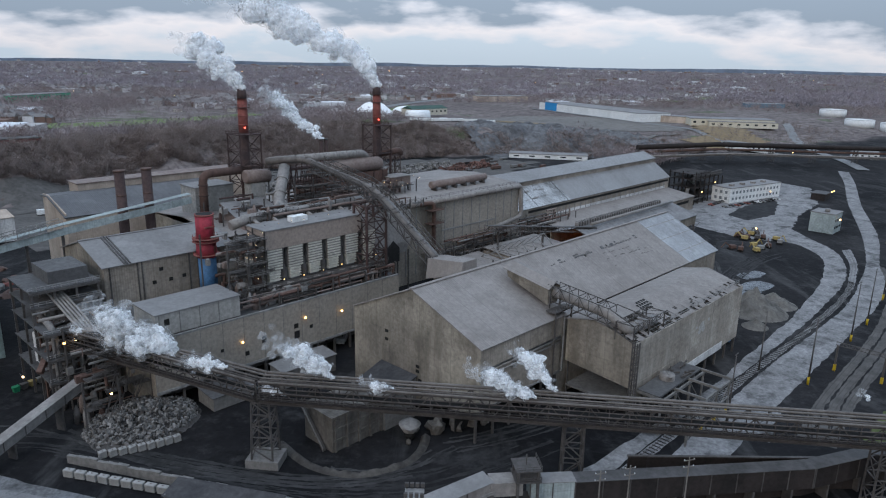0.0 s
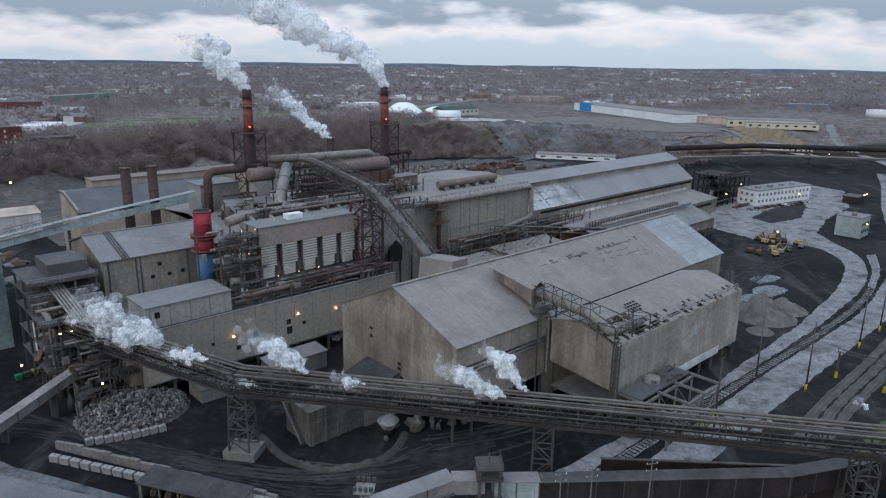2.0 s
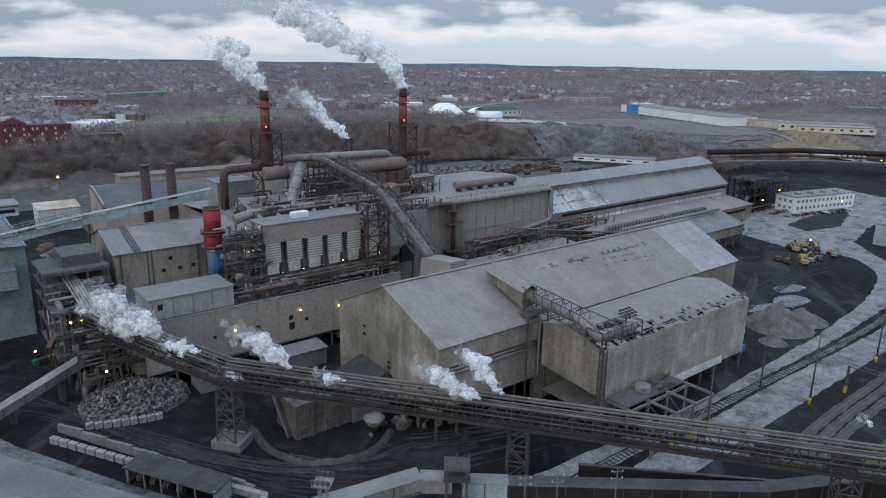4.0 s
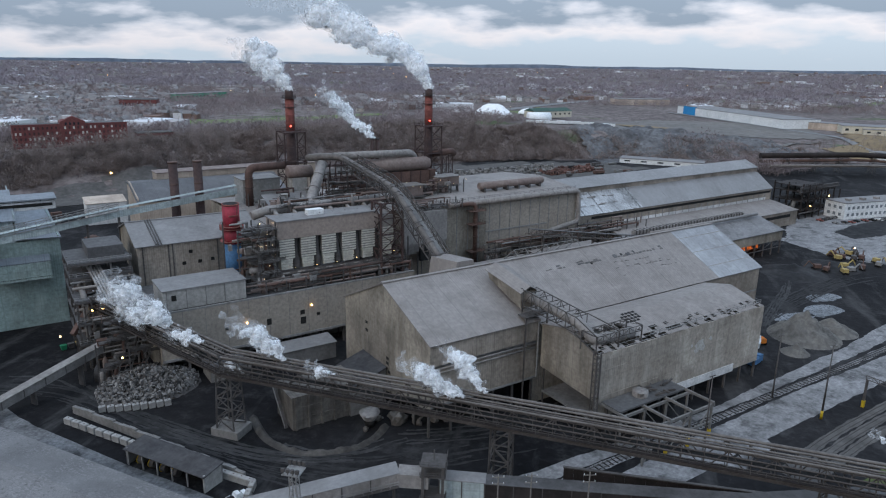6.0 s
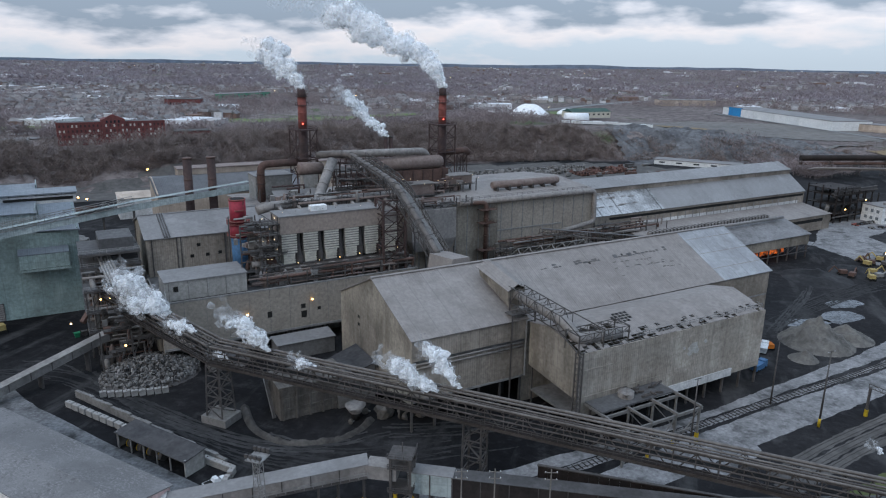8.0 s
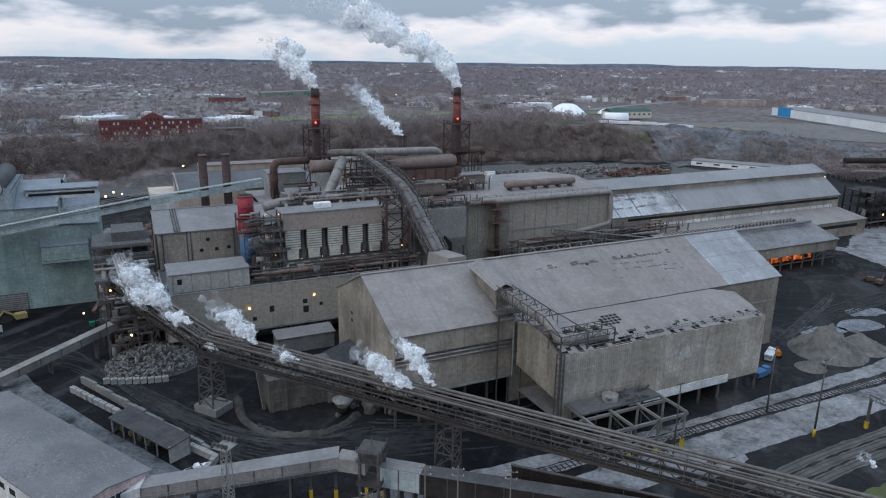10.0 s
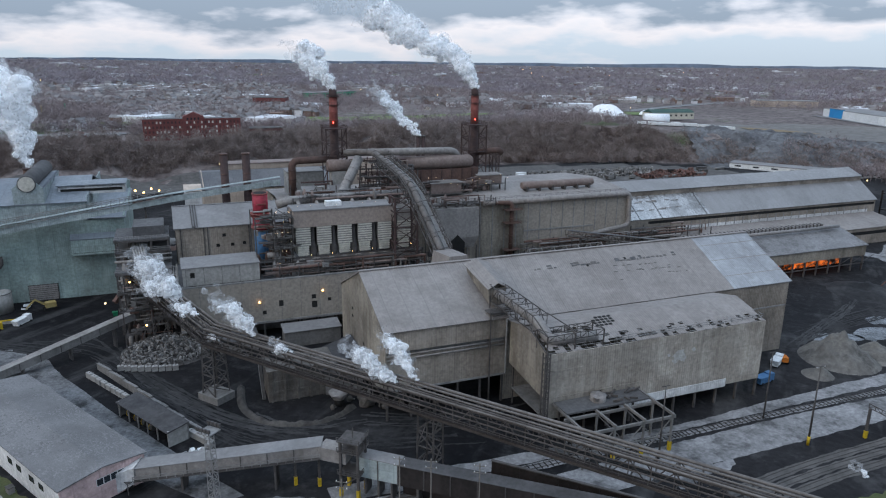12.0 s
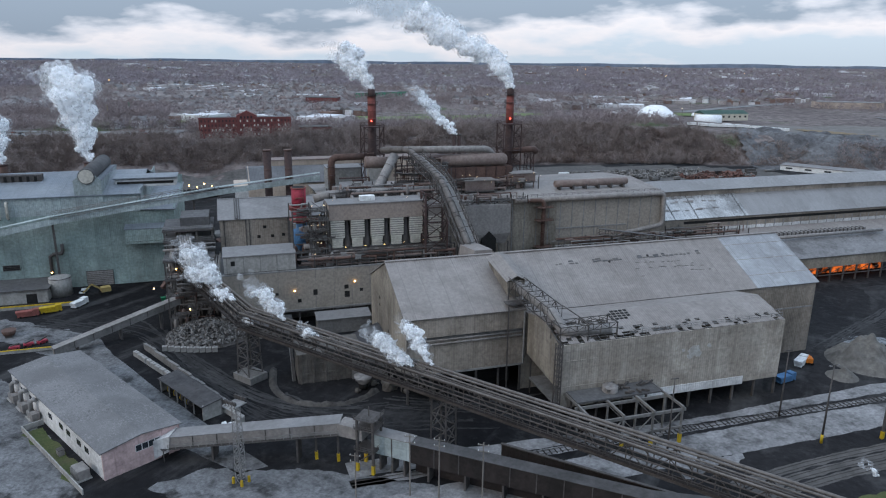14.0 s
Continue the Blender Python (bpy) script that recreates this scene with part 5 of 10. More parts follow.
def build_baghouse():
    th = thing("baghouse", at(-48, 105), "dust filter house with a brown fascia over cream ribbed hoppers", "filter house")
    part("fascia", box(B(), 0, 39, 0, 11, 38.8, 45.0), "brown_fascia", th)
    part("fascia_roof", box(B(), -0.3, 39.3, -0.3, 11.3, 45.0, 45.35), "roof_grey", th)
    for i in range(6):
        x = 0.6 + 7.9 * i
        hp = part("hopper", hexa(B(), [(x + 0.7, 0.8, 27.6), (x + 4.3, 0.8, 27.6), (x + 4.3, 8, 27.6), (x + 0.7, 8, 27.6), (x + 0.4, 0.5, 31.5), (x + 4.8, 0.5, 31.5), (x + 4.8, 9, 31.5), (x + 0.4, 9, 31.5)]), "cream", th)
        # body darker than its ribs, to paint shade between them
        hb = part("hopper_body", box(B(), x, x + 5.3, 0.3, 9.5, 31.5, 38.8 if i < 5 else 43.0), "pipe_grey", th)
        for k in range(8):
            z = 31.8 + 0.9 * k
            part("rib", box(B(), x - 0.12, x + 5.42, 0.0, 0.35, z, z + 0.45), "cream", hb)
        for k in range(4):
            z = 28.0 + 0.9 * k
            part("rib", box(B(), x + 0.4, x + 4.7, 0.25, 0.6, z, z + 0.4), "cream", hp)
        if i < 5:
            part("valve", ring_pipe(B(), [(x + 6.6, 2, 25.5), (x + 6.6, 2, 28.5), (x + 6.6, 2, 30.5), (x + 6.6, 2, 33), (x + 6.6, 2, 38.6)], [0.9, 1.4, 1.4, 0.7, 0.6], 12), "steel", th)
            # black block fills the space between hoppers with painted shade
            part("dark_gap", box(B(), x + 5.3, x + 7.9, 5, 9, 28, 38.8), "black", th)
    part("roof_unit", box(B(), 13, 19, 4, 7, 45.35, 47.2), "white_metal", th)
    for i in range(8):
        x = 2.2 + 5.4 * i
        part("discharge_cone", ring_pipe(B(), [(x, -1.5, 27), (x, -1.5, 24.4), (x, -1.5, 21.8)], [1.3, 1.2, 0.35], 12), "pipe_grey", th)
    frame = thing("filter_platform", at(-49, 102), "dark steel platform under the filter house with railings", "platform")
    bm = B()
    truss(bm, (0, 0, 19), (50, 0, 19), 8, 8, 0.35)
    truss(bm, (0, 4, 19), (50, 4, 19), 8, 8, 0.3)
    part("truss", bm, "steel", frame)
    part("deck", box(B(), 0, 50, 0, 4, 26.6, 26.9), "steel", frame)
    part("lower_deck", box(B(), 0, 50, -0.6, 4, 18.6, 19.0), "pipe_grey", frame)
    part("railing", railing(B(), [(0, -0.4, 26.9), (50, -0.4, 26.9)], 1.1, 2, 0.1), "steel", frame)
    part("lower_railing", railing(B(), [(0, -0.6, 19), (50, -0.6, 19)], 1.1, 2, 0.1), "steel", frame)
    for k in range(8):
        part("post", box(B(), 0.3 + 7 * k, 0.8 + 7 * k, 0, 0.5, 0, 19), "steel", frame)
    # stair tower with platforms beside the filter house
    st = thing("stair_tower", at(-55, 104), "cluttered steel stair tower with lamps and landings", "stair tower")
    for x in (0, 6):
        for y in (0, 7):
            part("post", box(B(), x - 0.2, x + 0.2, y - 0.2, y + 0.2, 22, 45.5), "steel", st)
    for k in range(6):
        z = 24 + 3.8 * k
        part("landing", box(B(), -0.8, 6.6, -0.6, 7.4, z, z + 0.2), "steel", st)
        part("landing_rail", railing(B(), [(-0.8, 7, z), (-0.8, -0.6, z), (6.6, -0.6, z)], 1.1, 1.6, 0.09), "steel_pale", st)
        part("stair", beam(B(), (0.5 + 5 * (k % 2), 1, z), (5.5 - 5 * (k % 2), 1, z + 3.8), 0.9, 0.2), "steel", st)
    part("cabinet", box(B(), 1, 3.6, 1.5, 4, 35.6, 38.4), "concrete", st)
    part("cabinet", box(B(), 3, 5.6, 2, 4.5, 28, 30.6), "rust", st)
    part("cross_tank", ring_pipe(B(), [(-3, 2, 29), (1, 2, 29)], 1.0, 12), "pipe_grey", st)


def build_front_range():
    th = thing("utility_building", at(-90, 97), "long low grey wall building with small openings below the filters", "factory building")
    part("front_wall", box(B(), 0, 92, 0, 0.5, 6.4, 22), "wall_smooth", th)
    part("lintel", box(B(), 0, 92, -0.3, 0.2, 6.0, 6.8), "steel_pale", th)
    part("left_wall", box(B(), 0, 0.5, 0.5, 33, 0, 22), "wall_gable", th)
    part("roof", box(B(), 0, 92, 0.5, 37, 21.4, 21.9), "roof_dark", th)
    part("parapet", box(B(), 0, 92, -0.1, 0.6, 22.0, 22.5), "steel_pale", th)
    part("back_recess", box(B(), 0.5, 92, 9, 9.4, 0, 21.4), "concrete_dark", th)
    for k in range(14):
        part("pillar", box(B(), 1 + 6.8 * k, 1.7 + 6.8 * k, 0.4, 1.1, 0, 6.4), "steel", th)
    for x, z, w, h in ((34, 12, 1.6, 2.2), (46, 10, 2, 2.5), (46, 13.5, 1.6, 1.6), (20, 13, 1, 1), (52, 12, 1.2, 1.2), (28, 9.5, 1.4, 1.4)):
        part("wall_opening", box(B(), x, x + w, -0.06, 0.1, z, z + h), "black", th)
    for k in range(13):
        part("wall_seam", box(B(), 7 * k, 7 * k + 0.1, -0.05, 0, 7, 22), "concrete_dark", th)
    bx = thing("roof_house", at(-88, 98.5), "flat-roofed concrete block house on the low roof", "factory building")
    part("body", box(B(), 0, 26, 0, 14, 21.9, 28.7), "concrete", bx)
    part("roof", box(B(), -0.3, 26.3, -0.3, 14.3, 28.7, 29.1), "roof_grey", bx)
    for k in range(4):
        part("panel_joint", box(B(), 6 * k + 1, 6 * k + 1.2, -0.1, 0, 22.2, 28.6), "concrete_dark", bx)
    part("wall_opening", box(B(), 2.5, 4, -0.08, 0.1, 25.4, 27.2), "black", bx)
    part("drain_belt", box(B(), 0, 26, -0.2, 0, 22.0, 22.5), "steel", bx)
    e = thing("pump_house", at(-89, 130), "grey-walled gabled hall with square holes in its siding", "factory building")
    shed(e, 43, 0, 34, 17, 36.2, 41.2, 36.0, "wall_dust", "wall_gable", "roof_grey", 20, 0.7)
    part("roof_seam", box(B(), 6, 7.4, -0.6, 17, 36.3, 36.35), "steel", e)
    for k in range(3):
        part("roof_kerb", slab(B(), (6 + 0.9 * k, -0.7, 36.3), (6.4 + 0.9 * k, -0.7, 36.3), (6.4 + 0.9 * k, 17, 41.5), (6 + 0.9 * k, 17, 41.5), 0.25), "steel", e)
    for x, z in ((17, 31.5), (14.5, 27.5), (20, 27.5), (24.5, 27.8)):
        part("wall_opening", box(B(), x, x + 1.3, -0.05, 0.1, z, z + 1.2), "black", e)
    for x in (1.5, 10, 11.4, 27, 30, 33):
        part("downpipe", box(B(), x, x + 0.4, -0.25, 0, 22, 36), "steel", e)
    part("base_block", box(B(), 0.3, 42.7, 0.5, 33.5, 0, 20), "concrete_dark", e)
    # hung bins on the shop wall
    b = thing("storage_bin", at(15.7, 128), "large grey steel storage bin with tapered outlets", "bin")
    part("bin_body", box(B(), 0, 21.8, 0, 6.6, 23, 36.5), "pipe_grey", b)
    part("bin_foot", hexa(B(), [(2, 1.5, 18), (20, 1.5, 18), (20, 5, 18), (2, 5, 18), (0, 0, 23), (21.8, 0, 23), (21.8, 6.6, 23), (0, 6.6, 23)]), "pipe_grey", b)
    # solid black shape paints the shaded inside of the outlet
    part("dark_outlet", ngon_slab(B(), [(8, -0.3, 15), (15, -0.3, 15), (15, -0.3, 21), (11.5, -0.3, 24.5), (8, -0.3, 21)], (0, 3, 0)), "black", b)
    for x in (0.4, 7, 14.6, 21):
        part("leg", box(B(), x, x + 0.5, 0.5, 1.0, 0, 19), "steel", b)


build_shop()
build_shop_pipes()
build_mill()
build_caster()
build_stacks()
build_red_tank()
build_roof_pipes()
build_conveyor_duct()
build_baghouse()
build_front_range()


def pipework(name, u0, u1, v0, v1, z0, z1, n, seed, label, mats=("pipe_grey", "steel", "rust", "steel_pale", "rust_dusty")):
    """A band of small plant: posts, landings, pipe runs, drops and cabinets, all standing on one base."""
    rng = random.Random(seed)
    th = thing(name, at(u0, v0), label, "pipework")
    L, W = u1 - u0, v1 - v0
    k = max(2, int(L / 7))
    for i in range(k + 1):
        for y in (0, W):
            part("post", box(B(), L * i / k - 0.2, L * i / k + 0.2, y - 0.2, y + 0.2, z0, z0 + (z1 - z0) * rng.uniform(0.6, 1.0)), "steel", th)
    for i in range(n):
        z = rng.uniform(z0 + 0.8, z1)
        kind = rng.random()
        a, b = sorted((rng.uniform(0, L), rng.uniform(0, L)))
        y = rng.uniform(0, W)
        m = rng.choice(mats)
        if kind < 0.42:
            r = rng.choice((0.18, 0.25, 0.35, 0.5))
            b = max(b, a + 3)
            part("pipe", ring_pipe(B(), [(a, y, z), (b, y, z), (b, y + rng.uniform(-0.5, 0.5), max(z0, z - rng.uniform(1, 5)))], r, 8), m, th)
        elif kind < 0.62:
            w, d, h = rng.uniform(1, 3), rng.uniform(0.8, 2), rng.uniform(1, 2.6)
            zz = rng.choice((z0, z0 + (z1 - z0) * 0.5))
            part("cabinet", box(B(), a, a + w, y, y + d, zz, zz + h), m, th)
        elif kind < 0.78:
            w = rng.uniform(3, 8)
            part("landing", railing(box(B(), a, a + w, 0, min(W, 2.5), z, z + 0.15), [(a, 0, z), (a + w, 0, z)], 1.1, 1.6, 0.09), "steel", th)
        elif kind < 0.9:
            part("vessel", ring_pipe(B(), [(a, y, z0), (a, y, z0 + rng.uniform(2, 5)), (a, y, z0 + 5.4)], [0.9, 0.9, 0.25], 10), m, th)
        else:
            part("brace", beam(B(), (a, 0, z0 + 0.2), (min(L, a + 5), 0, z), 0.2), "steel", th)
    return th


def build_clutter():
    pipework("roof_pipework", -62, 2, 99, 103.5, 21.9, 27, 60, 1, "dense dark pipework and cabinets on the low roof")
    pipework("roof_pipework", -62, -49, 104, 121, 21.9, 44, 60, 2, "dense stacked pipework and landings beside the filter house")
    pipework("roof_pipework", -46, 10, 117, 124, 44.5, 49, 46, 3, "pipework and walkways behind the filter house")
    pipework("wall_pipework", 58, 122, 128, 133, 6, 19, 80, 4, "dense pipework along the foot of the shop wall")
    pipework("wall_pipework", 122, 176, 134, 141, 4, 18, 80, 5, "dense pipework along the mill wall")
    pipework("roof_pipework", -14, 12, 138, 156, 38.5, 57, 80, 6, "tangled rusty pipework under the gas pipes", ("rust", "dark_rust", "rust_dusty", "steel"))
    pipework("roof_pipework", 2, 60, 148, 154, 39, 46, 60, 7, "rusty pipework and lamps along the roof drum", ("rust", "dark_rust", "rust_dusty", "pipe_grey"))
    pipework("yard_pipework", -108, -90, 100, 118, 0, 22, 70, 8, "dense dark pipework beside the transfer tower")
    pipework("roof_pipework", 14, 46, 129, 134, 36.8, 41, 30, 9, "small plant on the eave above the bins")
    pipework("roof_pipework", -40, -14, 146, 160, 38, 47, 40, 10, "rusty small plant around the pipe supports", ("rust", "dark_rust", "concrete", "pipe_grey"))
    pipework("wall_pipework", -14, 14, 122, 133, 0, 34, 70, 11, "tall rusty pipework between filter house and bins", ("rust", "dark_rust", "rust_dusty", "steel"))
    tr = thing("open_truss_roof", at(38, 76), "open pale steel roof trusses behind the shed ridge", "steel frame")
    for k in range(7):
        u = 5.5 * k
        part("truss_frame", beam(beam(beam(B(), (u, 0, 24), (u, 6, 29), 0.25), (u, 6, 29), (u, 12, 24), 0.25), (u, 0, 24), (u, 12, 24), 0.25), "steel_pale", tr)
        part("post", box(B(), u - 0.2, u + 0.2, 5.8, 6.2, 0, 24), "steel", tr)
    for y, z in ((0, 24), (6, 29), (12, 24)):
        part("purlin", beam(B(), (0, y, z), (33, y, z), 0.22), "steel_pale", tr)
    cv = thing("conveyor_truss", at(78, 118), "dark truss conveyor bridge above the low roofs", "conveyor")
    part("side_truss", truss(B(), (0, 0, 22), (62, -20, 15), 2.6, 16, 0.25), "steel", cv)
    part("side_truss", truss(B(), (0, 2.4, 22), (62, -17.6, 15), 2.6, 16, 0.25), "steel", cv)
    part("deck", slab(B(), (0, 0, 22.2), (62, -20, 15.2), (62, -17.6, 15.2), (0, 2.4, 22.2), 0.2), "duct_dark", cv)
    part("cover", slab(B(), (0, 0, 24.8), (62, -20, 17.8), (62, -17.6, 17.8), (0, 2.4, 24.8), 0.15), "roof_dark", cv)
    for f in (0.1, 0.5, 0.9):
        part("support", box(B(), 62 * f - 0.4, 62 * f + 0.4, -20 * f + 0.8, -20 * f + 1.6, 0, 22 - 7 * f), "steel", cv)
    lp = thing("low_roof_annex", at(50, 100), "low dusty annex roofs between the shop and the sheds", "factory building")
    for k, (u, v, w, d, h) in enumerate(((0, 8, 30, 18, 9), (32, 4, 40, 20, 11), (0, -16, 44, 18, 8), (-46, -8, 40, 20, 7))):
        part("block", box(B(), u, u + w, v, v + d, 0, h), "wall_dust", lp)
        part("block_roof", slab(B(), (u - 0.3, v - 0.3, h + 0.2), (u + w + 0.3, v - 0.3, h + 0.2), (u + w + 0.3, v + d, h + 1.6), (u - 0.3, v + d, h + 1.6), 0.25), "roof_dust", lp)


build_clutter()

# ---- hall and galleries at the west end ----


def build_teal_hall():
    th = thing("teal_hall", at(-260, 170), "weathered teal-clad hall with a blue-grey roof", "factory hall")
    L = 151
    part("lower_wall", box(B(), 0, L, 0, 0.5, 0, 33), "teal", th)
    part("upper_wall", box(B(), 0, L - 14, 0.1, 0.6, 33, 41.2), "teal_pale", th)
    part("right_wall", box(B(), L - 0.5, L, 0.5, 70, 0, 34), "teal", th)
    part("back_wall", box(B(), 0, L, 69.5, 70, 0, 38), "teal", th)
    part("front_roof", slab(B(), (-1, -0.8, 41.2), (L - 13, -0.8, 41.2), (L - 13, 33, 47), (-1, 33, 47), 0.4), "roof_blue", th)
    part("back_roof", slab(B(), (-1, 33, 47), (L - 13, 33, 47), (L - 13, 70.8, 38), (-1, 70.8, 38), 0.4), "roof_blue", th)
    part("side_roof", slab(B(), (L - 14, -0.5, 34), (L + 0.6, -0.5, 33.4), (L + 0.6, 70.5, 33.4), (L - 14, 70.5, 34), 0.4), "roof_blue", th)
    part("step_wall", box(B(), L - 13.6, L - 13.2, 0.5, 69, 34, 43), "teal_pale", th)
    mon = thing("roof_monitor", at(-143, 170), "pale gabled roof monitor across the teal hall", "roof monitor")
    part("front", ngon_slab(B(), [(-5.5, -0.4, 33), (5.5, -0.4, 33), (5.5, -0.4, 47.6), (3, -0.4, 50), (-3, -0.4, 50), (-5.5, -0.4, 47.6)], (0, 0.4, 0)), "teal_pale", mon)
    part("vault", ring_pipe(B(), [(0, -0.8, 49.4), (0, 46, 49.4)], 3.4, 16), "roof_dark", mon, "dark rounded roof vent")
    part("cowl", ring_pipe(B(), [(0, -1.1, 49.4), (0, -0.8, 49.4)], 3.0, 16), "cream", mon)
    part("side", box(B(), -5.5, -5.1, 0, 46, 40, 47.6), "teal_pale", mon)
    part("side", box(B(), 5.1, 5.5, 0, 46, 34, 47.6), "teal_pale", mon)
    part("roof", slab(B(), (-5.8, 0, 47.6), (5.8, 0, 47.6), (5.8, 46, 47.6), (-5.8, 46, 47.6), 0.3), "roof_blue", mon)
    ver = thing("roof_ventilator", at(-134, 182), "low pale roof ventilator with an open slot", "roof vent")
    part("body", box(B(), 0, 26, 0, 12, 42, 45.2), "offwhite", ver)
    part("slot", box(B(), 1, 25, -0.1, 0, 43.2, 44.4), "black", ver)
    part("lid", box(B(), -0.6, 26.6, -0.6, 12.6, 45.6, 46.1), "roof_blue", ver)
    for k in range(3):
        part("prop", box(B(), 3 + 9 * k, 3.4 + 9 * k, 0, 0.4, 45.2, 45.6), "steel", ver)
    cb = thing("ridge_vent", at(-205, 190), "dark slatted ridge ventilator", "roof vent")
    part("body", box(B(), 0, 40, 0, 4, 43.5, 47.8), "steel", cb)
    for k in range(13):
        part("slat", box(B(), 1 + 3 * k, 2.2 + 3 * k, -0.15, 0, 44.5, 47.2), "black", cb)
    hood = thing("wall_hood", at(-130, 165.6), "teal-grey boxed hood on the hall wall", "hood")
    part("hood_top", slab(B(), (0, 0, 26), (17, 0, 26), (17, 4.6, 27.5), (0, 4.6, 27.5), 0.4), "roof_blue", hood)
    part("hood_face", box(B(), 0.2, 16.8, 0.2, 0.5, 20.2, 25.6), "teal", hood)
    # black slab paints the shade inside the hood
    part("hood_shadow", box(B(), 0.4, 16.6, 0.5, 4.4, 20, 20.4), "black", hood)
    part("hood_foot", box(B(), 0, 17, 0, 4.4, 19.2, 20), "teal", hood)
    for k in range(2):
        for j in range(2):
            u = -189 + 11 * k + 3.2 * j
            p = thing("wall_vent_pipe", at(u, 169.0), "yellowish vertical vent pipe on the wall", "pipe", "wall vents")
            part("tube", ring_pipe(B(), [(0, 0, 32.5), (0, 0, 38.8), (0, 0.8, 39.6)], 0.55, 10), "cream", p)
            part("foot", box(B(), -0.3, 0.3, 0.2, 1.0, 32, 32.6), "steel", p)
    door = thing("roller_door", at(-148, 169.5), "closed grey roller door in the hall wall", "door")
    part("leaf", box(B(), 0, 11, 0.1, 0.5, 0.05, 7), "steel", door)
    for k in range(8):
        part("slat", box(B(), 0.2, 10.8, 0.02, 0.1, 0.3 + 0.83 * k, 0.9 + 0.83 * k), "pipe_grey", door)
    for k in range(3):
        w = thing("wall_louvre", at(-197 + 8.5 * k, 169.7), "dark louvre strip in the teal wall", "louvre", "wall louvres")
        part("frame", box(B(), 0, 6.6, 0, 0.3, 9.6, 12), "steel", w)
        for j in range(3):
            part("slat", box(B(), 0.2, 6.4, -0.1, 0, 9.9 + 0.7 * j, 10.3 + 0.7 * j), "black", w)
    duct = thing("wall_duct", at(-161, 168.6), "small dark duct elbow with a lit lamp on the wall", "duct")
    part("riser", ring_pipe(B(), [(0, 0, 2), (0, 0, 15), (1.5, 0, 16.2), (4.5, 0, 16.2), (5.2, 0, 17.5), (5.2, 0, 20.5)], 0.7, 10), "steel", duct)


def build_west_gallery():
    th = thing("conveyor_gallery", at(0, 163), "long pale enclosed conveyor gallery sloping up across the hall", "conveyor")
    segs = (((-230, 0, 17.0), (-157, 0, 31.0)), ((-157, 0, 31.0), (-89, 0, 40.6)), ((-89, 0, 40.6), (-44, 0, 45.4)))
    for p, q in segs:
        part("casing", slab(slab(B(), (p[0], -1.6, p[2] + 3.2), (q[0], -1.6, q[2] + 3.2), (q[0], 1.6, q[2] + 3.2), (p[0], 1.6, p[2] + 3.2), 0.15), (p[0], -1.6, p[2]), (q[0], -1.6, q[2]), (q[0], 1.6, q[2]), (p[0], 1.6, p[2]), 0.3), "teal_pale", th)
        bm = B()
        hexa(bm, [(p[0], -1.6, p[2]), (q[0], -1.6, q[2]), (q[0], -1.4, q[2]), (p[0], -1.4, p[2]), (p[0], -1.6, p[2] + 2.2), (q[0], -1.6, q[2] + 2.2), (q[0], -1.4, q[2] + 2.2), (p[0], -1.4, p[2] + 2.2)])
        part("side_sheet", bm, "teal_pale", th)
    bm = B()
    truss(bm, (-157, -1.9, 33.2), (-89, -1.9, 42.8), 2.6, 20, 0.2)
    truss(bm, (-157, 1.9, 33.2), (-89, 1.9, 42.8), 2.6, 20, 0.2)
    part("walkway_truss", bm, "steel_pale", th)
    for u, z in ((-157, 31), (-100, 39), (-89, 40.5)):
        part("support", box(B(), u - 0.4, u + 0.4, -0.4, 0.4, 0, z), "steel", th)


def build_tan_building():
    th = thing("tan_warehouse", at(-75, 203), "tan-walled hall with a slate-grey roof behind dark chimneys", "factory hall")
    part("front_wall", box(B(), 0, 68, 0, 0.5, 0, 37), "tan", th)
    part("left_wall", ngon_slab(B(), [(0, 0.5, 0), (0, 25, 0), (0, 25, 43.0), (0, 19, 43.4), (0, 0.5, 38.5)], (0.5, 0, 0)), "tan", th)
    part("right_wall", box(B(), 67.5, 68, 0.5, 25, 0, 37), "tan", th)
    part("back_wall", box(B(), 0, 68, 24.5, 25, 0, 42), "tan", th)
    part("roof", slab(B(), (-0.6, -0.6, 37.2), (68.6, -0.6, 37.2), (68.6, 18, 43), (-0.6, 18, 43), 0.4), "roof_slate", th)
    part("rear_roof", slab(B(), (-0.6, 18, 43), (68.6, 18, 43), (68.6, 25.6, 42.6), (-0.6, 25.6, 42.6), 0.4), "roof_slate", th)
    strip_house = thing("roof_house", at(-62, 226), "long low pale brown roof house with rusty edges", "factory building")
    part("body", box(B(), 0, 80, 0, 10, 0, 45.5), "tan", strip_house)
    part("roof", box(B(), -0.4, 80.4, -0.4, 10.4, 45.5, 45.9), "rust_dusty", strip_house)
    mid = thing("charging_house", at(-40, 166), "grey block house under the red pipe", "factory building")
    part("body", box(B(), 0, 16, 0, 12, 36.5, 49.4), "concrete", mid)
    part("roof", box(B(), -0.4, 16.4, -0.4, 12.4, 49.4, 49.9), "roof_grey", mid)
    low = thing("charging_house", at(-36, 138), "low-pitched grey roof house before the pipes", "factory building")
    part("body", hexa(B(), [(0, 0, 36), (18, 0, 36), (18, 16, 36), (0, 16, 36), (0, 0, 39.5), (18, 0, 39.5), (18, 16, 45), (0, 16, 45)]), "rust_dusty", low)
    part("roof", slab(B(), (-0.5, -0.6, 39.6), (18.5, -0.6, 39.6), (18.5, 16.5, 45.3), (-0.5, 16.5, 45.3), 0.3), "roof_grey", low)


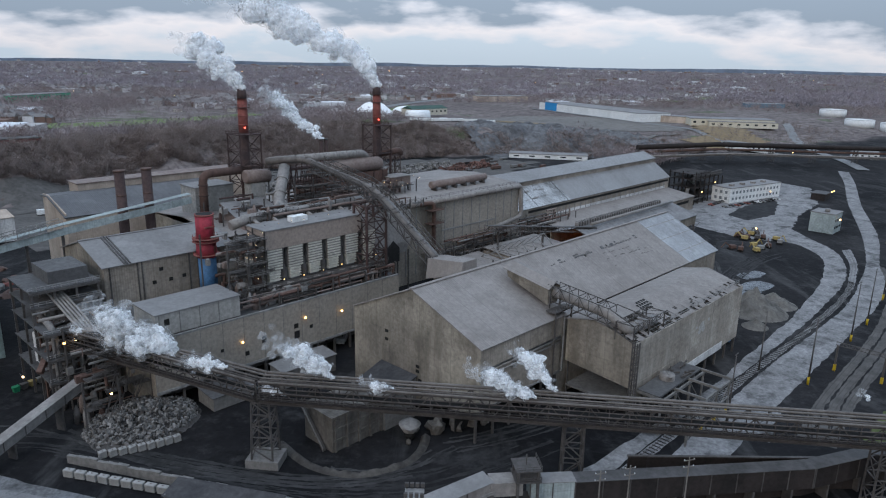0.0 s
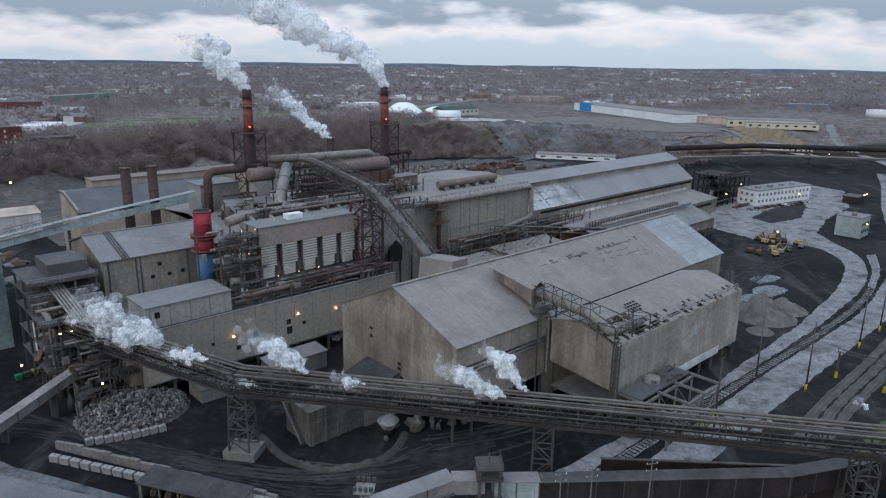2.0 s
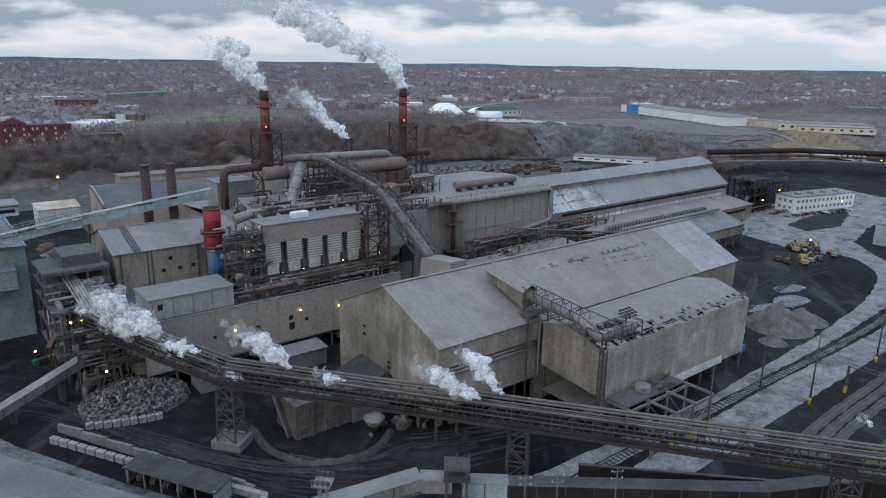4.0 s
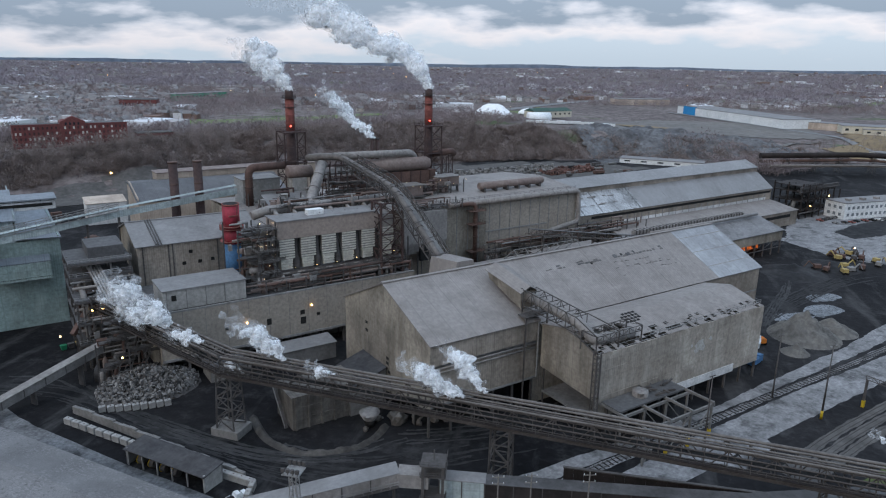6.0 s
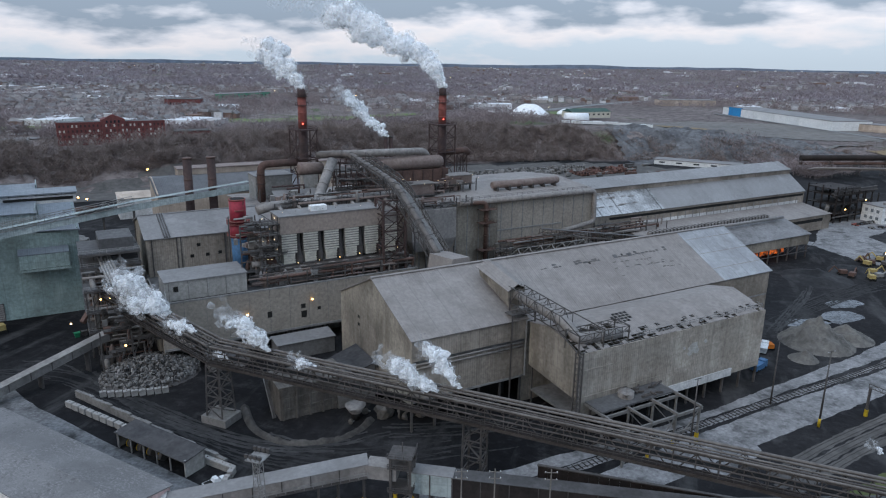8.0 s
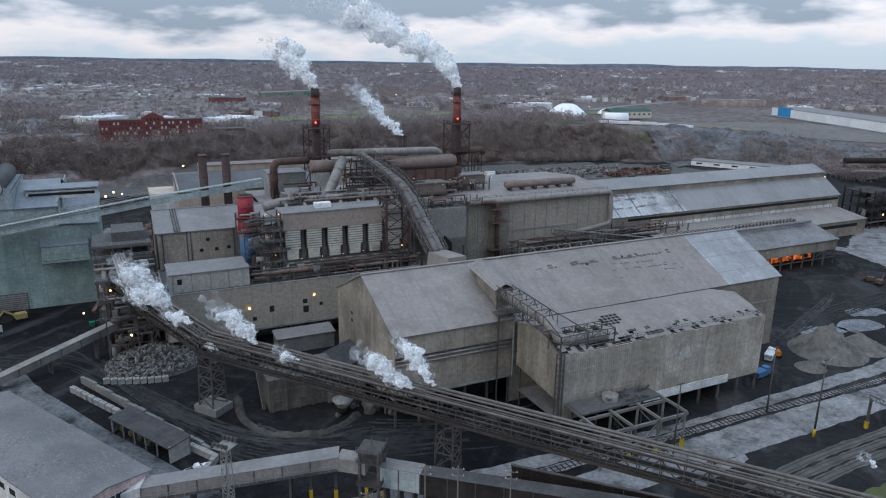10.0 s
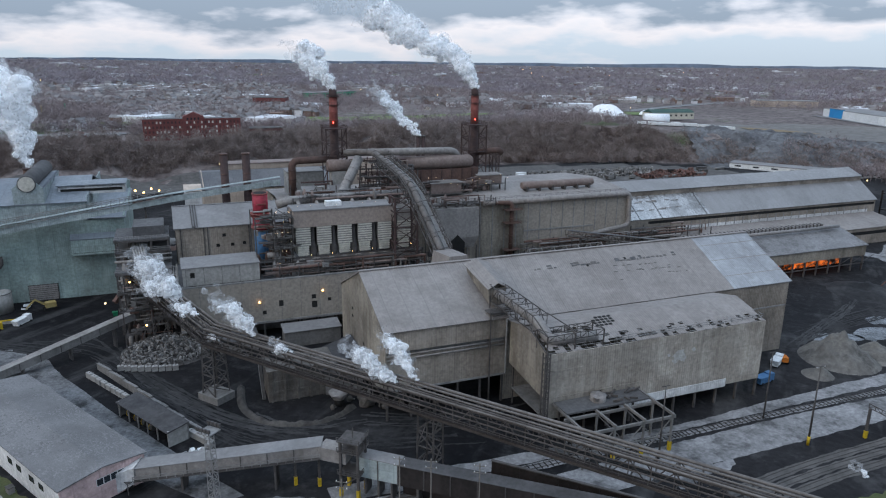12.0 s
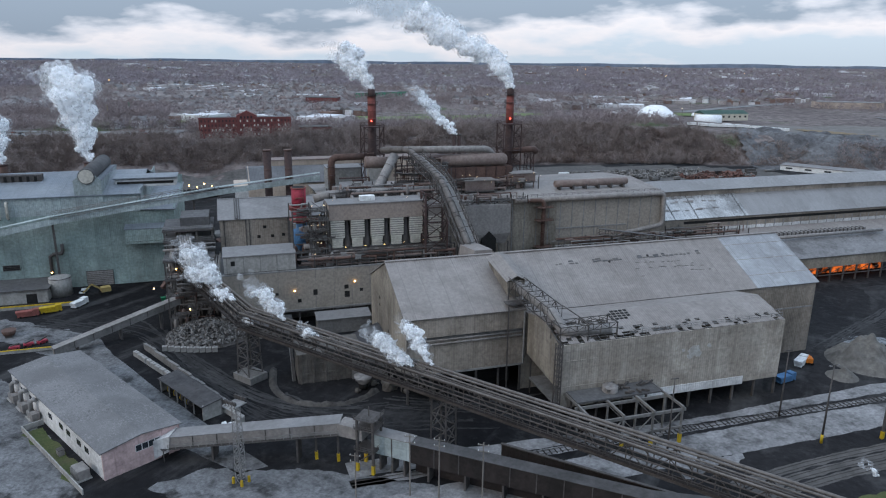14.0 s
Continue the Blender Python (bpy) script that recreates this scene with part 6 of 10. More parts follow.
def build_process_frame():
    th = thing("process_building", at(-110, 118), "open rusty multi-storey process structure with pipes and lamps", "process plant")
    for i, x in enumerate((0, 6, 12, 18)):
        for j, y in enumerate((0, 9, 18, 28)):
            part("column", box(B(), x - 0.3, x + 0.3, y - 0.3, y + 0.3, 0, 34 if y > 5 else 24), "steel", th)
    for z, y0 in ((9, 0), (16, 0), (23.5, 0), (29, 9), (33.5, 9)):
        part("floor", box(B(), -0.6, 18.6, y0 - 0.5, 28.5, z, z + 0.35), "roof_dark", th)
        part("railing", railing(B(), [(-0.6, y0 - 0.5, z + 0.3), (18.6, y0 - 0.5, z + 0.3)], 1.2, 2, 0.12), "steel_pale", th)
        part("edge_beam", box(B(), -0.6, 18.6, y0 - 0.8, y0 - 0.5, z - 0.6, z), "steel", th)
    part("core", box(B(), 4, 17, 12, 27, 0, 28.8), "concrete_dark", th)
    part("wall_panel", box(B(), 4.5, 17.5, 7.4, 7.8, 9.4, 23.4), "concrete", th)
    part("upper_house", box(B(), 6, 17, 13, 27, 33.8, 37.5), "roof_dark", th)
    for x, r in ((2.5, 0.9), (8.8, 0.6), (15, 0.8)):
        part("riser_pipe", ring_pipe(B(), [(x, 1.5, 0), (x, 1.5, 22), (x, 4, 24.5), (x, 12, 25.5)], r, 10), "pipe_grey", th)
    for z in (12.5, 19.8, 27):
        part("run_pipe", ring_pipe(B(), [(-0.5, 3.5, z), (19, 3.5, z)], 0.45, 10), "pipe_grey", th)
        part("run_pipe", ring_pipe(B(), [(-0.5, 8.2, z + 0.6), (19, 8.2, z + 0.6)], 0.3, 8), "steel_pale", th)
    for k, (x, z) in enumerate(((0, 9), (6, 16), (12, 9), (6, 9), (0, 16))):
        part("brace", beam(B(), (x, 0, z), (x + 6, 0, z + 7), 0.25), "steel", th)
    # bundle of pipes from the structure down to the pipe bridge
    pk = thing("pipe_rack", at(-104, 112), "bundle of grey pipes bending down to the pipe bridge", "pipe")
    for k in range(5):
        o = 0.9 * k
        part("pipe", ring_pipe(B(), [(-1 + o, 26, 33.2), (-1 + o, 20, 32.4), (1 + o, 6, 26 + 0.1 * k), (1.5 + o, 1 + 0.5 * k, 24.4), (10 + o, -6 + 0.4 * k, 24.2)], 0.35, 10), "pipe_grey", pk)
    for y, z in ((22, 32.0), (13, 28.6), (5, 25)):
        part("trestle", beam(beam(B(), (-2, y, 0), (-2, y, z), 0.4), (6, y, 0), (6, y, z), 0.4), "steel", pk)
        part("cross_arm", box(B(), -2.4, 6.4, y - 0.25, y + 0.25, z - 0.6, z - 0.1), "steel", pk)
    for k in range(3):
        part("low_pipe", ring_pipe(B(), [(4 + 0.8 * k, 24, 22.5), (12 + k, 12, 22.7), (12 + k, -12, 22.7)], 0.28, 8), "pipe_grey", pk)


# ---- the pipe bridge ----


def build_pipe_bridge():
    legs = ((Vector((-113, 183, 18.0)), Vector((-46, 152.3, 17.6))), (Vector((-46, 152.3, 17.6)), Vector((262, 127, 14.4))))
    for n, (p, q) in enumerate(legs):
        d = q - p
        L = d.length
        m = Matrix.Translation((p.x, p.y, 0)) @ Matrix.Rotation(math.atan2(d.y, d.x), 4, "Z")
        th = thing("pipe_bridge", m, "long steel truss bridge carrying a conveyor and parallel pipes", "pipe bridge", "pipe bridges")
        z0, z1 = p.z, q.z
        zz = lambda x: z0 + (z1 - z0) * x / L
        bays = int(L / 4.6)
        for s in (-2.4, 2.4):
            part("side_truss", truss(B(), (0, s, z0), (L, s, z1), 5.2, bays, 0.3), "steel_bridge", th)
        # deck coloured near-black to imitate the shade inside the open truss
        for a, b in ((-2.2, -1.5), (1.5, 2.2)):
            part("deck", slab(B(), (0, a, z0 + 1.2), (L, a, z1 + 1.2), (L, b, z1 + 1.2), (0, b, z0 + 1.2), 0.15), "brown_dark", th)
        part("belt", slab(B(), (0, -0.8, z0 + 2.2), (L, -0.8, z1 + 2.2), (L, 0.8, z1 + 2.2), (0, 0.8, z0 + 2.2), 0.2), "black", th)
        for k in range(bays + 1):
            x = L * k / bays
            part("floor_beam", box(B(), x - 0.12, x + 0.12, -2.6, 2.6, zz(x) - 0.15, zz(x) + 0.15), "steel_bridge", th)
            part("top_tie", box(B(), x - 0.12, x + 0.12, -2.9, 2.9, zz(x) + 5.2, zz(x) + 5.45), "steel_bridge", th)
        for s, r, up, mat in ((-2.7, 0.27, 5.8, "pipe_dark"), (-1.75, 0.24, 5.8, "steel_bridge"), (1.1, 0.28, 5.85, "pipe_dark"), (2.3, 0.38, 6.0, "pipe_dark"), (-0.4, 0.22, 5.7, "pipe_dark"), (-3.0, 0.2, 3.2, "steel_bridge"), (-2.9, 0.25, 0.7, "steel_bridge"), (-2.85, 0.16, 4.3, "steel_bridge"), (1.9, 0.3, 3.6, "brown_dark")):
            part("pipe", ring_pipe(B(), [(0, s, z0 + up), (L, s, z1 + up)], r, 10), mat, th)
        # walkway darkened likewise, as shade seen through the bridge
        part("walkway", slab(B(), (0, -3.9, z0 + 1.6), (L, -3.9, z1 + 1.6), (L, -2.7, z1 + 1.6), (0, -2.7, z0 + 1.6), 0.12), "brown_dark", th)
        part("walkway_railing", railing(B(), [(0, -3.9, z0 + 1.6), (L, -3.9, z1 + 1.6)], 1.1, 3, 0.1), "steel_bridge", th)
        if n == 1:
            for x in (75.5, 146, 205, 262):
                part("support_tower", lattice(B(), (x, 0, 0), (x, 0, zz(x)), (2.4, 2.2), 4, 0.4), "steel", th)
    tw = thing("lattice_tower", Matrix.Translation((-46, 152.2, 0)) @ Matrix.Rotation(-0.1, 4, "Z"), "grey lattice tower on a concrete plinth under the bridge", "steel tower")
    part("plinth", box(B(), -4.2, 4.2, -3.4, 3.4, 0, 2.2), "concrete_dark", tw)
    part("mast", lattice(B(), (0, 0, 2.2), (0, 0, 17.5), (2.7, 2.2), 5, 0.42), "steel", tw)
    ht = thing("transfer_tower", Matrix.Translation((-114, 184, 0)) @ Matrix.Rotation(radians(-24), 4, "Z"), "rusty transfer tower at the end of the pipe bridge", "transfer tower")
    for x in (-3.5, 3.5):
        for y in (-3, 3):
            part("post", box(B(), x - 0.3, x + 0.3, y - 0.3, y + 0.3, 0, 24.6), "rust", ht)
    for z in (8, 14, 19.5, 24.4):
        part("floor", box(B(), -4.2, 4.2, -3.6, 3.6, z, z + 0.3), "steel", ht)
        part("rail", railing(B(), [(-4.2, -3.6, z + 0.3), (4.2, -3.6, z + 0.3), (4.2, 3.6, z + 0.3)], 1.1, 1.5, 0.1), "rust", ht)
    part("clad_panel", box(B(), -5.4, -3.9, -4.0, -1.5, 12, 21), "offwhite", ht, "pale upright cladding panel")
    for k in range(3):
        part("brace", beam(B(), (-3.5, -3, 2 + 6 * k), (3.5, -3, 8 + 6 * k), 0.25), "rust", ht)
    part("chute", beam(B(), (0, -2, 18), (3, -9, 12), 1.6, 1.4), "rust", ht)


M["pipe_dark"] = surface("dark_dusty_pipe", (0.11, 0.098, 0.09), (0.15, 0.135, 0.125), (0.055, 0.045, 0.04), big=0.15, amount=0.5, rough=0.7)
M["steel_bridge"] = surface("dusty_bridge_steel", (0.055, 0.048, 0.045), (0.085, 0.075, 0.07), (0.035, 0.028, 0.025), big=0.2, amount=0.45, rough=0.7)


def gallery(name, p, q, w, h, mat, roof, label, posts=3):
    """An enclosed conveyor from p to q (floor points)."""
    p, q = Vector(p), Vector(q)
    d = q - p
    L = math.hypot(d.x, d.y)
    m = Matrix.Translation((p.x, p.y, 0)) @ Matrix.Rotation(math.atan2(d.y, d.x), 4, "Z")
    th = thing(name, m, label, "conveyor")
    a, b = p.z, q.z
    part("casing", hexa(B(), [(0, -w / 2, a), (L, -w / 2, b), (L, w / 2, b), (0, w / 2, a), (0, -w / 2, a + h), (L, -w / 2, b + h), (L, w / 2, b + h), (0, w / 2, a + h)]), mat, th)
    part("roof", slab(B(), (-0.2, -w / 2 - 0.2, a + h + 0.15), (L + 0.2, -w / 2 - 0.2, b + h + 0.15), (L + 0.2, w / 2 + 0.2, b + h + 0.15), (-0.2, w / 2 + 0.2, a + h + 0.15), 0.14), roof, th)
    n = max(2, int(L / 6))
    for k in range(n + 1):
        x = L * k / n
        z = a + (b - a) * k / n
        part("frame_rib", box(B(), x - 0.12, x + 0.12, -w / 2 - 0.12, -w / 2, z, z + h), "steel", th)
    for k in range(posts):
        x = L * (k + 0.5) / posts
        z = a + (b - a) * (k + 0.5) / posts
        if z > 1.0:
            part("post", box(B(), x - 0.25, x + 0.25, -w / 2 + 0.2, w / 2 - 0.2, 0, z), "steel", th)
    return th


def build_near_galleries():
    gallery("conveyor_gallery", (-116.0, 129.8, 0.4), (-103.0, 172.5, 8.6), 3.0, 2.6, "concrete_dark", "pipe_grey", "narrow sloping conveyor gallery with a pale flat top", 3)
    g = gallery("conveyor_gallery", (-30.5, 109.5, 3.2), (8.2, 130.2, 8.6), 4.4, 3.2, "pipe_grey", "roof_grey", "dusty grey enclosed conveyor gallery with a side walkway", 2)
    part("walkway", railing(B(), [(0, -3.0, 3.6), (43.8, -3.0, 9.0)], 1.2, 2, 0.12), "steel_pale", g)
    part("walk_deck", slab(B(), (0, -3.1, 3.5), (43.8, -3.1, 8.9), (43.8, -2.2, 8.9), (0, -2.2, 3.5), 0.15), "steel", g)
    hd = thing("gallery_hood", Matrix.Translation((-30.5, 109.5, 0)) @ Matrix.Rotation(radians(28), 4, "Z"), "pale sheet hood at the gallery's lower end", "hood")
    part("hood", hexa(B(), [(-4.5, -2.5, 0), (0, -2.5, 2.6), (0, 2.5, 2.6), (-4.5, 2.5, 0), (-4.0, -2.5, 5.4), (0.4, -2.5, 6.9), (0.4, 2.5, 6.9), (-4.0, 2.5, 5.4)]), "offwhite", hd)
    jt = thing("junction_tower", Matrix.Translation((16.5, 131.0, 0)) @ Matrix.Rotation(radians(8), 4, "Z"), "open steel transfer tower where galleries meet, yellow feet", "transfer tower")
    for x in (-2.2, 2.2):
        for y in (-2.2, 2.2):
            part("post", box(B(), x - 0.28, x + 0.28, y - 0.28, y + 0.28, 2.4, 14.6), "steel", jt)
            part("yellow_foot", box(B(), x - 0.38, x + 0.38, y - 0.38, y + 0.38, 0, 2.4), "yellow", jt)
    for z in (6, 11.8, 14.4):
        part("floor", box(B(), -2.8, 2.8, -2.8, 2.8, z, z + 0.25), "steel", jt)
        part("rail", railing(B(), [(-2.8, -2.8, z + 0.2), (2.8, -2.8, z + 0.2), (2.8, 2.8, z + 0.2)], 1.1, 1.4, 0.1), "steel", jt)
    part("brace", beam(B(), (-2.2, -2.2, 2.4), (2.2, -2.2, 6), 0.2), "steel", jt)
    part("lamp_post", box(B(), -0.1, 0.1, -0.1, 0.1, 14.6, 17.2), "steel", jt)
    part("link", box(B(), -8, -1, -2, 2, 8.4, 11.7), "pipe_grey", jt)
    # brown flumes to the east: low walls roofed with pale sheet
    for k, (p, q, lab) in enumerate((((17.5, 133, 4.6), (27.5, 134.2, 4.6), "faded pale blue section of the conveyor gallery"), ((27.5, 134.2, 4.4), (84, 142.2, 4.2), "long brown-walled conveyor gallery with a sooty roof"), ((84, 142.2, 4.2), (140, 163, 4.0), "long brown-walled conveyor gallery with a sooty roof"))):
        gg = gallery("conveyor_gallery", p, q, 3.6, 5.2, "teal_pale" if k == 0 else "brown_dark", "roof_grey" if k == 0 else "roof_soot", lab, 3 if k == 0 else 6)
        if k:
            part("lower_wall", box(B(), 0, (Vector(q) - Vector(p)).length, 1.5, 1.8, 0, 4.4), "brown_dark", gg)
    for p, q in (((44, 150.5), (120, 152.5)), ((57, 145.0), (104, 147.5))):
        d = Vector(q) - Vector(p)
        w = thing("retaining_wall", Matrix.Translation((*p, 0)) @ Matrix.Rotation(math.atan2(d.y, d.x), 4, "Z"), "dark brown sheet-pile wall", "wall", "sheet-pile walls")
        for i in range(int(d.length / 2.4)):
            part("panel", box(B(), 2.4 * i, 2.4 * i + 2.36, -0.15 + 0.12 * (i % 2), 0.25, 0, 5.2), "brown_dark", w)
        part("coping", box(B(), -0.2, d.length, -0.35, 0.45, 5.2, 5.5), "steel", w)


M["brown_dark"] = surface("dark_brown_steel_sheet", (0.020, 0.016, 0.015), (0.034, 0.027, 0.025), (0.012, 0.011, 0.010), big=0.15, amount=0.5, streak=True)


def build_truck_shed():
    m = Matrix.Translation((-63.2, 131.4, 0)) @ Matrix.Rotation(radians(-12.8), 4, "Z")
    th = thing("open_shed", m, "low open-fronted equipment shed with a dark roof", "shed")
    part("roof", slab(B(), (-0.4, -0.5, 4.5), (26.6, -0.5, 4.5), (26.6, 6.2, 5.2), (-0.4, 6.2, 5.2), 0.25), "roof_black", th)
    part("back_wall", box(B(), 0, 26.2, 5.6, 6.0, 0, 4.9), "concrete_dark", th)
    part("right_wall", box(B(), 25.8, 26.2, 0, 5.6, 0, 4.6), "concrete", th)
    part("left_wall", box(B(), 0, 0.3, 0, 5.6, 0, 4.6), "concrete_dark", th)
    for k in range(5):
        part("post", box(B(), 0.4 + 5 * k, 0.7 + 5 * k, 0, 0.3, 0, 4.4), "steel_pale", th)
    for k in range(4):
        s = thing("spool", m @ pose(3 + 4 * k, 2.2, 0), "yellow-rimmed equipment drum in the open shed", "drum", "equipment drums")
        part("drum", ring_pipe(B(), [(-0.7, 0, 1.1), (0.7, 0, 1.1)], 1.1, 14), "steel", s)
        part("rim", ring_pipe(B(), [(-0.8, -0.05, 1.1), (-0.7, -0.05, 1.1)], 1.2, 14), "yellow", s)
    # concrete blocks in rows
    proto = None
    rng = random.Random(2)
    for (p, q, n) in (((-91.5, 144.2), (-66.5, 138.5), 9), ((-36.4, 132.6), (-29, 131.2), 4), ((-27.8, 130.0), (-27.0, 126.6), 2)):
        d = Vector(q) - Vector(p)
        for i in range(n):
            c = Vector(p) + d * (i / max(1, n - 1))
            mm = Matrix.Translation((c.x, c.y, 0)) @ Matrix.Rotation(math.atan2(d.y, d.x) + rng.uniform(-0.06, 0.06), 4, "Z")
            if proto is None:
                proto = thing("concrete_block", mm, "pale weathered concrete barrier block on the yard", "concrete block", "concrete blocks")
                bm = box(B(), -1.35, 1.35, -0.7, 0.7, 0, 1.9)
                bmesh.ops.bevel(bm, geom=bm.edges[:], offset=0.12, segments=1, affect="EDGES")
                part("block", bm, "concrete_pale", proto)
                part("lifting_eye", box(B(), -0.15, 0.15, -0.05, 0.05, 1.9, 2.05), "rust", proto)
            else:
                copy_thing(proto, mm)
    rw = thing("retaining_wall", Matrix.Translation((-95, 149.6, 0)) @ Matrix.Rotation(radians(-15.2), 4, "Z"), "sooty stepped concrete retaining wall along the road", "wall")
    for i in range(22):
        part("wall_block", box(B(), 3 * i, 3 * i + 2.94, 0, 0.9, 0, 2.2 + 0.2 * ((i * 7) % 3)), "concrete_dark", rw)
    pk = thing("pickup_truck", Matrix.Translation((-29.5, 125.5, 0)) @ Matrix.Rotation(radians(60), 4, "Z"), "parked dusty white pickup truck", "truck")
    build_vehicle(pk, 5.4, 2.0, "white_metal")


M["concrete_pale"] = surface("pale_concrete_block", (0.25, 0.242, 0.23), (0.31, 0.30, 0.285), (0.12, 0.115, 0.108), big=0.3, amount=0.5, streak=True)


def build_vehicle(th, L, W, mat, kind="pickup"):
    part("lower_body", box(B(), -L / 2, L / 2, -W / 2, W / 2, 0.45, 1.05), mat, th)
    if kind == "pickup":
        part("cab", hexa(B(), [(-0.5, -W / 2, 1.05), (L / 2 - 1.2, -W / 2, 1.05), (L / 2 - 1.2, W / 2, 1.05), (-0.5, W / 2, 1.05), (-0.2, -W / 2 + 0.2, 1.8), (L / 2 - 1.9, -W / 2 + 0.2, 1.8), (L / 2 - 1.9, W / 2 - 0.2, 1.8), (-0.2, W / 2 - 0.2, 1.8)]), mat, th)
        part("bed", box(B(), -L / 2 + 0.15, -0.6, -W / 2 + 0.15, W / 2 - 0.15, 1.05, 1.08), "black", th)
        part("windscreen", hexa(B(), [(L / 2 - 1.22, -W / 2 + 0.2, 1.08), (L / 2 - 1.17, -W / 2 + 0.2, 1.08), (L / 2 - 1.17, W / 2 - 0.2, 1.08), (L / 2 - 1.22, W / 2 - 0.2, 1.08), (L / 2 - 1.9, -W / 2 + 0.3, 1.75), (L / 2 - 1.85, -W / 2 + 0.3, 1.75), (L / 2 - 1.85, W / 2 - 0.3, 1.75), (L / 2 - 1.9, W / 2 - 0.3, 1.75)]), "glass_dark", th)
    elif kind == "car":
        part("cabin", hexa(B(), [(-L / 2 + 0.6, -W / 2 + 0.05, 1.05), (L / 2 - 1.2, -W / 2 + 0.05, 1.05), (L / 2 - 1.2, W / 2 - 0.05, 1.05), (-L / 2 + 0.6, W / 2 - 0.05, 1.05), (-L / 2 + 1.1, -W / 2 + 0.25, 1.5), (L / 2 - 1.9, -W / 2 + 0.25, 1.5), (L / 2 - 1.9, W / 2 - 0.25, 1.5), (-L / 2 + 1.1, W / 2 - 0.25, 1.5)]), "glass_dark", th)
        part("roof", box(B(), -L / 2 + 1.1, L / 2 - 1.9, -W / 2 + 0.25, W / 2 - 0.25, 1.5, 1.56), mat, th)
    else:
        part("cab", box(B(), L / 2 - 2.2, L / 2, -W / 2, W / 2, 1.05, 3.0), mat, th)
        part("dump_body", hexa(B(), [(-L / 2, -W / 2, 1.1), (L / 2 - 2.4, -W / 2, 1.1), (L / 2 - 2.4, W / 2, 1.1), (-L / 2, W / 2, 1.1), (-L / 2 - 0.5, -W / 2 - 0.2, 2.6), (L / 2 - 2.2, -W / 2 - 0.2, 2.6), (L / 2 - 2.2, W / 2 + 0.2, 2.6), (-L / 2 - 0.5, W / 2 + 0.2, 2.6)]), mat, th)
        part("window", box(B(), L / 2 - 0.1, L / 2 + 0.03, -W / 2 + 0.2, W / 2 - 0.2, 1.9, 2.7), "glass_dark", th)
    for x in (-L / 2 + 1.0, L / 2 - 1.0):
        for y in (-W / 2, W / 2):
            part("wheel", ring_pipe(B(), [(x, y - 0.14, 0.42), (x, y + 0.14, 0.42)], 0.42, 12), "black", th)


def build_pink_warehouse():
    m = Matrix.Translation((-100, 107.4, 0)) @ Matrix.Rotation(radians(-12.4), 4, "Z")
    th = thing("warehouse", m, "long warehouse with a pale grey roof and faded pink end wall", "warehouse")
    L, W = 66, 19.8
    part("front_wall", box(B(), 0, L - 0.4, 0, 0.4, 0, 7.6), "offwhite", th)
    part("back_wall", box(B(), 0, L - 0.4, W - 0.4, W, 0, 7.6), "offwhite", th)
    part("end_wall", ngon_slab(B(), [(L - 0.4, 0, 0), (L - 0.4, W, 0), (L - 0.4, W, 7.7), (L - 0.4, W / 2, 8.9), (L - 0.4, 0, 7.7)], (0.4, 0, 0)), "pink", th, "faded pink corrugated end wall")
    part("left_wall", ngon_slab(B(), [(0, 0.4, 0), (0, W - 0.4, 0), (0, W - 0.4, 7.7), (0, W / 2, 8.9), (0, 0.4, 7.7)], (0.4, 0, 0)), "offwhite", th)
    part("front_roof", slab(B(), (-0.6, -0.6, 7.75), (L + 0.5, -0.6, 7.75), (L + 0.5, W / 2, 9.0), (-0.6, W / 2, 9.0), 0.25), "roof_caked", th)
    part("back_roof", slab(B(), (-0.6, W / 2, 9.0), (L + 0.5, W / 2, 9.0), (L + 0.5, W + 0.6, 7.75), (-0.6, W + 0.6, 7.75), 0.25), "roof_caked", th)
    for k in range(4):
        part("end_window", box(B(), L - 0.02, L + 0.06, 8.2 + 1.65 * k, 9.6 + 1.65 * k, 4.4, 6.0), "glass_dark", th)
        part("window_frame", box(B(), L, L + 0.03, 8.05 + 1.65 * k, 9.75 + 1.65 * k, 4.25, 6.15), "offwhite", th)
    for k, x in enumerate((8, 15, 30, 38, 43, 50, 55)):
        part("side_window", box(B(), x, x + 2.6, -0.05, 0.1, 3.6, 5.2), "glass_dark", th)
    for k, x in enumerate((4, 12, 20)):
        d = thing("wall_duct", m @ pose(x, -1.4, 0), "silver ventilation duct and blower against the wall", "duct", "silver ducts")
        part("blower", ring_pipe(B(), [(0, -1.0, 1.6), (0, 0.6, 1.6)], 1.2, 14), "steel_pale", d)
        part("riser", ring_pipe(B(), [(0.8, -0.2, 2.2), (0.8, -0.2, 5.2), (1.6, 0.5, 6.2), (3.2, 0.7, 6.4)], 0.6, 10), "steel_pale", d)
        part("base", box(B(), -1.6, 2.4, -1.4, 1.0, 0, 0.5), "concrete", d)
        part("box_unit", box(B(), 2.0, 4.4, -1.2, 0.8, 0.5, 3.0), "pipe_grey", d)
    fence = thing("low_wall", m @ pose(26, -6, 0), "low concrete wall round the grass plot", "wall")
    part("front", box(B(), 0, 42, 0, 0.3, 0, 1.6), "concrete", fence)
    part("side", box(B(), 0, 0.3, 0.3, 5.6, 0, 1.6), "concrete", fence)
    u = thing("transformer", m @ pose(60, -3.2, 0), "grey louvred transformer cabinet beside the warehouse", "transformer")
    part("cabinet", box(B(), -2.2, 2.2, -1.4, 1.4, 0.3, 2.8), "pipe_grey", u)
    for k in range(6):
        part("fin", box(B(), -2.0 + 0.7 * k, -1.7 + 0.7 * k, -1.7, -1.4, 0.5, 2.6), "steel_pale", u)
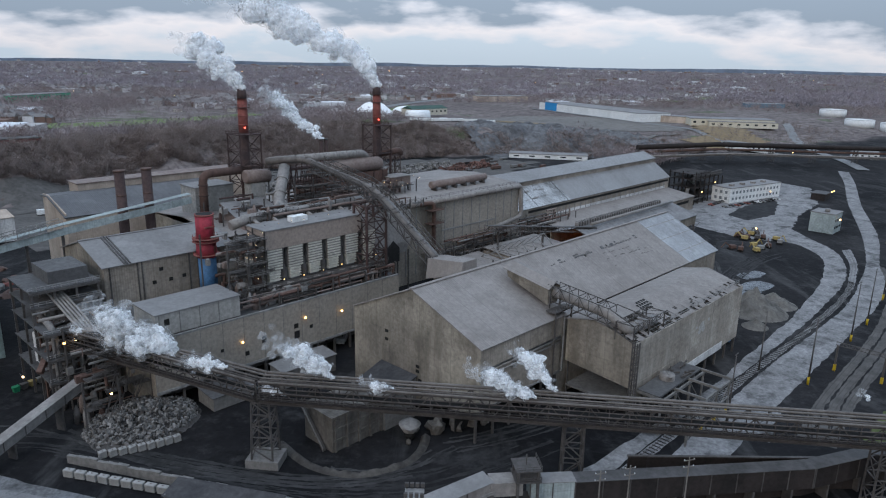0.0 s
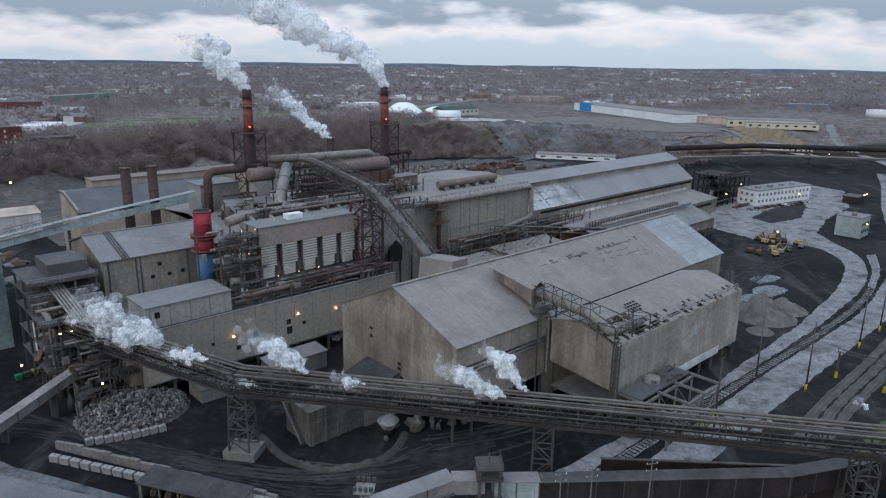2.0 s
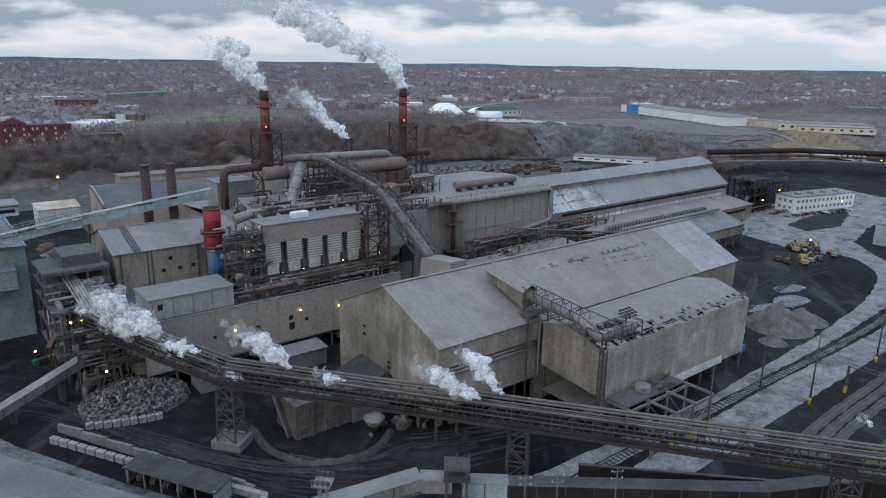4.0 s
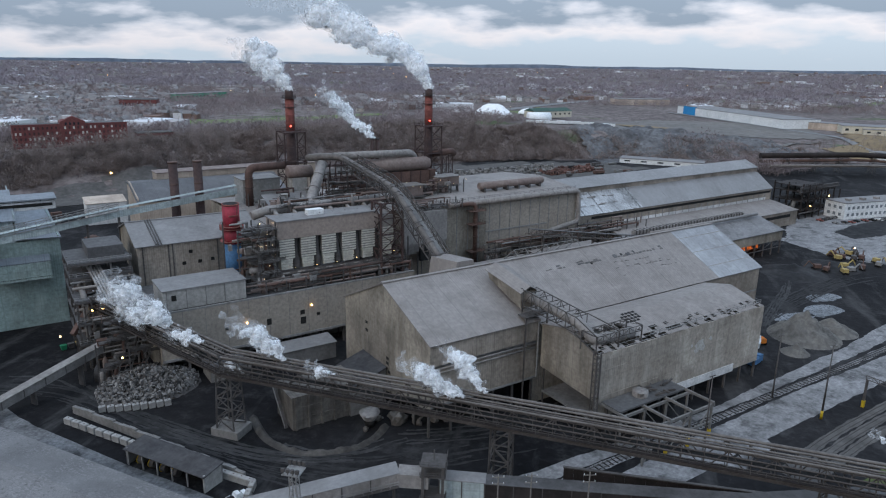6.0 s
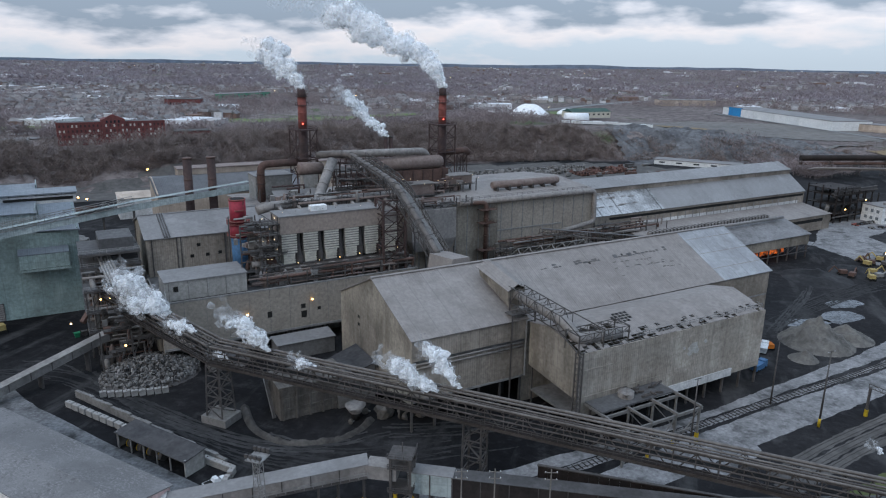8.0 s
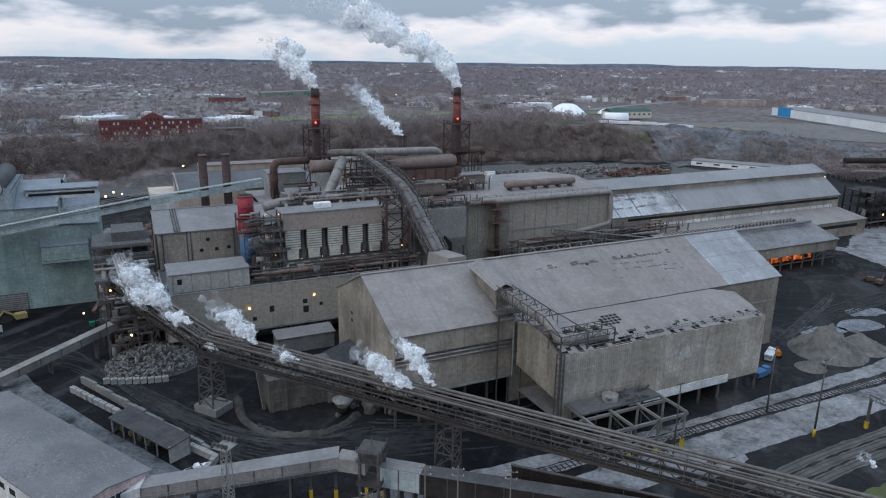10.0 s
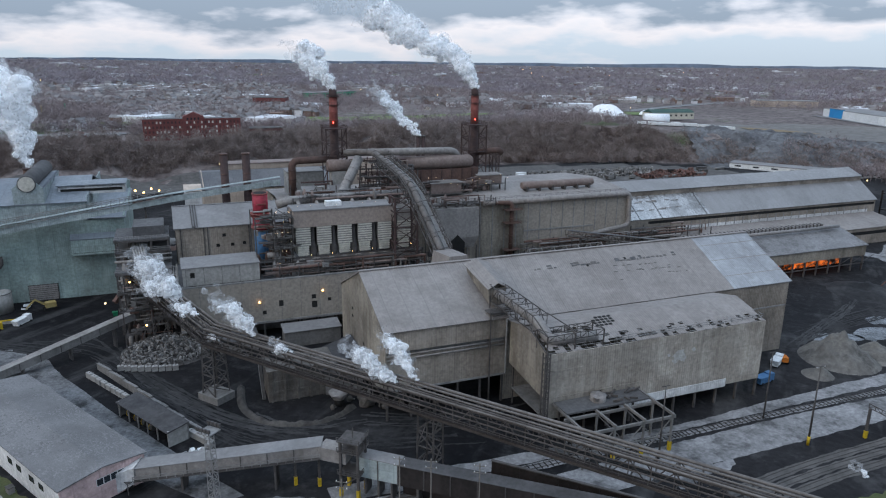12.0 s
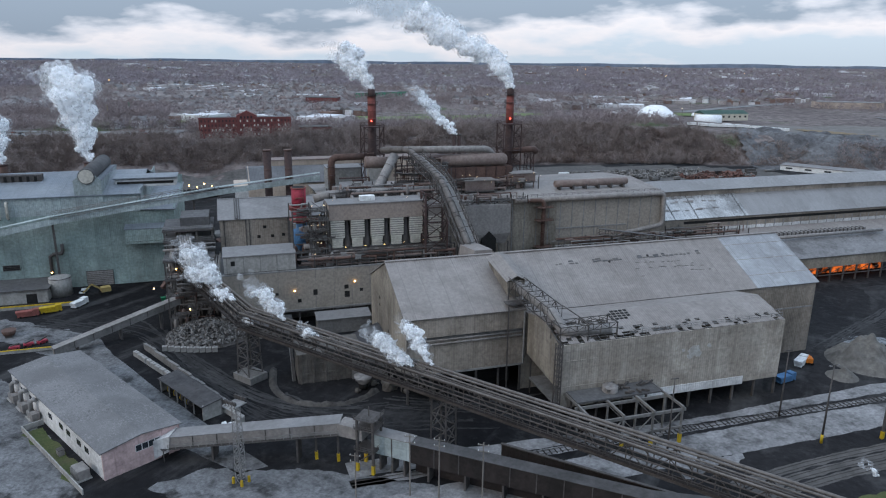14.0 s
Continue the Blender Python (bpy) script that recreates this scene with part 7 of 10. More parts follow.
    part("plinth", box(B(), -2.5, 2.5, -1.7, 1.7, 0, 0.3), "concrete", u)
    h = thing("utility_shed", m @ pose(46, -3.0, 0), "small grey utility box on the grass plot", "utility box")
    part("body", box(B(), -0.9, 0.9, -0.7, 0.7, 0, 1.6), "pipe_grey", h)
    part("lid", box(B(), -1.0, 1.0, -0.8, 0.8, 1.6, 1.72), "steel", h)
    ent = thing("entrance_porch", m @ pose(66.4, 15.2, 0), "small dark porch on the end wall", "porch")
    part("roof", box(B(), 0, 2.4, -1.6, 1.6, 3.1, 3.35), "steel", ent)
    part("door", box(B(), 0.0, 0.12, -0.9, 0.9, 0, 2.3), "brown_dark", ent)
    part("post", box(B(), 2.1, 2.3, -1.5, -1.3, 0, 3.1), "steel", ent)


def build_roads():
    road_r = smooth_line([(-140, -34), (-60, -30), (20, -26), (53, -25.4), (98, -25.1), (136, -24.7), (170, -24), (186, -22.6), (208, -19), (226, -14.0), (246, -8), (316, 8), (420, 42), (522, 71), (600, 96)])
    road_l = smooth_line([(-140, -22), (-60, -18), (20, -14.5), (43, -13.8), (72, -13.4), (109, -14.3), (140, -14.6), (158, -14.4), (180, -12.5), (204, -9.0), (246, -1.8), (316, 17.3), (420, 51), (522, 80), (600, 106)])
    solo("haul_road", strip(B(), road_l, road_r, 0.06), "road_pale", MILL, "pale dusty haul road curving past the sheds", "road", kind="structure")
    rl = smooth_line([(-60, -9), (20, -9.2), (43, -9.6), (72, -9.8), (109, -10.6), (158, -10), (190, -7.0), (206, -3.6), (232, 2.4), (262, 14)])
    rr = smooth_line([(-60, -12.4), (20, -12.2), (43, -12.2), (72, -12.4), (109, -13), (158, -12.6), (190, -9.6), (209, -6.2), (236, -0.2), (268, 11)])
    solo("rail_bed", strip(B(), rl, rr, 0.05), "road_pale", MILL, "pale ballast bed of the railway spur", "railway", kind="structure")
    tie = None
    for i in range(0, len(rl) - 1):
        for f in np.linspace(0, 1, max(2, int(math.hypot(rl[i + 1][0] - rl[i][0], rl[i + 1][1] - rl[i][1]) / 1.5)), endpoint=False):
            u = rl[i][0] + (rl[i + 1][0] - rl[i][0]) * f
            v = (rl[i][1] + (rl[i + 1][1] - rl[i][1]) * f + rr[i][1] + (rr[i + 1][1] - rr[i][1]) * f) / 2
            if not -40 < u < 200:
                continue
            if tie is None:
                tie = thing("sleeper", at(u, v), "dark wooden railway sleeper", "sleeper", "railway sleepers")
                part("timber", box(B(), -0.14, 0.14, -1.25, 1.25, 0.05, 0.2), "black", tie)
            else:
                copy_thing(tie, at(u, v))
    for s in (-0.72, 0.72):
        bm = ring_pipe(B(), [((a[0] + b[0]) / 2, (a[1] + b[1]) / 2 + s, 0.27) for a, b in zip(rl, rr)], 0.09, 4)
        solo("rail", bm, "steel", MILL, "worn steel railway rail", "rail", "rails")
    ol = smooth_line([(-60, -1), (33, -6.0), (67, -5.0), (123, -3.0), (150, -0.5), (180, 2.5), (208, 8), (232, 15), (248, 26), (258, 40), (250, 60), (256, 96)])
    orr = smooth_line([(-60, -8), (33, -8.8), (67, -9.0), (123, -8.8), (150, -7.6), (188, -5.2), (212, -1), (236, 6), (258, 17), (276, 34), (300, 60), (300, 104)])
    solo("inner_road", strip(B(), ol, orr, 0.055), "road_pale", MILL, "pale dusty inner road round the scrap yard", "road", kind="structure")
    solo("office_apron", ngon_flat([(256, 96), (250, 70), (262, 50), (300, 52), (345, 62), (400, 66), (470, 92), (480, 128), (420, 140), (330, 134), (290, 118)], 0.05), "road_pale", MILL, "pale dusty apron round the office", "pavement", kind="structure")
    solo("apron_island", ngon_flat([(300, 80), (330, 74), (380, 88), (392, 98), (340, 100), (305, 96)], 0.09), "ground_dark", MILL, "dark ground island in the apron", "ground", kind="structure")
    solo("far_lane", ribbon(B(), [(262, 100), (250, 118), (242, 128)], 9, 0.07), "road_pale", MILL, "pale lane beside the caster hall", "road", kind="structure")
    solo("loading_slab", ngon_flat([(20, -31), (41, -28.2), (42, -25), (20, -26)], 0.09), "road_pale", MILL, "pale concrete loading slab", "pavement", kind="structure")
    solo("west_lane", strip(B(), [(-119, 148), (-100, 141.0), (-62, 131), (-30, 123.5), (-6, 118)], [(-124, 128), (-104, 131.4), (-64, 120.6), (-31, 113.2), (-10, 112)], 0.05), "gravel_frost", Matrix.Identity(4), "pale frosted gravel lane beside the warehouse", "road", kind="structure")
    solo("west_pad", ngon_flat([(-165, 140), (-128, 148), (-122, 138), (-140, 128), (-175, 122)], 0.05), "gravel_frost", Matrix.Identity(4), "pale frosted concrete pad", "pavement", kind="structure")
    solo("warehouse_lane", ngon_flat([(-120, 60), (-128, 112), (-108, 110), (-36, 88), (-30, 60)], 0.05), "gravel_frost", Matrix.Identity(4), "pale concrete lane before the warehouse", "pavement", kind="structure")
    solo("junction_pad", ngon_flat([(-24, 96), (-20, 108), (6, 124), (32, 132), (70, 136), (76, 124), (30, 104)], 0.05), "gravel_frost", Matrix.Identity(4), "pale patched concrete yard by the junction tower", "pavement", kind="structure")
    solo("grass_plot", ngon_flat([(-74, 95.5), (-42, 88.5), (-41, 93), (-73, 100)], 0.1), "grass", Matrix.Identity(4), "small plot of dull green grass", "grass", kind="structure")
    solo("grass_verge", ngon_flat([(30, -50), (160, -48), (160, -70), (30, -72)], 0.06), "grass", MILL, "dull green grass verge beyond the tracks", "grass", kind="structure")
    for v0, v1 in ((-34, -32), (-37.5, -36), (-41, -40)):
        mid = [(30, v0 - 3), (60, v0), (105, v0 + 1), (150, v1 + 1.5), (200, v1 + 9), (240, v1 + 22)]
        solo("track_bed", ribbon(B(), mid, 2.9, 0.03 + 0.004 * (v0 < -36)), "track_bed", MILL, "brown-grey ballast strip under old rails", "railway", kind="structure")
        for s in (-0.72, 0.72):
            pts = smooth_line([(30, v0 - 3 + s), (60, v0 + s), (105, v0 + 1 + s), (150, v1 + 1.5 + s), (200, v1 + 9 + s), (240, v1 + 22 + s)])
            bm = ring_pipe(B(), [(*p, 0.12) for p in pts], 0.09, 4)
            solo("rail", bm, "steel", MILL, "worn steel railway rail", "rail", "rails")


def ngon_flat(pts, z, rag=1.6):
    """A flat patch with a worn, uneven outline."""
    bm = B()
    out = []
    for a, b in zip(pts, pts[1:] + pts[:1]):
        d = math.hypot(b[0] - a[0], b[1] - a[1])
        n = max(1, int(d / 1.6))
        for i in range(n):
            x, y = a[0] + (b[0] - a[0]) * i / n, a[1] + (b[1] - a[1]) * i / n
            k = min(rag, d * 0.3)
            out.append((x + k * noise.noise((x * 0.3, y * 0.3, z * 50)) + 0.4 * k * noise.noise((x, y, 4)), y + k * noise.noise((x * 0.3, y * 0.3, 9 + z * 50)) + 0.4 * k * noise.noise((x, y, 8))))
    f = bm.faces.new([bm.verts.new((x, y, z)) for x, y in out])
    bmesh.ops.triangulate(bm, faces=[f])
    return bm


M["gravel_frost"] = surface("frosted_pale_gravel", (0.165, 0.164, 0.168), (0.105, 0.104, 0.106), (0.022, 0.022, 0.022), big=0.11, fine=1.1, amount=1.2, grain=0.5, rough=0.9)
M["grass"] = surface("dull_green_grass", (0.055, 0.075, 0.025), (0.08, 0.09, 0.035), (0.09, 0.075, 0.045), big=0.1, fine=1.5, amount=0.6, rough=0.95)


def build_poles():
    proto = thing("light_pole", at(66.3, -27.2), "tall dark light pole with a yellow base beside the road", "light pole", "road light poles")
    part("shaft", ring_pipe(B(), [(0, 0, 2.6), (0, 0, 23.2)], [0.3, 0.14], 10), "steel", proto)
    part("yellow_base", ring_pipe(B(), [(0, 0, 0), (0, 0, 2.6)], 0.4, 12), "yellow", proto)
    part("arm", box(B(), -1.2, 1.2, -0.08, 0.08, 23.1, 23.3), "steel", proto)
    for x in (-1.2, 1.2):
        part("lamp_head", box(B(), x - 0.4, x + 0.4, -0.22, 0.22, 22.95, 23.15), "steel_pale", proto)
    for u, v in ((117.1, -26.8), (141, -26.6), (181, -23.5), (232, -15), (300, 0)):
        copy_thing(proto, at(u, v))
    p2 = thing("light_pole", at(23.6, -18.6), "tall dark light pole beside the railway spur", "light pole", "road light poles")
    part("shaft", ring_pipe(B(), [(0, 0, 0), (0, 0, 21.0)], [0.28, 0.14], 10), "steel", p2)
    part("arm", box(B(), -1.2, 1.2, -0.08, 0.08, 20.8, 21.0), "steel", p2)
    copy_thing(p2, at(66, -12.0))
    fm = thing("floodlight_mast", Matrix.Translation((-6.6, 109.8, 0)), "lattice floodlight mast with a crown of lamps and yellow base", "floodlight mast")
    part("mast", lattice(B(), (0, 0, 0), (0, 0, 21.2), (0.95, 0.7), 12, 0.16), "steel_pale", fm)
    part("head_frame", box(B(), -1.8, 1.8, -1.8, 1.8, 21.2, 21.4), "steel_pale", fm)
    for x in (-1.5, -0.5, 0.5, 1.5):
        for y in (-1.6, 1.6):
            part("lamp_head", box(B(), x - 0.35, x + 0.35, y - 0.25, y + 0.25, 21.9, 22.7), "steel", fm)
            part("bracket", box(B(), x - 0.06, x + 0.06, y - 0.06, y + 0.06, 21.4, 21.9), "steel", fm)
    for x, y in ((-1.4, -1.2), (1.4, -1.2), (1.4, 1.2)):
        part("yellow_guard", box(B(), x - 0.25, x + 0.25, y - 0.25, y + 0.25, 0, 1.7), "yellow", fm)
    up = None
    for x, y, h in ((31.5, 126.5, 15.5), (38.2, 128.6, 16.6), (50, 127.6, 19.5), (22, 118, 13)):
        if up is None:
            up = thing("utility_pole", Matrix.Translation((x, y, 0)), "weathered wooden utility pole with crossarms", "utility pole", "utility poles")
            part("pole", ring_pipe(B(), [(0, 0, 0), (0, 0, 16.5)], [0.2, 0.13], 8), "wood_grey", up)
            for z in (15.8, 14.2):
                part("crossarm", beam(B(), (-1.3, -0.4, z), (1.3, 0.4, z), 0.14), "wood_grey", up)
                for k in (-1.1, 0, 1.1):
                    part("insulator", ring_pipe(B(), [(k, 0.3 * k, z + 0.05), (k, 0.3 * k, z + 0.35)], 0.07, 6), "white_metal", up)
        else:
            copy_thing(up, Matrix.Translation((x, y, h - 16.5)))
    gn = thing("portal_gantry", at(84.5, -30), "dark steel portal gantry over the tracks with yellow feet", "gantry")
    for y in (0, -14):
        part("post", box(B(), -0.3, 0.3, y - 0.3, y + 0.3, 2.2, 9), "steel", gn)
        part("yellow_foot", box(B(), -0.4, 0.4, y - 0.4, y + 0.4, 0, 2.2), "yellow", gn)
    part("girder", truss(B(), (0, 0.5, 9), (0, -14.5, 9), 1.2, 8, 0.2), "steel", gn)
    ba = None
    for u, v in ((-66.7, 3.0), (-61.4, 0.5)):
        if ba is None:
            ba = thing("support_post", at(u, v), "dark steel post with a yellow foot under the gallery", "post", "gallery posts")
            part("shaft", box(B(), -0.25, 0.25, -0.25, 0.25, 2.2, 8.2), "steel", ba)
            part("yellow_foot", box(B(), -0.38, 0.38, -0.38, 0.38, 0, 2.2), "yellow", ba)
        else:
            copy_thing(ba, at(u, v))


M["wood_grey"] = surface("grey_weathered_wood", (0.15, 0.135, 0.12), (0.2, 0.18, 0.16), (0.09, 0.08, 0.07), big=0.5, amount=0.4, streak=True)


def build_yard_things():
    # blockhouse, slag pots and stone blocks under the bridge
    bh = thing("concrete_bunker", at(-67, 47), "ribbed dark concrete bunker with an upright buttress", "bunker")
    part("body", box(B(), 0, 21, 0, 12, 0, 9.6), "bunker", bh)
    part("cap", box(B(), -0.3, 21.3, -0.3, 12.3, 9.6, 10.1), "bunker", bh)
    for k in range(6):
        part("rib", box(B(), 0.6 + 3.9 * k, 1.2 + 3.9 * k, -0.4, 0, 0, 9.4), "bunker", bh)
    for z in (3, 6.2):
        part("band", box(B(), 0, 21, -0.25, 0, z, z + 0.4), "bunker", bh)
    part("stair", beam(B(), (-1.2, 2, 0.3), (-1.2, 11, 9.6), 1.0, 0.3), "steel", bh)
    part("stair_rail", railing(B(), [(-1.7, 2, 0.3), (-1.7, 11, 9.4)], 1.1, 2, 0.1), "steel_pale", bh)
    pot = thing("slag_pot", at(-47.8, 38.5), "open round slag pot on a dark stand", "slag pot")
    part("stand", ring_pipe(B(), [(0, 0, 0), (0, 0, 2.2)], [1.2, 1.8], 14), "black", pot)
    part("bowl", ring_pipe(B(), [(0, 0, 2.2), (0, 0, 4.4), (0, 0, 4.41), (0, 0, 3.2)], [1.7, 3.0, 2.6, 2.1], 22, cap=False), "pipe_grey", pot)
    part("slag", ring_pipe(B(), [(0, 0, 3.2), (0, 0, 3.3)], 2.2, 18), "concrete_dark", pot)
    rng = random.Random(12)
    for k, (u, v, w) in enumerate(((-40, 36, 4.2), (-35.5, 33, 3.4), (-31, 31.5, 2.4), (-44, 40, 1.6), (-28, 29, 2.0), (-50, 36.6, 1.3))):
        s = thing("stone_block", at(u, v, 0, rng.uniform(0, 90)), "rough grey slag boulder on the yard", "boulder", "slag boulders")
        bm = B()
        bmesh.ops.create_icosphere(bm, subdivisions=2, radius=w * 0.62)
        for vv in bm.verts:
            vv.co *= 0.9 + 0.7 * noise.noise(vv.co * 0.6 + Vector((k * 5, 0, 0)))
            vv.co.z = max(0, vv.co.z * 1.1 + w * 0.35)
        part("stone", bm, "bunker", s)
        part("chip", box(B(), w * 0.7, w * 0.7 + 0.5, -0.2, 0.3, 0, 0.35), "concrete_dark", s)
    # the scrap heap
    heap = thing("scrap_heap", at(-95, 96), "heap of broken grey scrap and concrete chunks", "scrap heap")
    bm = B()
    n = 28
    for i in range(n):
        for j in range(n):
            x, y = (i / (n - 1) - 0.5) * 30, (j / (n - 1) - 0.5) * 30
            r = math.hypot(x / 15.5, y / 13)
            bm.verts.new((x, y, max(0, 1 - r) ** 0.6 * 6.0 * (0.8 + 0.4 * noise.noise((x * 0.2, y * 0.2, 3))) - 0.1))
    bm.verts.ensure_lookup_table()
    for i in range(n - 1):
        for j in range(n - 1):
            bm.faces.new([bm.verts[k] for k in (i * n + j, (i + 1) * n + j, (i + 1) * n + j + 1, i * n + j + 1)])
    part("core", bm, "steel", heap)
    chunk = []
    for k in range(6):
        bm = hexa(B(), [(rng.uniform(-0.6, -0.3), rng.uniform(-0.6, -0.3), -0.25), (rng.uniform(0.3, 0.7), -0.4, -0.3), (0.5, rng.uniform(0.3, 0.6), -0.2), (-0.5, 0.4, -0.3), (-0.4, -0.35, 0.3), (0.45, -0.3, rng.uniform(0.1, 0.5)), (0.4, 0.35, 0.25), (-0.35, 0.4, rng.uniform(0.2, 0.5))])
        chunk.append(mesh_of("chunk", bm, "scrap_mix"))
    for k in range(300):
        a, f = rng.uniform(0, 6.283), math.sqrt(rng.random())
        x, y = 14.5 * f * math.cos(a), 12.5 * f * math.sin(a)
        z = (max(0, 1 - f) ** 0.6) * 6.0
        ob = part("chunk", chunk[k % 6], None, heap)
        ob.matrix_basis = Matrix.LocRotScale((x, y, z), Euler((rng.uniform(0, 3), rng.uniform(0, 3), rng.uniform(0, 6))), Vector((rng.uniform(0.7, 2.0), rng.uniform(0.6, 1.5), rng.uniform(0.5, 1.2))))
    verts, faces = [], []
    for k in range(1300):
        a, f = rng.uniform(0, 6.283), math.sqrt(rng.random())
        x, y = 15 * f * math.cos(a), 13 * f * math.sin(a)
        c = Vector((x, y, (max(0, 1 - f) ** 0.6) * 6.0 * rng.uniform(0.85, 1.08)))
        t = Euler((rng.uniform(0, 3), rng.uniform(0, 3), rng.uniform(0, 6))).to_matrix()
        s = (rng.uniform(0.2, 0.9), rng.uniform(0.15, 0.5), rng.uniform(0.1, 0.35))
        n0 = len(verts)
        verts += [tuple(c + t @ Vector((i * s[0], j * s[1], m * s[2]))) for i, j, m in ((-1, -1, -1), (1, -1, -1), (1, 1, -1), (-1, 1, -1), (-1, -1, 1), (1, -1, 1), (1, 1, 1), (-1, 1, 1))]
        faces += [tuple(n0 + q for q in f4) for f4 in ((3, 2, 1, 0), (4, 5, 6, 7), (0, 1, 5, 4), (1, 2, 6, 5), (2, 3, 7, 6), (3, 0, 4, 7))]
    me = bpy.data.meshes.new("small_scrap")
    me.from_pydata(verts, [], faces)
    me.materials.append(M["scrap_small"])
    tagged(part("small_scrap", me, None, heap), kind="stuff")
    for k in range(9):
        b = thing("concrete_block", at(-109.5 + 2.1 * k, 85.4 - 0.7 * k + 0.15 * (k - 4) ** 2 * 0.3), "pale weathered concrete barrier block on the yard", "concrete block", "concrete blocks")
        part("block", box(B(), -0.9, 0.9, -0.7, 0.7, 0, 1.7), "concrete_pale", b)
        part("lifting_eye", box(B(), -0.12, 0.12, -0.05, 0.05, 1.7, 1.84), "rust", b)
    # sheds at the foot of the low range
    for u, v, w, d, h, roof, lab in ((-56, 86, 20, 7, 5.6, "roof_grey", "low pale-roofed annex below the long wall"), (-78, 88, 13, 9, 4.0, "roof_dark", "low dark lean-to beside the scrap heap")):
        s = thing("yard_shed", at(u, v), lab, "shed")
        part("wall", box(B(), 0, w, 0, d, 0, h), "concrete_dark", s)
        part("roof", slab(B(), (-0.4, -0.4, h + 0.2), (w + 0.4, -0.4, h + 0.2), (w + 0.4, d + 0.4, h + 0.9), (-0.4, d + 0.4, h + 0.9), 0.25), roof, s)
    lt = thing("lean_to", at(-50, 46), "black-roofed lean-to against the shed's gable", "shed")
    part("roof", slab(B(), (-0.6, -0.6, 8.7), (11.6, -0.6, 12.9), (11.6, 14.6, 12.9), (-0.6, 14.6, 8.7), 0.3), "roof_black", lt)
    part("front_wall", ngon_slab(B(), [(0, 0, 0), (11.6, 0, 0), (11.6, 0, 12.5), (0, 0, 8.5)], (0, 0.3, 0)), "concrete_dark", lt)
    part("side_wall", box(B(), 0, 0.3, 0.3, 13.7, 0, 8.5), "concrete_dark", lt)
    part("back_wall", ngon_slab(B(), [(0, 13.7, 0), (11.6, 13.7, 0), (11.6, 13.7, 12.5), (0, 13.7, 8.5)], (0, 0.3, 0)), "concrete_dark", lt)
    part("doorway", box(B(), -0.05, 0.05, 3, 10, 0.02, 5.5), "black", lt)
    # heaps of pale sand beyond the lean shed
    for u, v, r, h, mat, lab in ((124, 11, 13, 9.5, "sand", "large pale grey sand heap"), (106, 4, 5, 3.6, "sand", "small pale sand heap"), (139, 8, 9, 5.0, "sand", "pale grey sand heap"), (200, 60, 16, 3.5, "ground_dark", "dark heap of scrap and fines"), (228, 56, 14, 3, "ground_dark", "dark heap of scrap and fines")):
        s = at(u, v)
        bm = B()
        n = 30
        for i in range(n):
            for j in range(n):
                x, y = (i / (n - 1) - 0.5) * 2.1 * r, (j / (n - 1) - 0.5) * 2.1 * r
                q = math.hypot(x, y) / r
                bm.verts.new((x, y, max(-0.2, (1 - q) * h * (1 + 0.5 * noise.noise((x * 0.12 + u, y * 0.12, 0)) + 0.35 * noise.noise((x * 0.4 + u, y * 0.4, 0))))))
        bm.verts.ensure_lookup_table()
        for i in range(n - 1):
            for j in range(n - 1):
                f = bm.faces.new([bm.verts[k] for k in (i * n + j, (i + 1) * n + j, (i + 1) * n + j + 1, i * n + j + 1)])
                f.smooth = True
        solo("sand_mound" if mat == "sand" else "fines_mound", bm, mat, s, lab, "mound")
    for pts, lab in (([(150, 18), (166, 17), (168, 25), (158, 29), (149, 25)], "pale frozen puddle on the dark yard"), ([(130, 26), (146, 20), (150, 24), (136, 31)], "pale frozen puddle on the dark yard"), ([(166, 30), (182, 27), (184, 33), (170, 37)], "pale frozen puddle on the dark yard")):
        solo("puddle", ngon_flat(smooth_line(pts + pts[:1], 4)[:-1], 0.05), "ice", MILL, lab, "puddle", kind="structure")
    # machines of the scrap yard
    cols = ("yellow_dusty", "rust", "steel", "rust", "yellow_dusty", "steel_pale")
    for k in range(16):
        u, v = rng.uniform(205, 262), rng.uniform(42, 68)
        mc = thing("scrap_machine", at(u, v, 0, rng.uniform(0, 360)), "worn machine parked in the scrap yard", "machine", "scrap yard machines")
        for side in (-1.5, 0.7):
            part("crawler_track", box(B(), -2.2, 2.2, side, side + 0.8, 0, 1.1), "black", mc)
        part("undercarriage", box(B(), -1.4, 1.4, -0.7, 0.7, 0.4, 1.1), "black", mc)
        part("house", box(B(), -1.8, 1.4, -1.3, 1.3, 1.1, 2.8), cols[k % 6], mc)
        part("boom", beam(beam(B(), (1.2, 0, 1.8), (4.2, 0, 4.4), 0.5), (4.2, 0, 4.4), (6.4, 0, 1.2), 0.4), cols[k % 6], mc)
    for u, v, a, c in ((99.6, 15.1, 30, "white_metal"), (84.6, 6, 10, "blue_paint")):
        t = thing("parked_truck", at(u, v, 0, a), "parked works truck beside the shed", "truck")
        build_vehicle(t, 7.0, 2.4, c, "dump")
    lo = thing("loader", at(103, 15.6, 0, 60), "orange wheel loader beside the sand heap", "loader")
    part("body", box(B(), -2, 1, -1.1, 1.1, 0.8, 2.4), "orange", lo)
    part("bucket", box(B(), 2.6, 3.8, -1.4, 1.4, 0.3, 1.6), "orange", lo)
    part("arm", beam(B(), (0.8, 0, 1.8), (2.8, 0, 1.0), 0.5), "orange", lo)
    for x in (-1.3, 1.2):
        for y in (-1.2, 1.2):
            part("wheel", ring_pipe(B(), [(x, y - 0.25, 0.75), (x, y + 0.25, 0.75)], 0.75, 12), "black", lo)
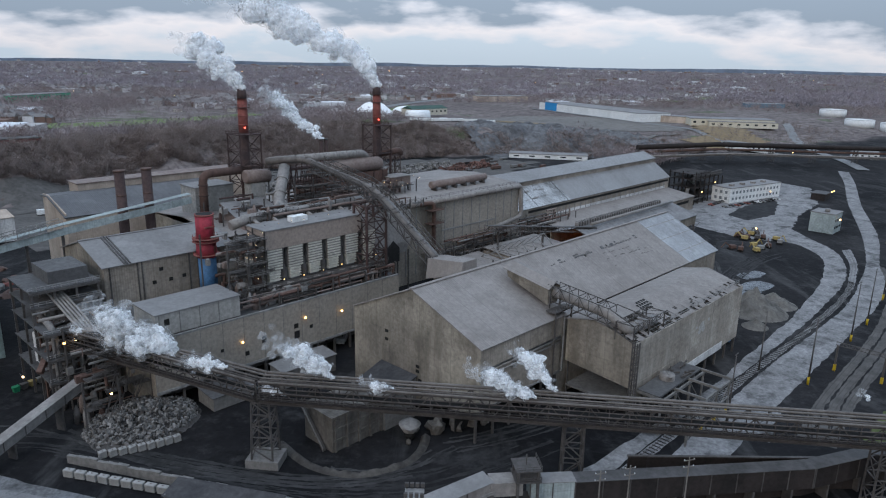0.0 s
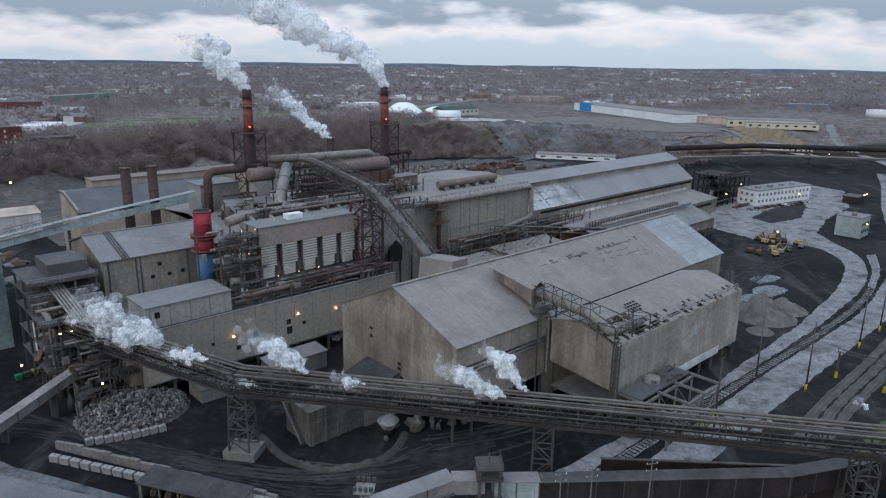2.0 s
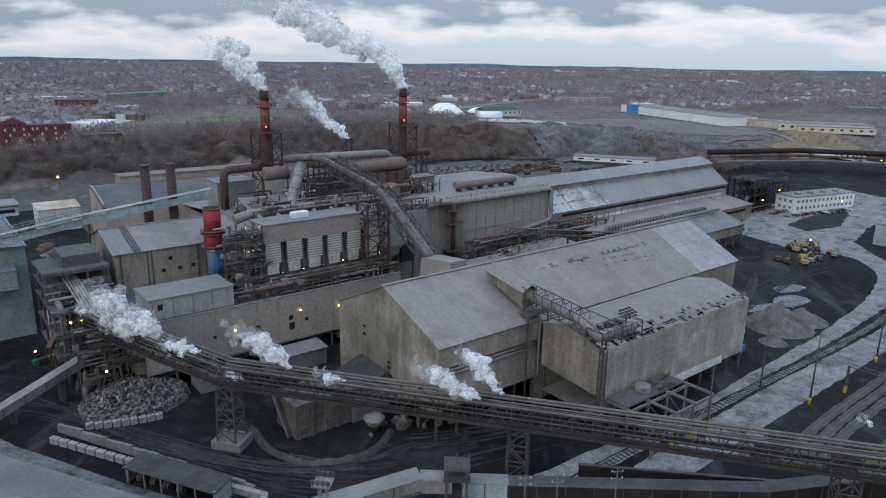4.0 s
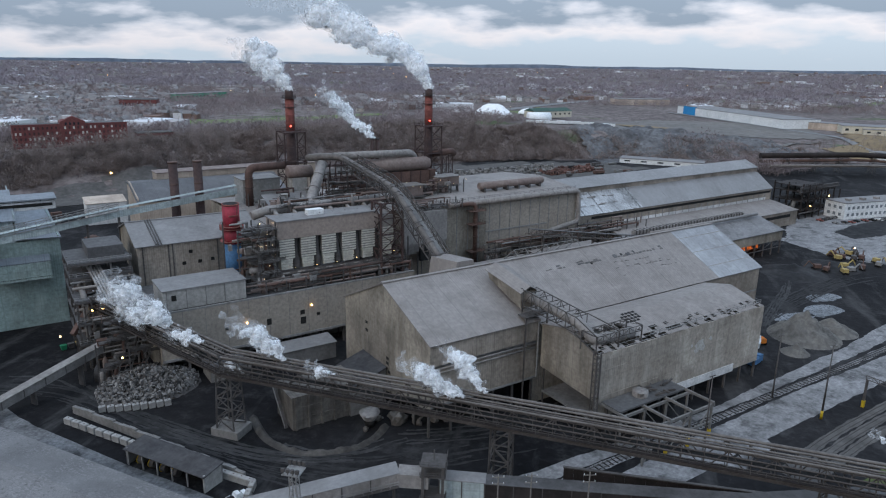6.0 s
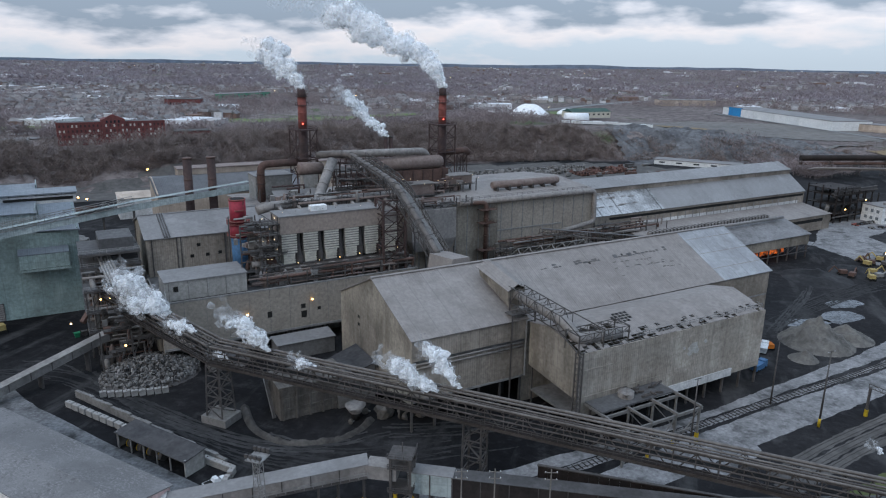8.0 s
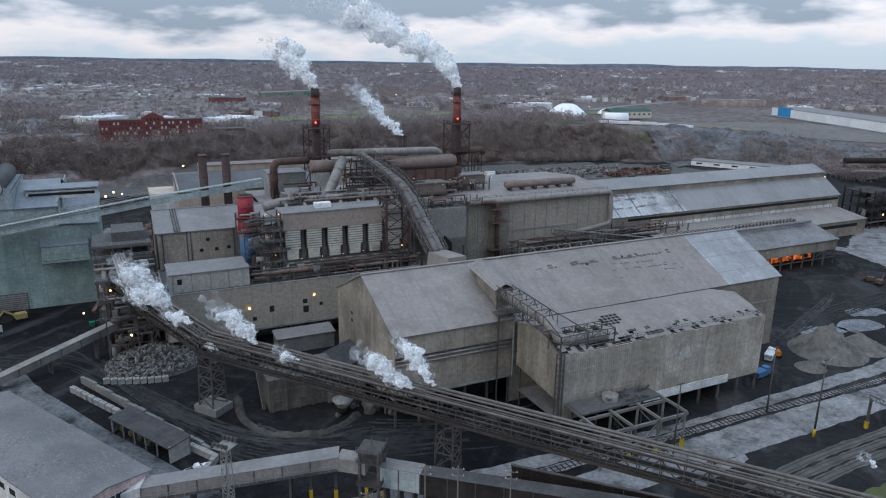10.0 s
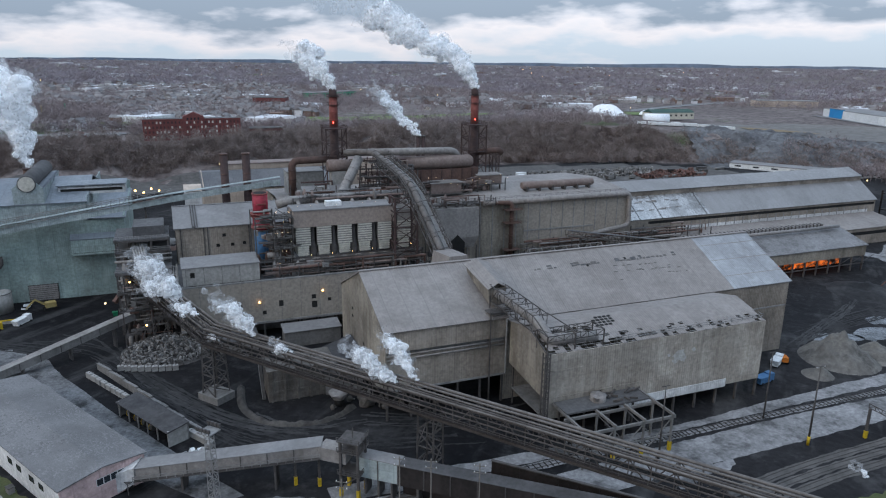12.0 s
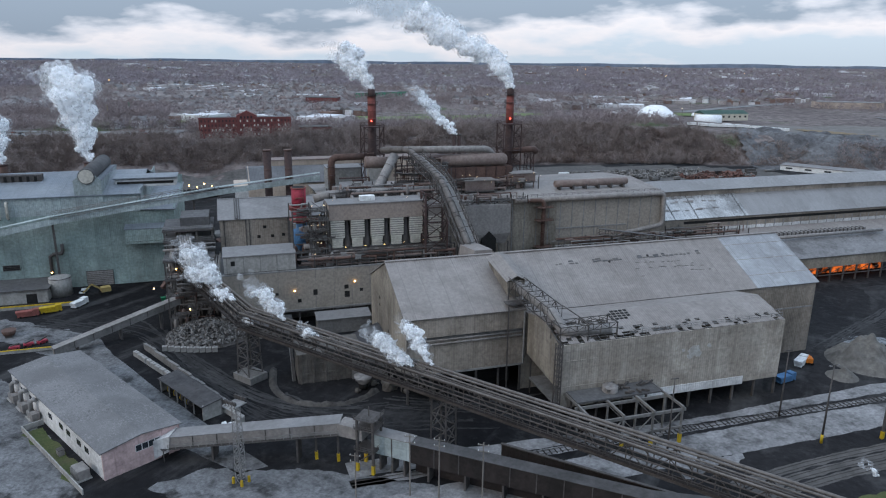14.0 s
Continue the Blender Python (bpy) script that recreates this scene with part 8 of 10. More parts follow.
    dt = thing("dump_truck", at(-19, 104, 0, 40), "parked white dump truck with lit headlamps", "truck")
    build_vehicle(dt, 8.5, 2.8, "white_metal", "dump")
    for u, v, a, c, kd in ((-163.5, 135, 10, "red_rust", "dump"), (-156, 138, 15, "yellow", "dump"), (-146.5, 143, 60, "white_metal", "dump"), (-148, 161, 80, "white_metal", "pickup")):
        t = thing("parked_truck", at(u, v, 0, a), "parked works truck on the dark yard", "truck")
        build_vehicle(t, 5.4 if kd == "pickup" else 7.5, 2.3, c, kd)
    ex = thing("excavator", at(-139, 157, 0, 200), "worn yellow excavator parked by the teal hall", "excavator")
    for side in (-1.8, 0.9):
        part("crawler_track", box(B(), -2.4, 2.4, side, side + 0.9, 0, 1.2), "black", ex)
    part("undercarriage", box(B(), -1.5, 1.5, -0.9, 0.9, 0.4, 1.2), "black", ex)
    part("house", box(B(), -2.2, 1.6, -1.5, 1.5, 1.2, 3.2), "yellow_dusty", ex)
    part("boom", beam(beam(B(), (1.2, 0, 2.2), (5, 0, 5.2), 0.7), (5, 0, 5.2), (8.6, 0, 2.0), 0.5), "yellow_dusty", ex)
    for u, v, r, h, c in ((-156.7, 160.5, 4.4, 8.0, "concrete"), (-148.3, 172.0, 1.6, 9.0, "white_metal")):
        t = thing("storage_tank", at(u, v), "pale upright cylindrical storage tank", "tank", "storage tanks")
        part("shell", ring_pipe(B(), [(0, 0, 0), (0, 0, h), (0, 0, h + 0.5)], [r, r, r * 0.7], 24), c, t)
        part("rim", ring_pipe(B(), [(0, 0, h - 0.2), (0, 0, h)], r + 0.12, 24), "steel", t)
    db = thing("yard_building", at(-182, 152), "low dark-roofed concrete building by the teal hall", "building")
    part("wall", box(B(), 0, 22, 0, 16, 0, 5.6), "concrete", db)
    part("roof", box(B(), -0.8, 22.8, -0.8, 16.8, 5.6, 6.0), "roof_dark", db)
    part("door", box(B(), 14, 18, -0.06, 0.1, 0, 4), "black", db)
    yw = thing("barrier_wall", at(-176, 145), "yellow-topped concrete barrier wall", "barrier")
    for k in range(9):
        part("segment", box(B(), 3 * k, 3 * k + 2.9, -0.3, 0.3, 0, 1.1), "concrete_pale", yw)
        part("yellow_cap", box(B(), 3 * k, 3 * k + 2.9, -0.32, 0.32, 1.1, 1.5), "yellow", yw)
    lw = thing("barrier_wall", at(-164, 97.5), "low tan concrete barrier with a yellow line", "barrier")
    for k in range(6):
        part("segment", box(B(), 3 * k, 3 * k + 2.9, -0.3, 0.3, 0, 1.0), "concrete_pale", lw)
        part("yellow_cap", box(B(), 3 * k, 3 * k + 2.9, -0.32, 0.32, 1.0, 1.2), "yellow", lw)
    for k, (u, v) in enumerate(((-160, 101), (-156, 103), (-152, 104.5))):
        t = thing("aerial_lift", at(u, v, 0, 20 * k), "red aerial lift parked by the barrier", "lift", "aerial lifts")
        part("chassis", box(B(), -1.6, 1.6, -0.9, 0.9, 0.3, 1.2), "red_paint", t)
        part("boom", beam(B(), (-1.2, 0, 1.4), (1.8, 0, 2.2), 0.4), "steel", t)
        for x in (-1.1, 1.1):
            part("wheel", ring_pipe(B(), [(x, -1.0, 0.4), (x, 1.0, 0.4)], 0.4, 10), "black", t)
    bn = thing("scrap_bin", at(-165, 114.6), "round rusty bin on a dark stand", "bin")
    part("bowl", ring_pipe(B(), [(0, 0, 0.8), (0, 0, 2.6)], [1.9, 2.5], 16), "rust", bn)
    part("foot", box(B(), -1.2, 1.2, -1.2, 1.2, 0, 0.8), "steel", bn)
    for k, c in enumerate(("green_paint", "steel", "yellow_dusty", "steel_pale")):
        b = thing("skip_bin", at(-114.1 + 2.4 * k, 140 + 0.6 * k, 0, 10), "small works skip by the transfer tower", "skip", "works skips")
        part("bin", hexa(B(), [(-0.7, -0.6, 0.1), (0.7, -0.6, 0.1), (0.7, 0.6, 0.1), (-0.7, 0.6, 0.1), (-1, -0.8, 1.9), (1, -0.8, 1.9), (1, 0.8, 1.9), (-1, 0.8, 1.9)]), c, b)
        part("skid", box(B(), -0.8, 0.8, -0.4, 0.4, 0, 0.12), "black", b)


M["sand"] = surface("pale_grey_sand", (0.10, 0.093, 0.085), (0.17, 0.158, 0.142), (0.035, 0.033, 0.031), big=0.12, fine=0.5, amount=0.9, rough=0.95)
M["ice"] = surface("pale_icy_puddle", (0.15, 0.157, 0.168), (0.06, 0.063, 0.067), (0.03, 0.03, 0.03), big=0.2, rough=0.3, amount=0.9)
M["orange"] = surface("dirty_orange_paint", (0.55, 0.16, 0.02), (0.45, 0.13, 0.02), (0.15, 0.08, 0.04), big=0.4, amount=0.4)
M["yellow_dusty"] = surface("dusty_yellow_paint", (0.36, 0.27, 0.10), (0.30, 0.23, 0.10), (0.14, 0.11, 0.07), big=0.4, amount=0.4)
M["green_paint"] = surface("green_paint", (0.02, 0.22, 0.10), (0.02, 0.16, 0.08), (0.03, 0.07, 0.05), big=0.4, amount=0.4)


def scrap_mix():
    k = Nodes("mixed_scrap")
    info = k.n.new("ShaderNodeObjectInfo")
    col = k.mix(info.outputs["Random"], (0.028, 0.027, 0.026), (0.20, 0.19, 0.182))
    col = k.mix(k.ramp(k.noise(1.5, 5), 0.5, 0.7, 0, 0.6), col, (0.09, 0.06, 0.045))
    k.bump(k.noise(3, 5), 0.5, 0.1)
    return k.finish(col, 0.85)


M["scrap_mix"] = scrap_mix()


def scrap_small():
    k = Nodes("small_scrap")
    geo = k.n.new("ShaderNodeNewGeometry")
    return k.finish(k.mix(geo.outputs["Random Per Island"], (0.03, 0.028, 0.027), (0.25, 0.238, 0.226)), 0.85)


M["scrap_small"] = scrap_small()


def build_office_side():
    of = thing("office_block", at(348, 112, 0, -14), "white two-storey office block with rows of windows", "office")
    ow = part("wall", box(B(), 0, 62, 0, 16, 0, 11.0), "white_metal", of)
    part("roof", box(B(), -0.4, 62.4, -0.4, 16.4, 11.0, 11.5), "roof_grey", of)
    for j in range(2):
        for k in range(14):
            part("window", box(B(), 2.5 + 4.2 * k, 4.6 + 4.2 * k, -0.08, 0.05, 2.2 + 4.6 * j, 4.2 + 4.6 * j), "window_grey", ow)
    for j in range(2):
        for k in range(3):
            part("window", box(B(), -0.08, 0.05, 2.5 + 4.4 * k, 4.6 + 4.4 * k, 2.2 + 4.6 * j, 4.2 + 4.6 * j), "window_grey", ow)
    for k in range(4):
        part("roof_unit", box(B(), 8 + 13 * k, 11 + 13 * k, 5, 8, 11.5, 12.9), "pipe_grey", of)
    rng = random.Random(21)
    cc = ("white_metal", "steel", "blue_paint", "steel_pale", "red_rust", "black")
    for k in range(16):
        c = thing("parked_car", at(332 + 6.0 * k + rng.uniform(-1, 1), 108 - 1.5 * k + rng.uniform(-1, 1), 0, 76 + rng.uniform(-6, 6)) if k < 11 else at(330 + 5 * (k - 11), 118, 0, 80), "parked car beside the white office", "car", "parked cars")
        build_vehicle(c, 4.6, 1.85, cc[rng.randrange(6)], "car" if rng.random() < 0.6 else "pickup")
    cb = thing("control_house", at(300, 29), "pale teal cube-shaped control house with lamps", "building")
    part("wall", box(B(), 0, 15, 0, 14, 0, 12), "teal_pale", cb)
    part("roof", box(B(), -0.3, 15.3, -0.3, 14.3, 12, 12.5), "roof_grey", cb)
    for j in range(2):
        for k in range(4):
            part("window", box(B(), 1.2 + 3.4 * k, 3.4 + 3.4 * k, -0.08, 0.05, 3 + 4.4 * j, 4.6 + 4.4 * j), "glass_dark", cb)
    part("vent", ring_pipe(B(), [(5, 6, 12.5), (5, 6, 14.5)], 1.4, 12), "pipe_grey", cb)
    gh = thing("gate_house", at(415, 66), "small dark gatehouse under bright lamps", "building")
    part("wall", box(B(), 0, 14, 0, 10, 0, 5), "brown_dark", gh)
    part("roof", box(B(), -0.6, 14.6, -0.6, 10.6, 5, 5.5), "roof_dark", gh)
    # pipework tower past the mill's end
    pr = thing("process_plant", at(322, 128), "dark open pipework plant at the mill's end", "process plant")
    for x in range(0, 50, 8):
        for y in (0, 10, 20):
            part("column", box(B(), x - 0.35, x + 0.35, y - 0.35, y + 0.35, 0, 24 - 0.15 * x), "brown_dark", pr)
    for z in (6, 12, 18, 22):
        part("floor", box(B(), -0.5, 40.5 if z < 20 else 24, -0.5, 20.5, z, z + 0.4), "brown_dark", pr)
        part("railing", railing(B(), [(-0.5, -0.5, z + 0.4), (40.5 if z < 20 else 24, -0.5, z + 0.4)], 1.2, 2.5, 0.15), "brown_dark", pr)
    rng = random.Random(3)
    for k in range(12):
        x, r = rng.uniform(1, 38), rng.uniform(0.5, 1.5)
        part("vessel", ring_pipe(B(), [(x, rng.uniform(3, 17), z0 := rng.choice((6.4, 12.4, 0))), (x, rng.uniform(3, 17), z0 + rng.uniform(4, 6))], r, 12), rng.choice(("steel", "rust", "steel_pale")), pr)
    for k in range(8):
        z = rng.uniform(4, 22)
        part("run_pipe", ring_pipe(B(), [(-3, rng.uniform(-1, 3), z), (44, rng.uniform(-1, 3), z)], rng.uniform(0.3, 0.6), 8), "steel", pr)
    # the great overhead pipe at the back of the site
    gp = thing("overhead_pipe", at(560, 226, 0, 0), "long dark brown overhead gas pipe on trestles", "pipe")
    pts = [(-70, 40, 16), (20, -6, 17), (120, -130, 17), (230, -230, 16)]
    part("pipe", ring_pipe(B(), pts, 2.6, 14), "brown_dark", gp)
    part("lower_pipe", ring_pipe(B(), [(x, y, z - 5.2) for x, y, z in pts], 1.2, 12), "rust", gp)
    for k in range(12):
        f = k / 11 * 2.98
        i = int(f)
        p = [pts[i][j] + (pts[i + 1][j] - pts[i][j]) * (f - i) for j in range(3)]
        part("trestle", lattice(B(), (p[0], p[1], 0), (p[0], p[1], p[2] - 2), (2.6, 1.8), 3, 0.4), "steel", gp)
    for k in range(3):
        part("rack_pipe", ring_pipe(B(), [(x - 8 - 4 * k, y - 14 - 5 * k, 8 + 1.5 * k) for x, y, z in pts], 0.7, 10), "pipe_grey", gp)
    # orange-lit yard behind the teal hall
    fb = thing("pale_yard_building", at(-82, 335), "pale boxy building beyond the teal hall", "building")
    part("wall", box(B(), 0, 22, 0, 14, 0, 13), "offwhite", fb)
    part("roof", slab(B(), (-0.4, -0.4, 13), (22.4, -0.4, 13), (22.4, 14.4, 15), (-0.4, 14.4, 15), 0.3), "tan", fb)
    for k in range(5):
        b = thing("rail_wagon", at(-128 + 8 * k, 360 + 2 * k, 0, 10), "rusty wagon in the lit yard", "wagon", "rail wagons")
        part("tub", box(B(), -3, 3, -1.4, 1.4, 1.0, 3.4), "rust", b)
        part("chassis", box(B(), -3.2, 3.2, -1.2, 1.2, 0.4, 1.0), "black", b)


def lamp(u, v, z, mat="lamp_warm", r=0.3, h=3.0, world_xy=False):
    m = Matrix.Translation((u, v, z)) if world_xy else at(u, v, z)
    th = thing("yard_lamp", m, "small lit yard lamp on a bracket", "lamp", "yard lamps")
    bm = B()
    bmesh.ops.create_icosphere(bm, subdivisions=1, radius=r)
    part("bulb", bm, mat, th)
    part("bracket", box(B(), -0.08, 0.08, -0.08, h, -0.08, 0.08), "steel", th)


def build_lamps():
    for u, v, z, mat in ((-40, 96.3, 16.5, "lamp_warm"), (-63, 96.3, 14.5, "lamp_warm"), (-101, 100, 9.5, "lamp_warm"), (-25, 96.3, 15, "lamp_warm"), (-106, 117, 20.5, "lamp_warm"), (-103, 117, 20.7, "lamp_warm"), (-98, 125, 26, "lamp_warm"), (-115.5, 124, 11, "lamp_white"), (-161, 167.8, 8, "lamp_warm")):
        lamp(u, v, z, mat, 0.4)
    rng = random.Random(31)
    for k in range(16):
        lamp(-55 + rng.uniform(0, 7), 103 + rng.uniform(0, 3), 24 + 3.8 * rng.randrange(6) + 2.4, "lamp_white", 0.13, 0.6)
    for k in range(6):
        lamp(-45 + 7.9 * k + 3, 104.6, 27.6 + rng.uniform(0, 1.5), "lamp_warm", 0.16, 0.8)
    for k in range(12):
        lamp(20 + 3.6 * k, 145.6, 44 + rng.uniform(-1, 3.5), "lamp_white", 0.14, 1.5)
    for k in range(8):
        lamp(-46 + 5 * k, 108, 46.2, "lamp_white", 0.1, 0.4)
    for u, v, z in ((330, 126, 9), (350, 125, 14), (372, 126, 6), (419, 63, 7), (425, 63, 7), (303, 27, 9), (301, 32, 6), (390, 98, 6), (430, 240, 9), (600, 150, 14), (258, 60, 5)):
        lamp(u, v, z, "lamp_warm", 0.5)
    for k in range(7):
        lamp(-128 + 5 * k, 357 + 2.2 * k, 8 + 2 * (k % 2), "lamp_warm", 0.7)
    lamp(-51.2, 449.3, 13.2, "lamp_warm", 0.8, 0.5)


def build_yard_lanes():
    lanes = (([(-150, 120), (-122, 108), (-104, 78), (-84, 44), (-62, 22), (-36, 14), (-10, 8)], 5.0, "lane_mid"), ([(-140, 132), (-118, 118), (-100, 72), (-78, 40), (-58, 27), (-34, 20), (0, 6)], 2.2, "lane_pale"), ([(-76, 50), (-70, 36), (-58, 29), (-44, 28), (-32, 24)], 2.0, "lane_pale"), ([(-160, 128), (-135, 112), (-118, 96)], 4.0, "lane_mid"), ([(-96, 60), (-80, 30), (-66, 14)], 2.0, "lane_mid"), ([(120, 30), (160, 36), (205, 40), (240, 34)], 6, "lane_mid"), ([(112, 22), (140, 34), (170, 46), (200, 62)], 3, "lane_pale"), ([(-46, 30), (-30, 22), (-8, 16), (14, 20)], 4.0, "lane_pale"))
    rng = random.Random(17)
    tracks = 0
    for k, (pts, w, mat) in enumerate(lanes):
        many = max(4, int(w * 1.4))
        for q in range(many):
            off = (q / (many - 1) - 0.5) * w * 1.9 + rng.uniform(-0.4, 0.4)
            a, b = rng.uniform(0, 0.3), rng.uniform(0.65, 1.0)
            line = smooth_line(pts, 6)
            line = line[int(a * len(line)):max(int(b * len(line)), int(a * len(line)) + 5)]
            shifted = [(u + 0.5 * off + 0.8 * noise.noise((u * 0.06, v * 0.06, k + q)), v + 0.86 * off + 0.8 * noise.noise((u * 0.06, v * 0.06, 9 + k + q))) for u, v in line[::3]]
            if len(shifted) > 1:
                tracks += 1
                solo("worn_lane", ribbon(B(), shifted, rng.uniform(0.35, 1.0), 0.02 + 0.003 * tracks), mat, MILL, "worn wheel track across the dark yard", "track", kind="structure")
    berm = smooth_line([(-74, 60), (-74.5, 46), (-69, 35), (-58, 30.5), (-50, 32), (-44, 36)], 14)
    bm = B()
    prev = None
    for i, (u, v) in enumerate(berm):
        hgt = 1.1 + 1.0 * noise.noise((u * 0.3, v * 0.3, 0)) + 0.6 * noise.noise((u * 1.1, v * 1.1, 3))
        a, b = berm[max(0, i - 1)], berm[min(len(berm) - 1, i + 1)]
        d = Vector((b[0] - a[0], b[1] - a[1])).normalized()
        s = Vector((-d.y, d.x))
        row = [bm.verts.new((u + s.x * o, v + s.y * o, z)) for o, z in ((-1.3, -0.05), (-0.6, hgt * 0.6), (0.1, hgt), (0.7, hgt * 0.55), (1.3, -0.05))]
        if prev:
            for p, q in zip(range(4), range(1, 5)):
                bm.faces.new((prev[p], prev[q], row[q], row[p])).smooth = True
        prev = row
    solo("earth_berm", bm, "berm", MILL, "low pale earth berm round the bunker", "berm")


M["lane_mid"] = surface("dark_worn_lane", (0.024, 0.023, 0.024), (0.036, 0.035, 0.035), (0.014, 0.014, 0.014), big=0.1, fine=0.5, amount=0.8, rough=0.95)
M["lane_pale"] = surface("dusty_worn_lane", (0.034, 0.033, 0.033), (0.055, 0.053, 0.053), (0.014, 0.014, 0.014), big=0.12, fine=0.5, amount=0.9, rough=0.95)
M["berm"] = surface("dusty_earth_berm", (0.038, 0.035, 0.033), (0.085, 0.078, 0.071), (0.018, 0.017, 0.016), big=0.2, fine=0.6, amount=0.6, rough=0.95)
build_yard_lanes()
build_teal_hall()
build_west_gallery()
build_tan_building()
build_process_frame()
build_pipe_bridge()
build_near_galleries()
build_truck_shed()
build_pink_warehouse()
build_roads()
build_poles()
build_yard_things()
build_office_side()
build_lamps()

# ---- the bluff, the town and the far plain ----


def ground_at(x, y):
    return float(height(x, y))


def drape(name, pts, mat, label, category, lift=0.6, step=14.0, rough=0.0, m=None, kind="structure"):
    """A patch of ground cover that follows the land, inside an outline of (u, v)."""
    us, vs = [p[0] for p in pts], [p[1] for p in pts]
    nu, nv = int((max(us) - min(us)) / step) + 2, int((max(vs) - min(vs)) / step) + 2

    def inside(u, v):
        c = False
        for (a, b), (d, e) in zip(pts, pts[1:] + pts[:1]):
            if (b > v) != (e > v) and u < (d - a) * (v - b) / (e - b) + a:
                c = not c
        return c
    bm = B()
    grid = {}
    for i in range(nu):
        for j in range(nv):
            u, v = min(us) + i * step, min(vs) + j * step
            if inside(u, v):
                p = MILL @ Vector((u, v, 0))
                z = ground_at(p.x, p.y) + lift
                if rough:
                    gully = abs(noise.noise((u * 0.07, v * 0.018, 6))) + 0.5 * abs(noise.noise((u * 0.16, v * 0.04, 2)))
                    z += rough * min(1.0, (z - lift) / 7) * (noise.fractal((u * 0.03, v * 0.03, 0), 0.9, 2.1, 5) * 0.7 + 1.2 * gully)
                grid[i, j] = bm.verts.new((p.x, p.y, z))
    for (i, j), a in grid.items():
        q = [grid.get(k) for k in ((i + 1, j), (i + 1, j + 1), (i, j + 1))]
        if all(q):
            bm.faces.new((a, *q)).smooth = True
    return solo(name, bm, mat, Matrix.Identity(4), label, category, kind=kind)


def draped_road(name, pts, width, mat, label, lift=0.9):
    bm = B()
    c = [Vector(p) for p in smooth_line(pts, 10)]
    prev = None
    for i, p in enumerate(c):
        d = (c[min(i + 1, len(c) - 1)] - c[max(i - 1, 0)]).normalized()
        s = Vector((-d.y, d.x)) * width / 2
        row = [bm.verts.new((q.x, q.y, ground_at(p.x, p.y) + lift)) for q in (p + s, p - s)]
        if prev:
            bm.faces.new((prev[0], prev[1], row[1], row[0]))
        prev = row
    return solo(name, bm, mat, Matrix.Identity(4), label, "road", kind="structure")


M["slag"] = surface("grey_slag_and_rock", (0.072, 0.072, 0.077), (0.15, 0.149, 0.153), (0.045, 0.040, 0.038), big=0.035, fine=0.25, amount=0.9, grain=0.5, rough=0.95)
M["dry_grass"] = surface("dry_brown_grass", (0.19, 0.135, 0.075), (0.22, 0.16, 0.095), (0.11, 0.095, 0.065), big=0.02, fine=0.2, amount=0.5, rough=0.95)
M["field_green"] = surface("winter_green_field", (0.10, 0.15, 0.045), (0.125, 0.16, 0.06), (0.13, 0.115, 0.065), big=0.015, fine=0.2, amount=0.4, rough=0.95)
M["asphalt"] = surface("pale_worn_asphalt", (0.17, 0.17, 0.172), (0.22, 0.218, 0.215), (0.11, 0.108, 0.108), big=0.03, fine=0.3, amount=0.4, rough=0.9)
M["far_yard"] = surface("grey_gravel_plain", (0.13, 0.122, 0.115), (0.17, 0.155, 0.14), (0.10, 0.085, 0.07), big=0.01, fine=0.1, amount=0.5, rough=0.95)
M["coal_field"] = surface("black_coal_stockpile", (0.012, 0.013, 0.016), (0.02, 0.021, 0.024), rough=0.95)

drape("slag_bank", [(395, 372), (430, 372), (470, 318), (520, 300), (600, 268), (640, 300), (600, 380), (540, 455), (470, 480), (430, 470)], "slag", "grey eroded slag bank", "slope", 0.35, 3, 5.5)
drape("gravel_plain", [(470, 485), (545, 460), (640, 400), (760, 330), (860, 420), (840, 560), (760, 640), (640, 640), (560, 590)], "far_yard", "grey gravel plain on the plateau", "ground", 0.5, 10)
drape("dry_grass_patch", [(560, 500), (640, 470), (690, 500), (640, 545), (580, 540)], "dry_grass", "patch of dry brown grass", "grass", 1.3, 10)
drape("brown_slope", [(640, 250), (760, 210), (880, 300), (850, 400), (760, 320), (660, 310)], "dry_grass", "brown grass slope below the warehouses", "grass", 0.9, 14)
drape("field", [(450, 700), (500, 690), (640, 750), (760, 850), (800, 930), (740, 910), (600, 815), (500, 750)], "field_green", "green roadside field", "grass", 1.2, 10)
drape("field", [(20, 660), (180, 640), (330, 690), (330, 730), (180, 700), (20, 720)], "field_green", "dull green park field", "grass", 1.2, 10)
drape("field", [(-260, 640), (-150, 640), (-60, 660), (-60, 700), (-260, 700)], "field_green", "dull green roadside verge", "grass", 1.2, 10)
drape("car_park", [(-330, 520), (-170, 520), (-125, 545), (-130, 590), (-330, 590)], "asphalt", "pale asphalt car park above the bluff", "pavement", 1.1, 10)
drape("coal_yard", [(1250, 330), (1700, 380), (1900, 560), (1500, 560)], "coal_field", "black coal stock yard", "ground", 1.5, 40)
drape("far_green", [(1350, 620), (1700, 640), (1700, 760), (1400, 720)], "field_green", "far green field", "grass", 1.5, 40)
drape("rail_yard", [(-60, 300), (120, 275), (330, 290), (420, 330), (410, 388), (340, 428), (233, 452), (60, 430), (-60, 424)], "track_bed", "grey railway ballast and debris below the bluff", "railway", 0.12, 14)
drape("rail_bench", [(-280, 402), (0, 402), (120, 424), (200, 446), (160, 462), (60, 462), (-60, 456), (-280, 452)], "track_bed", "bare grey-brown bench with old tracks below the woods", "ground", 0.4, 6)
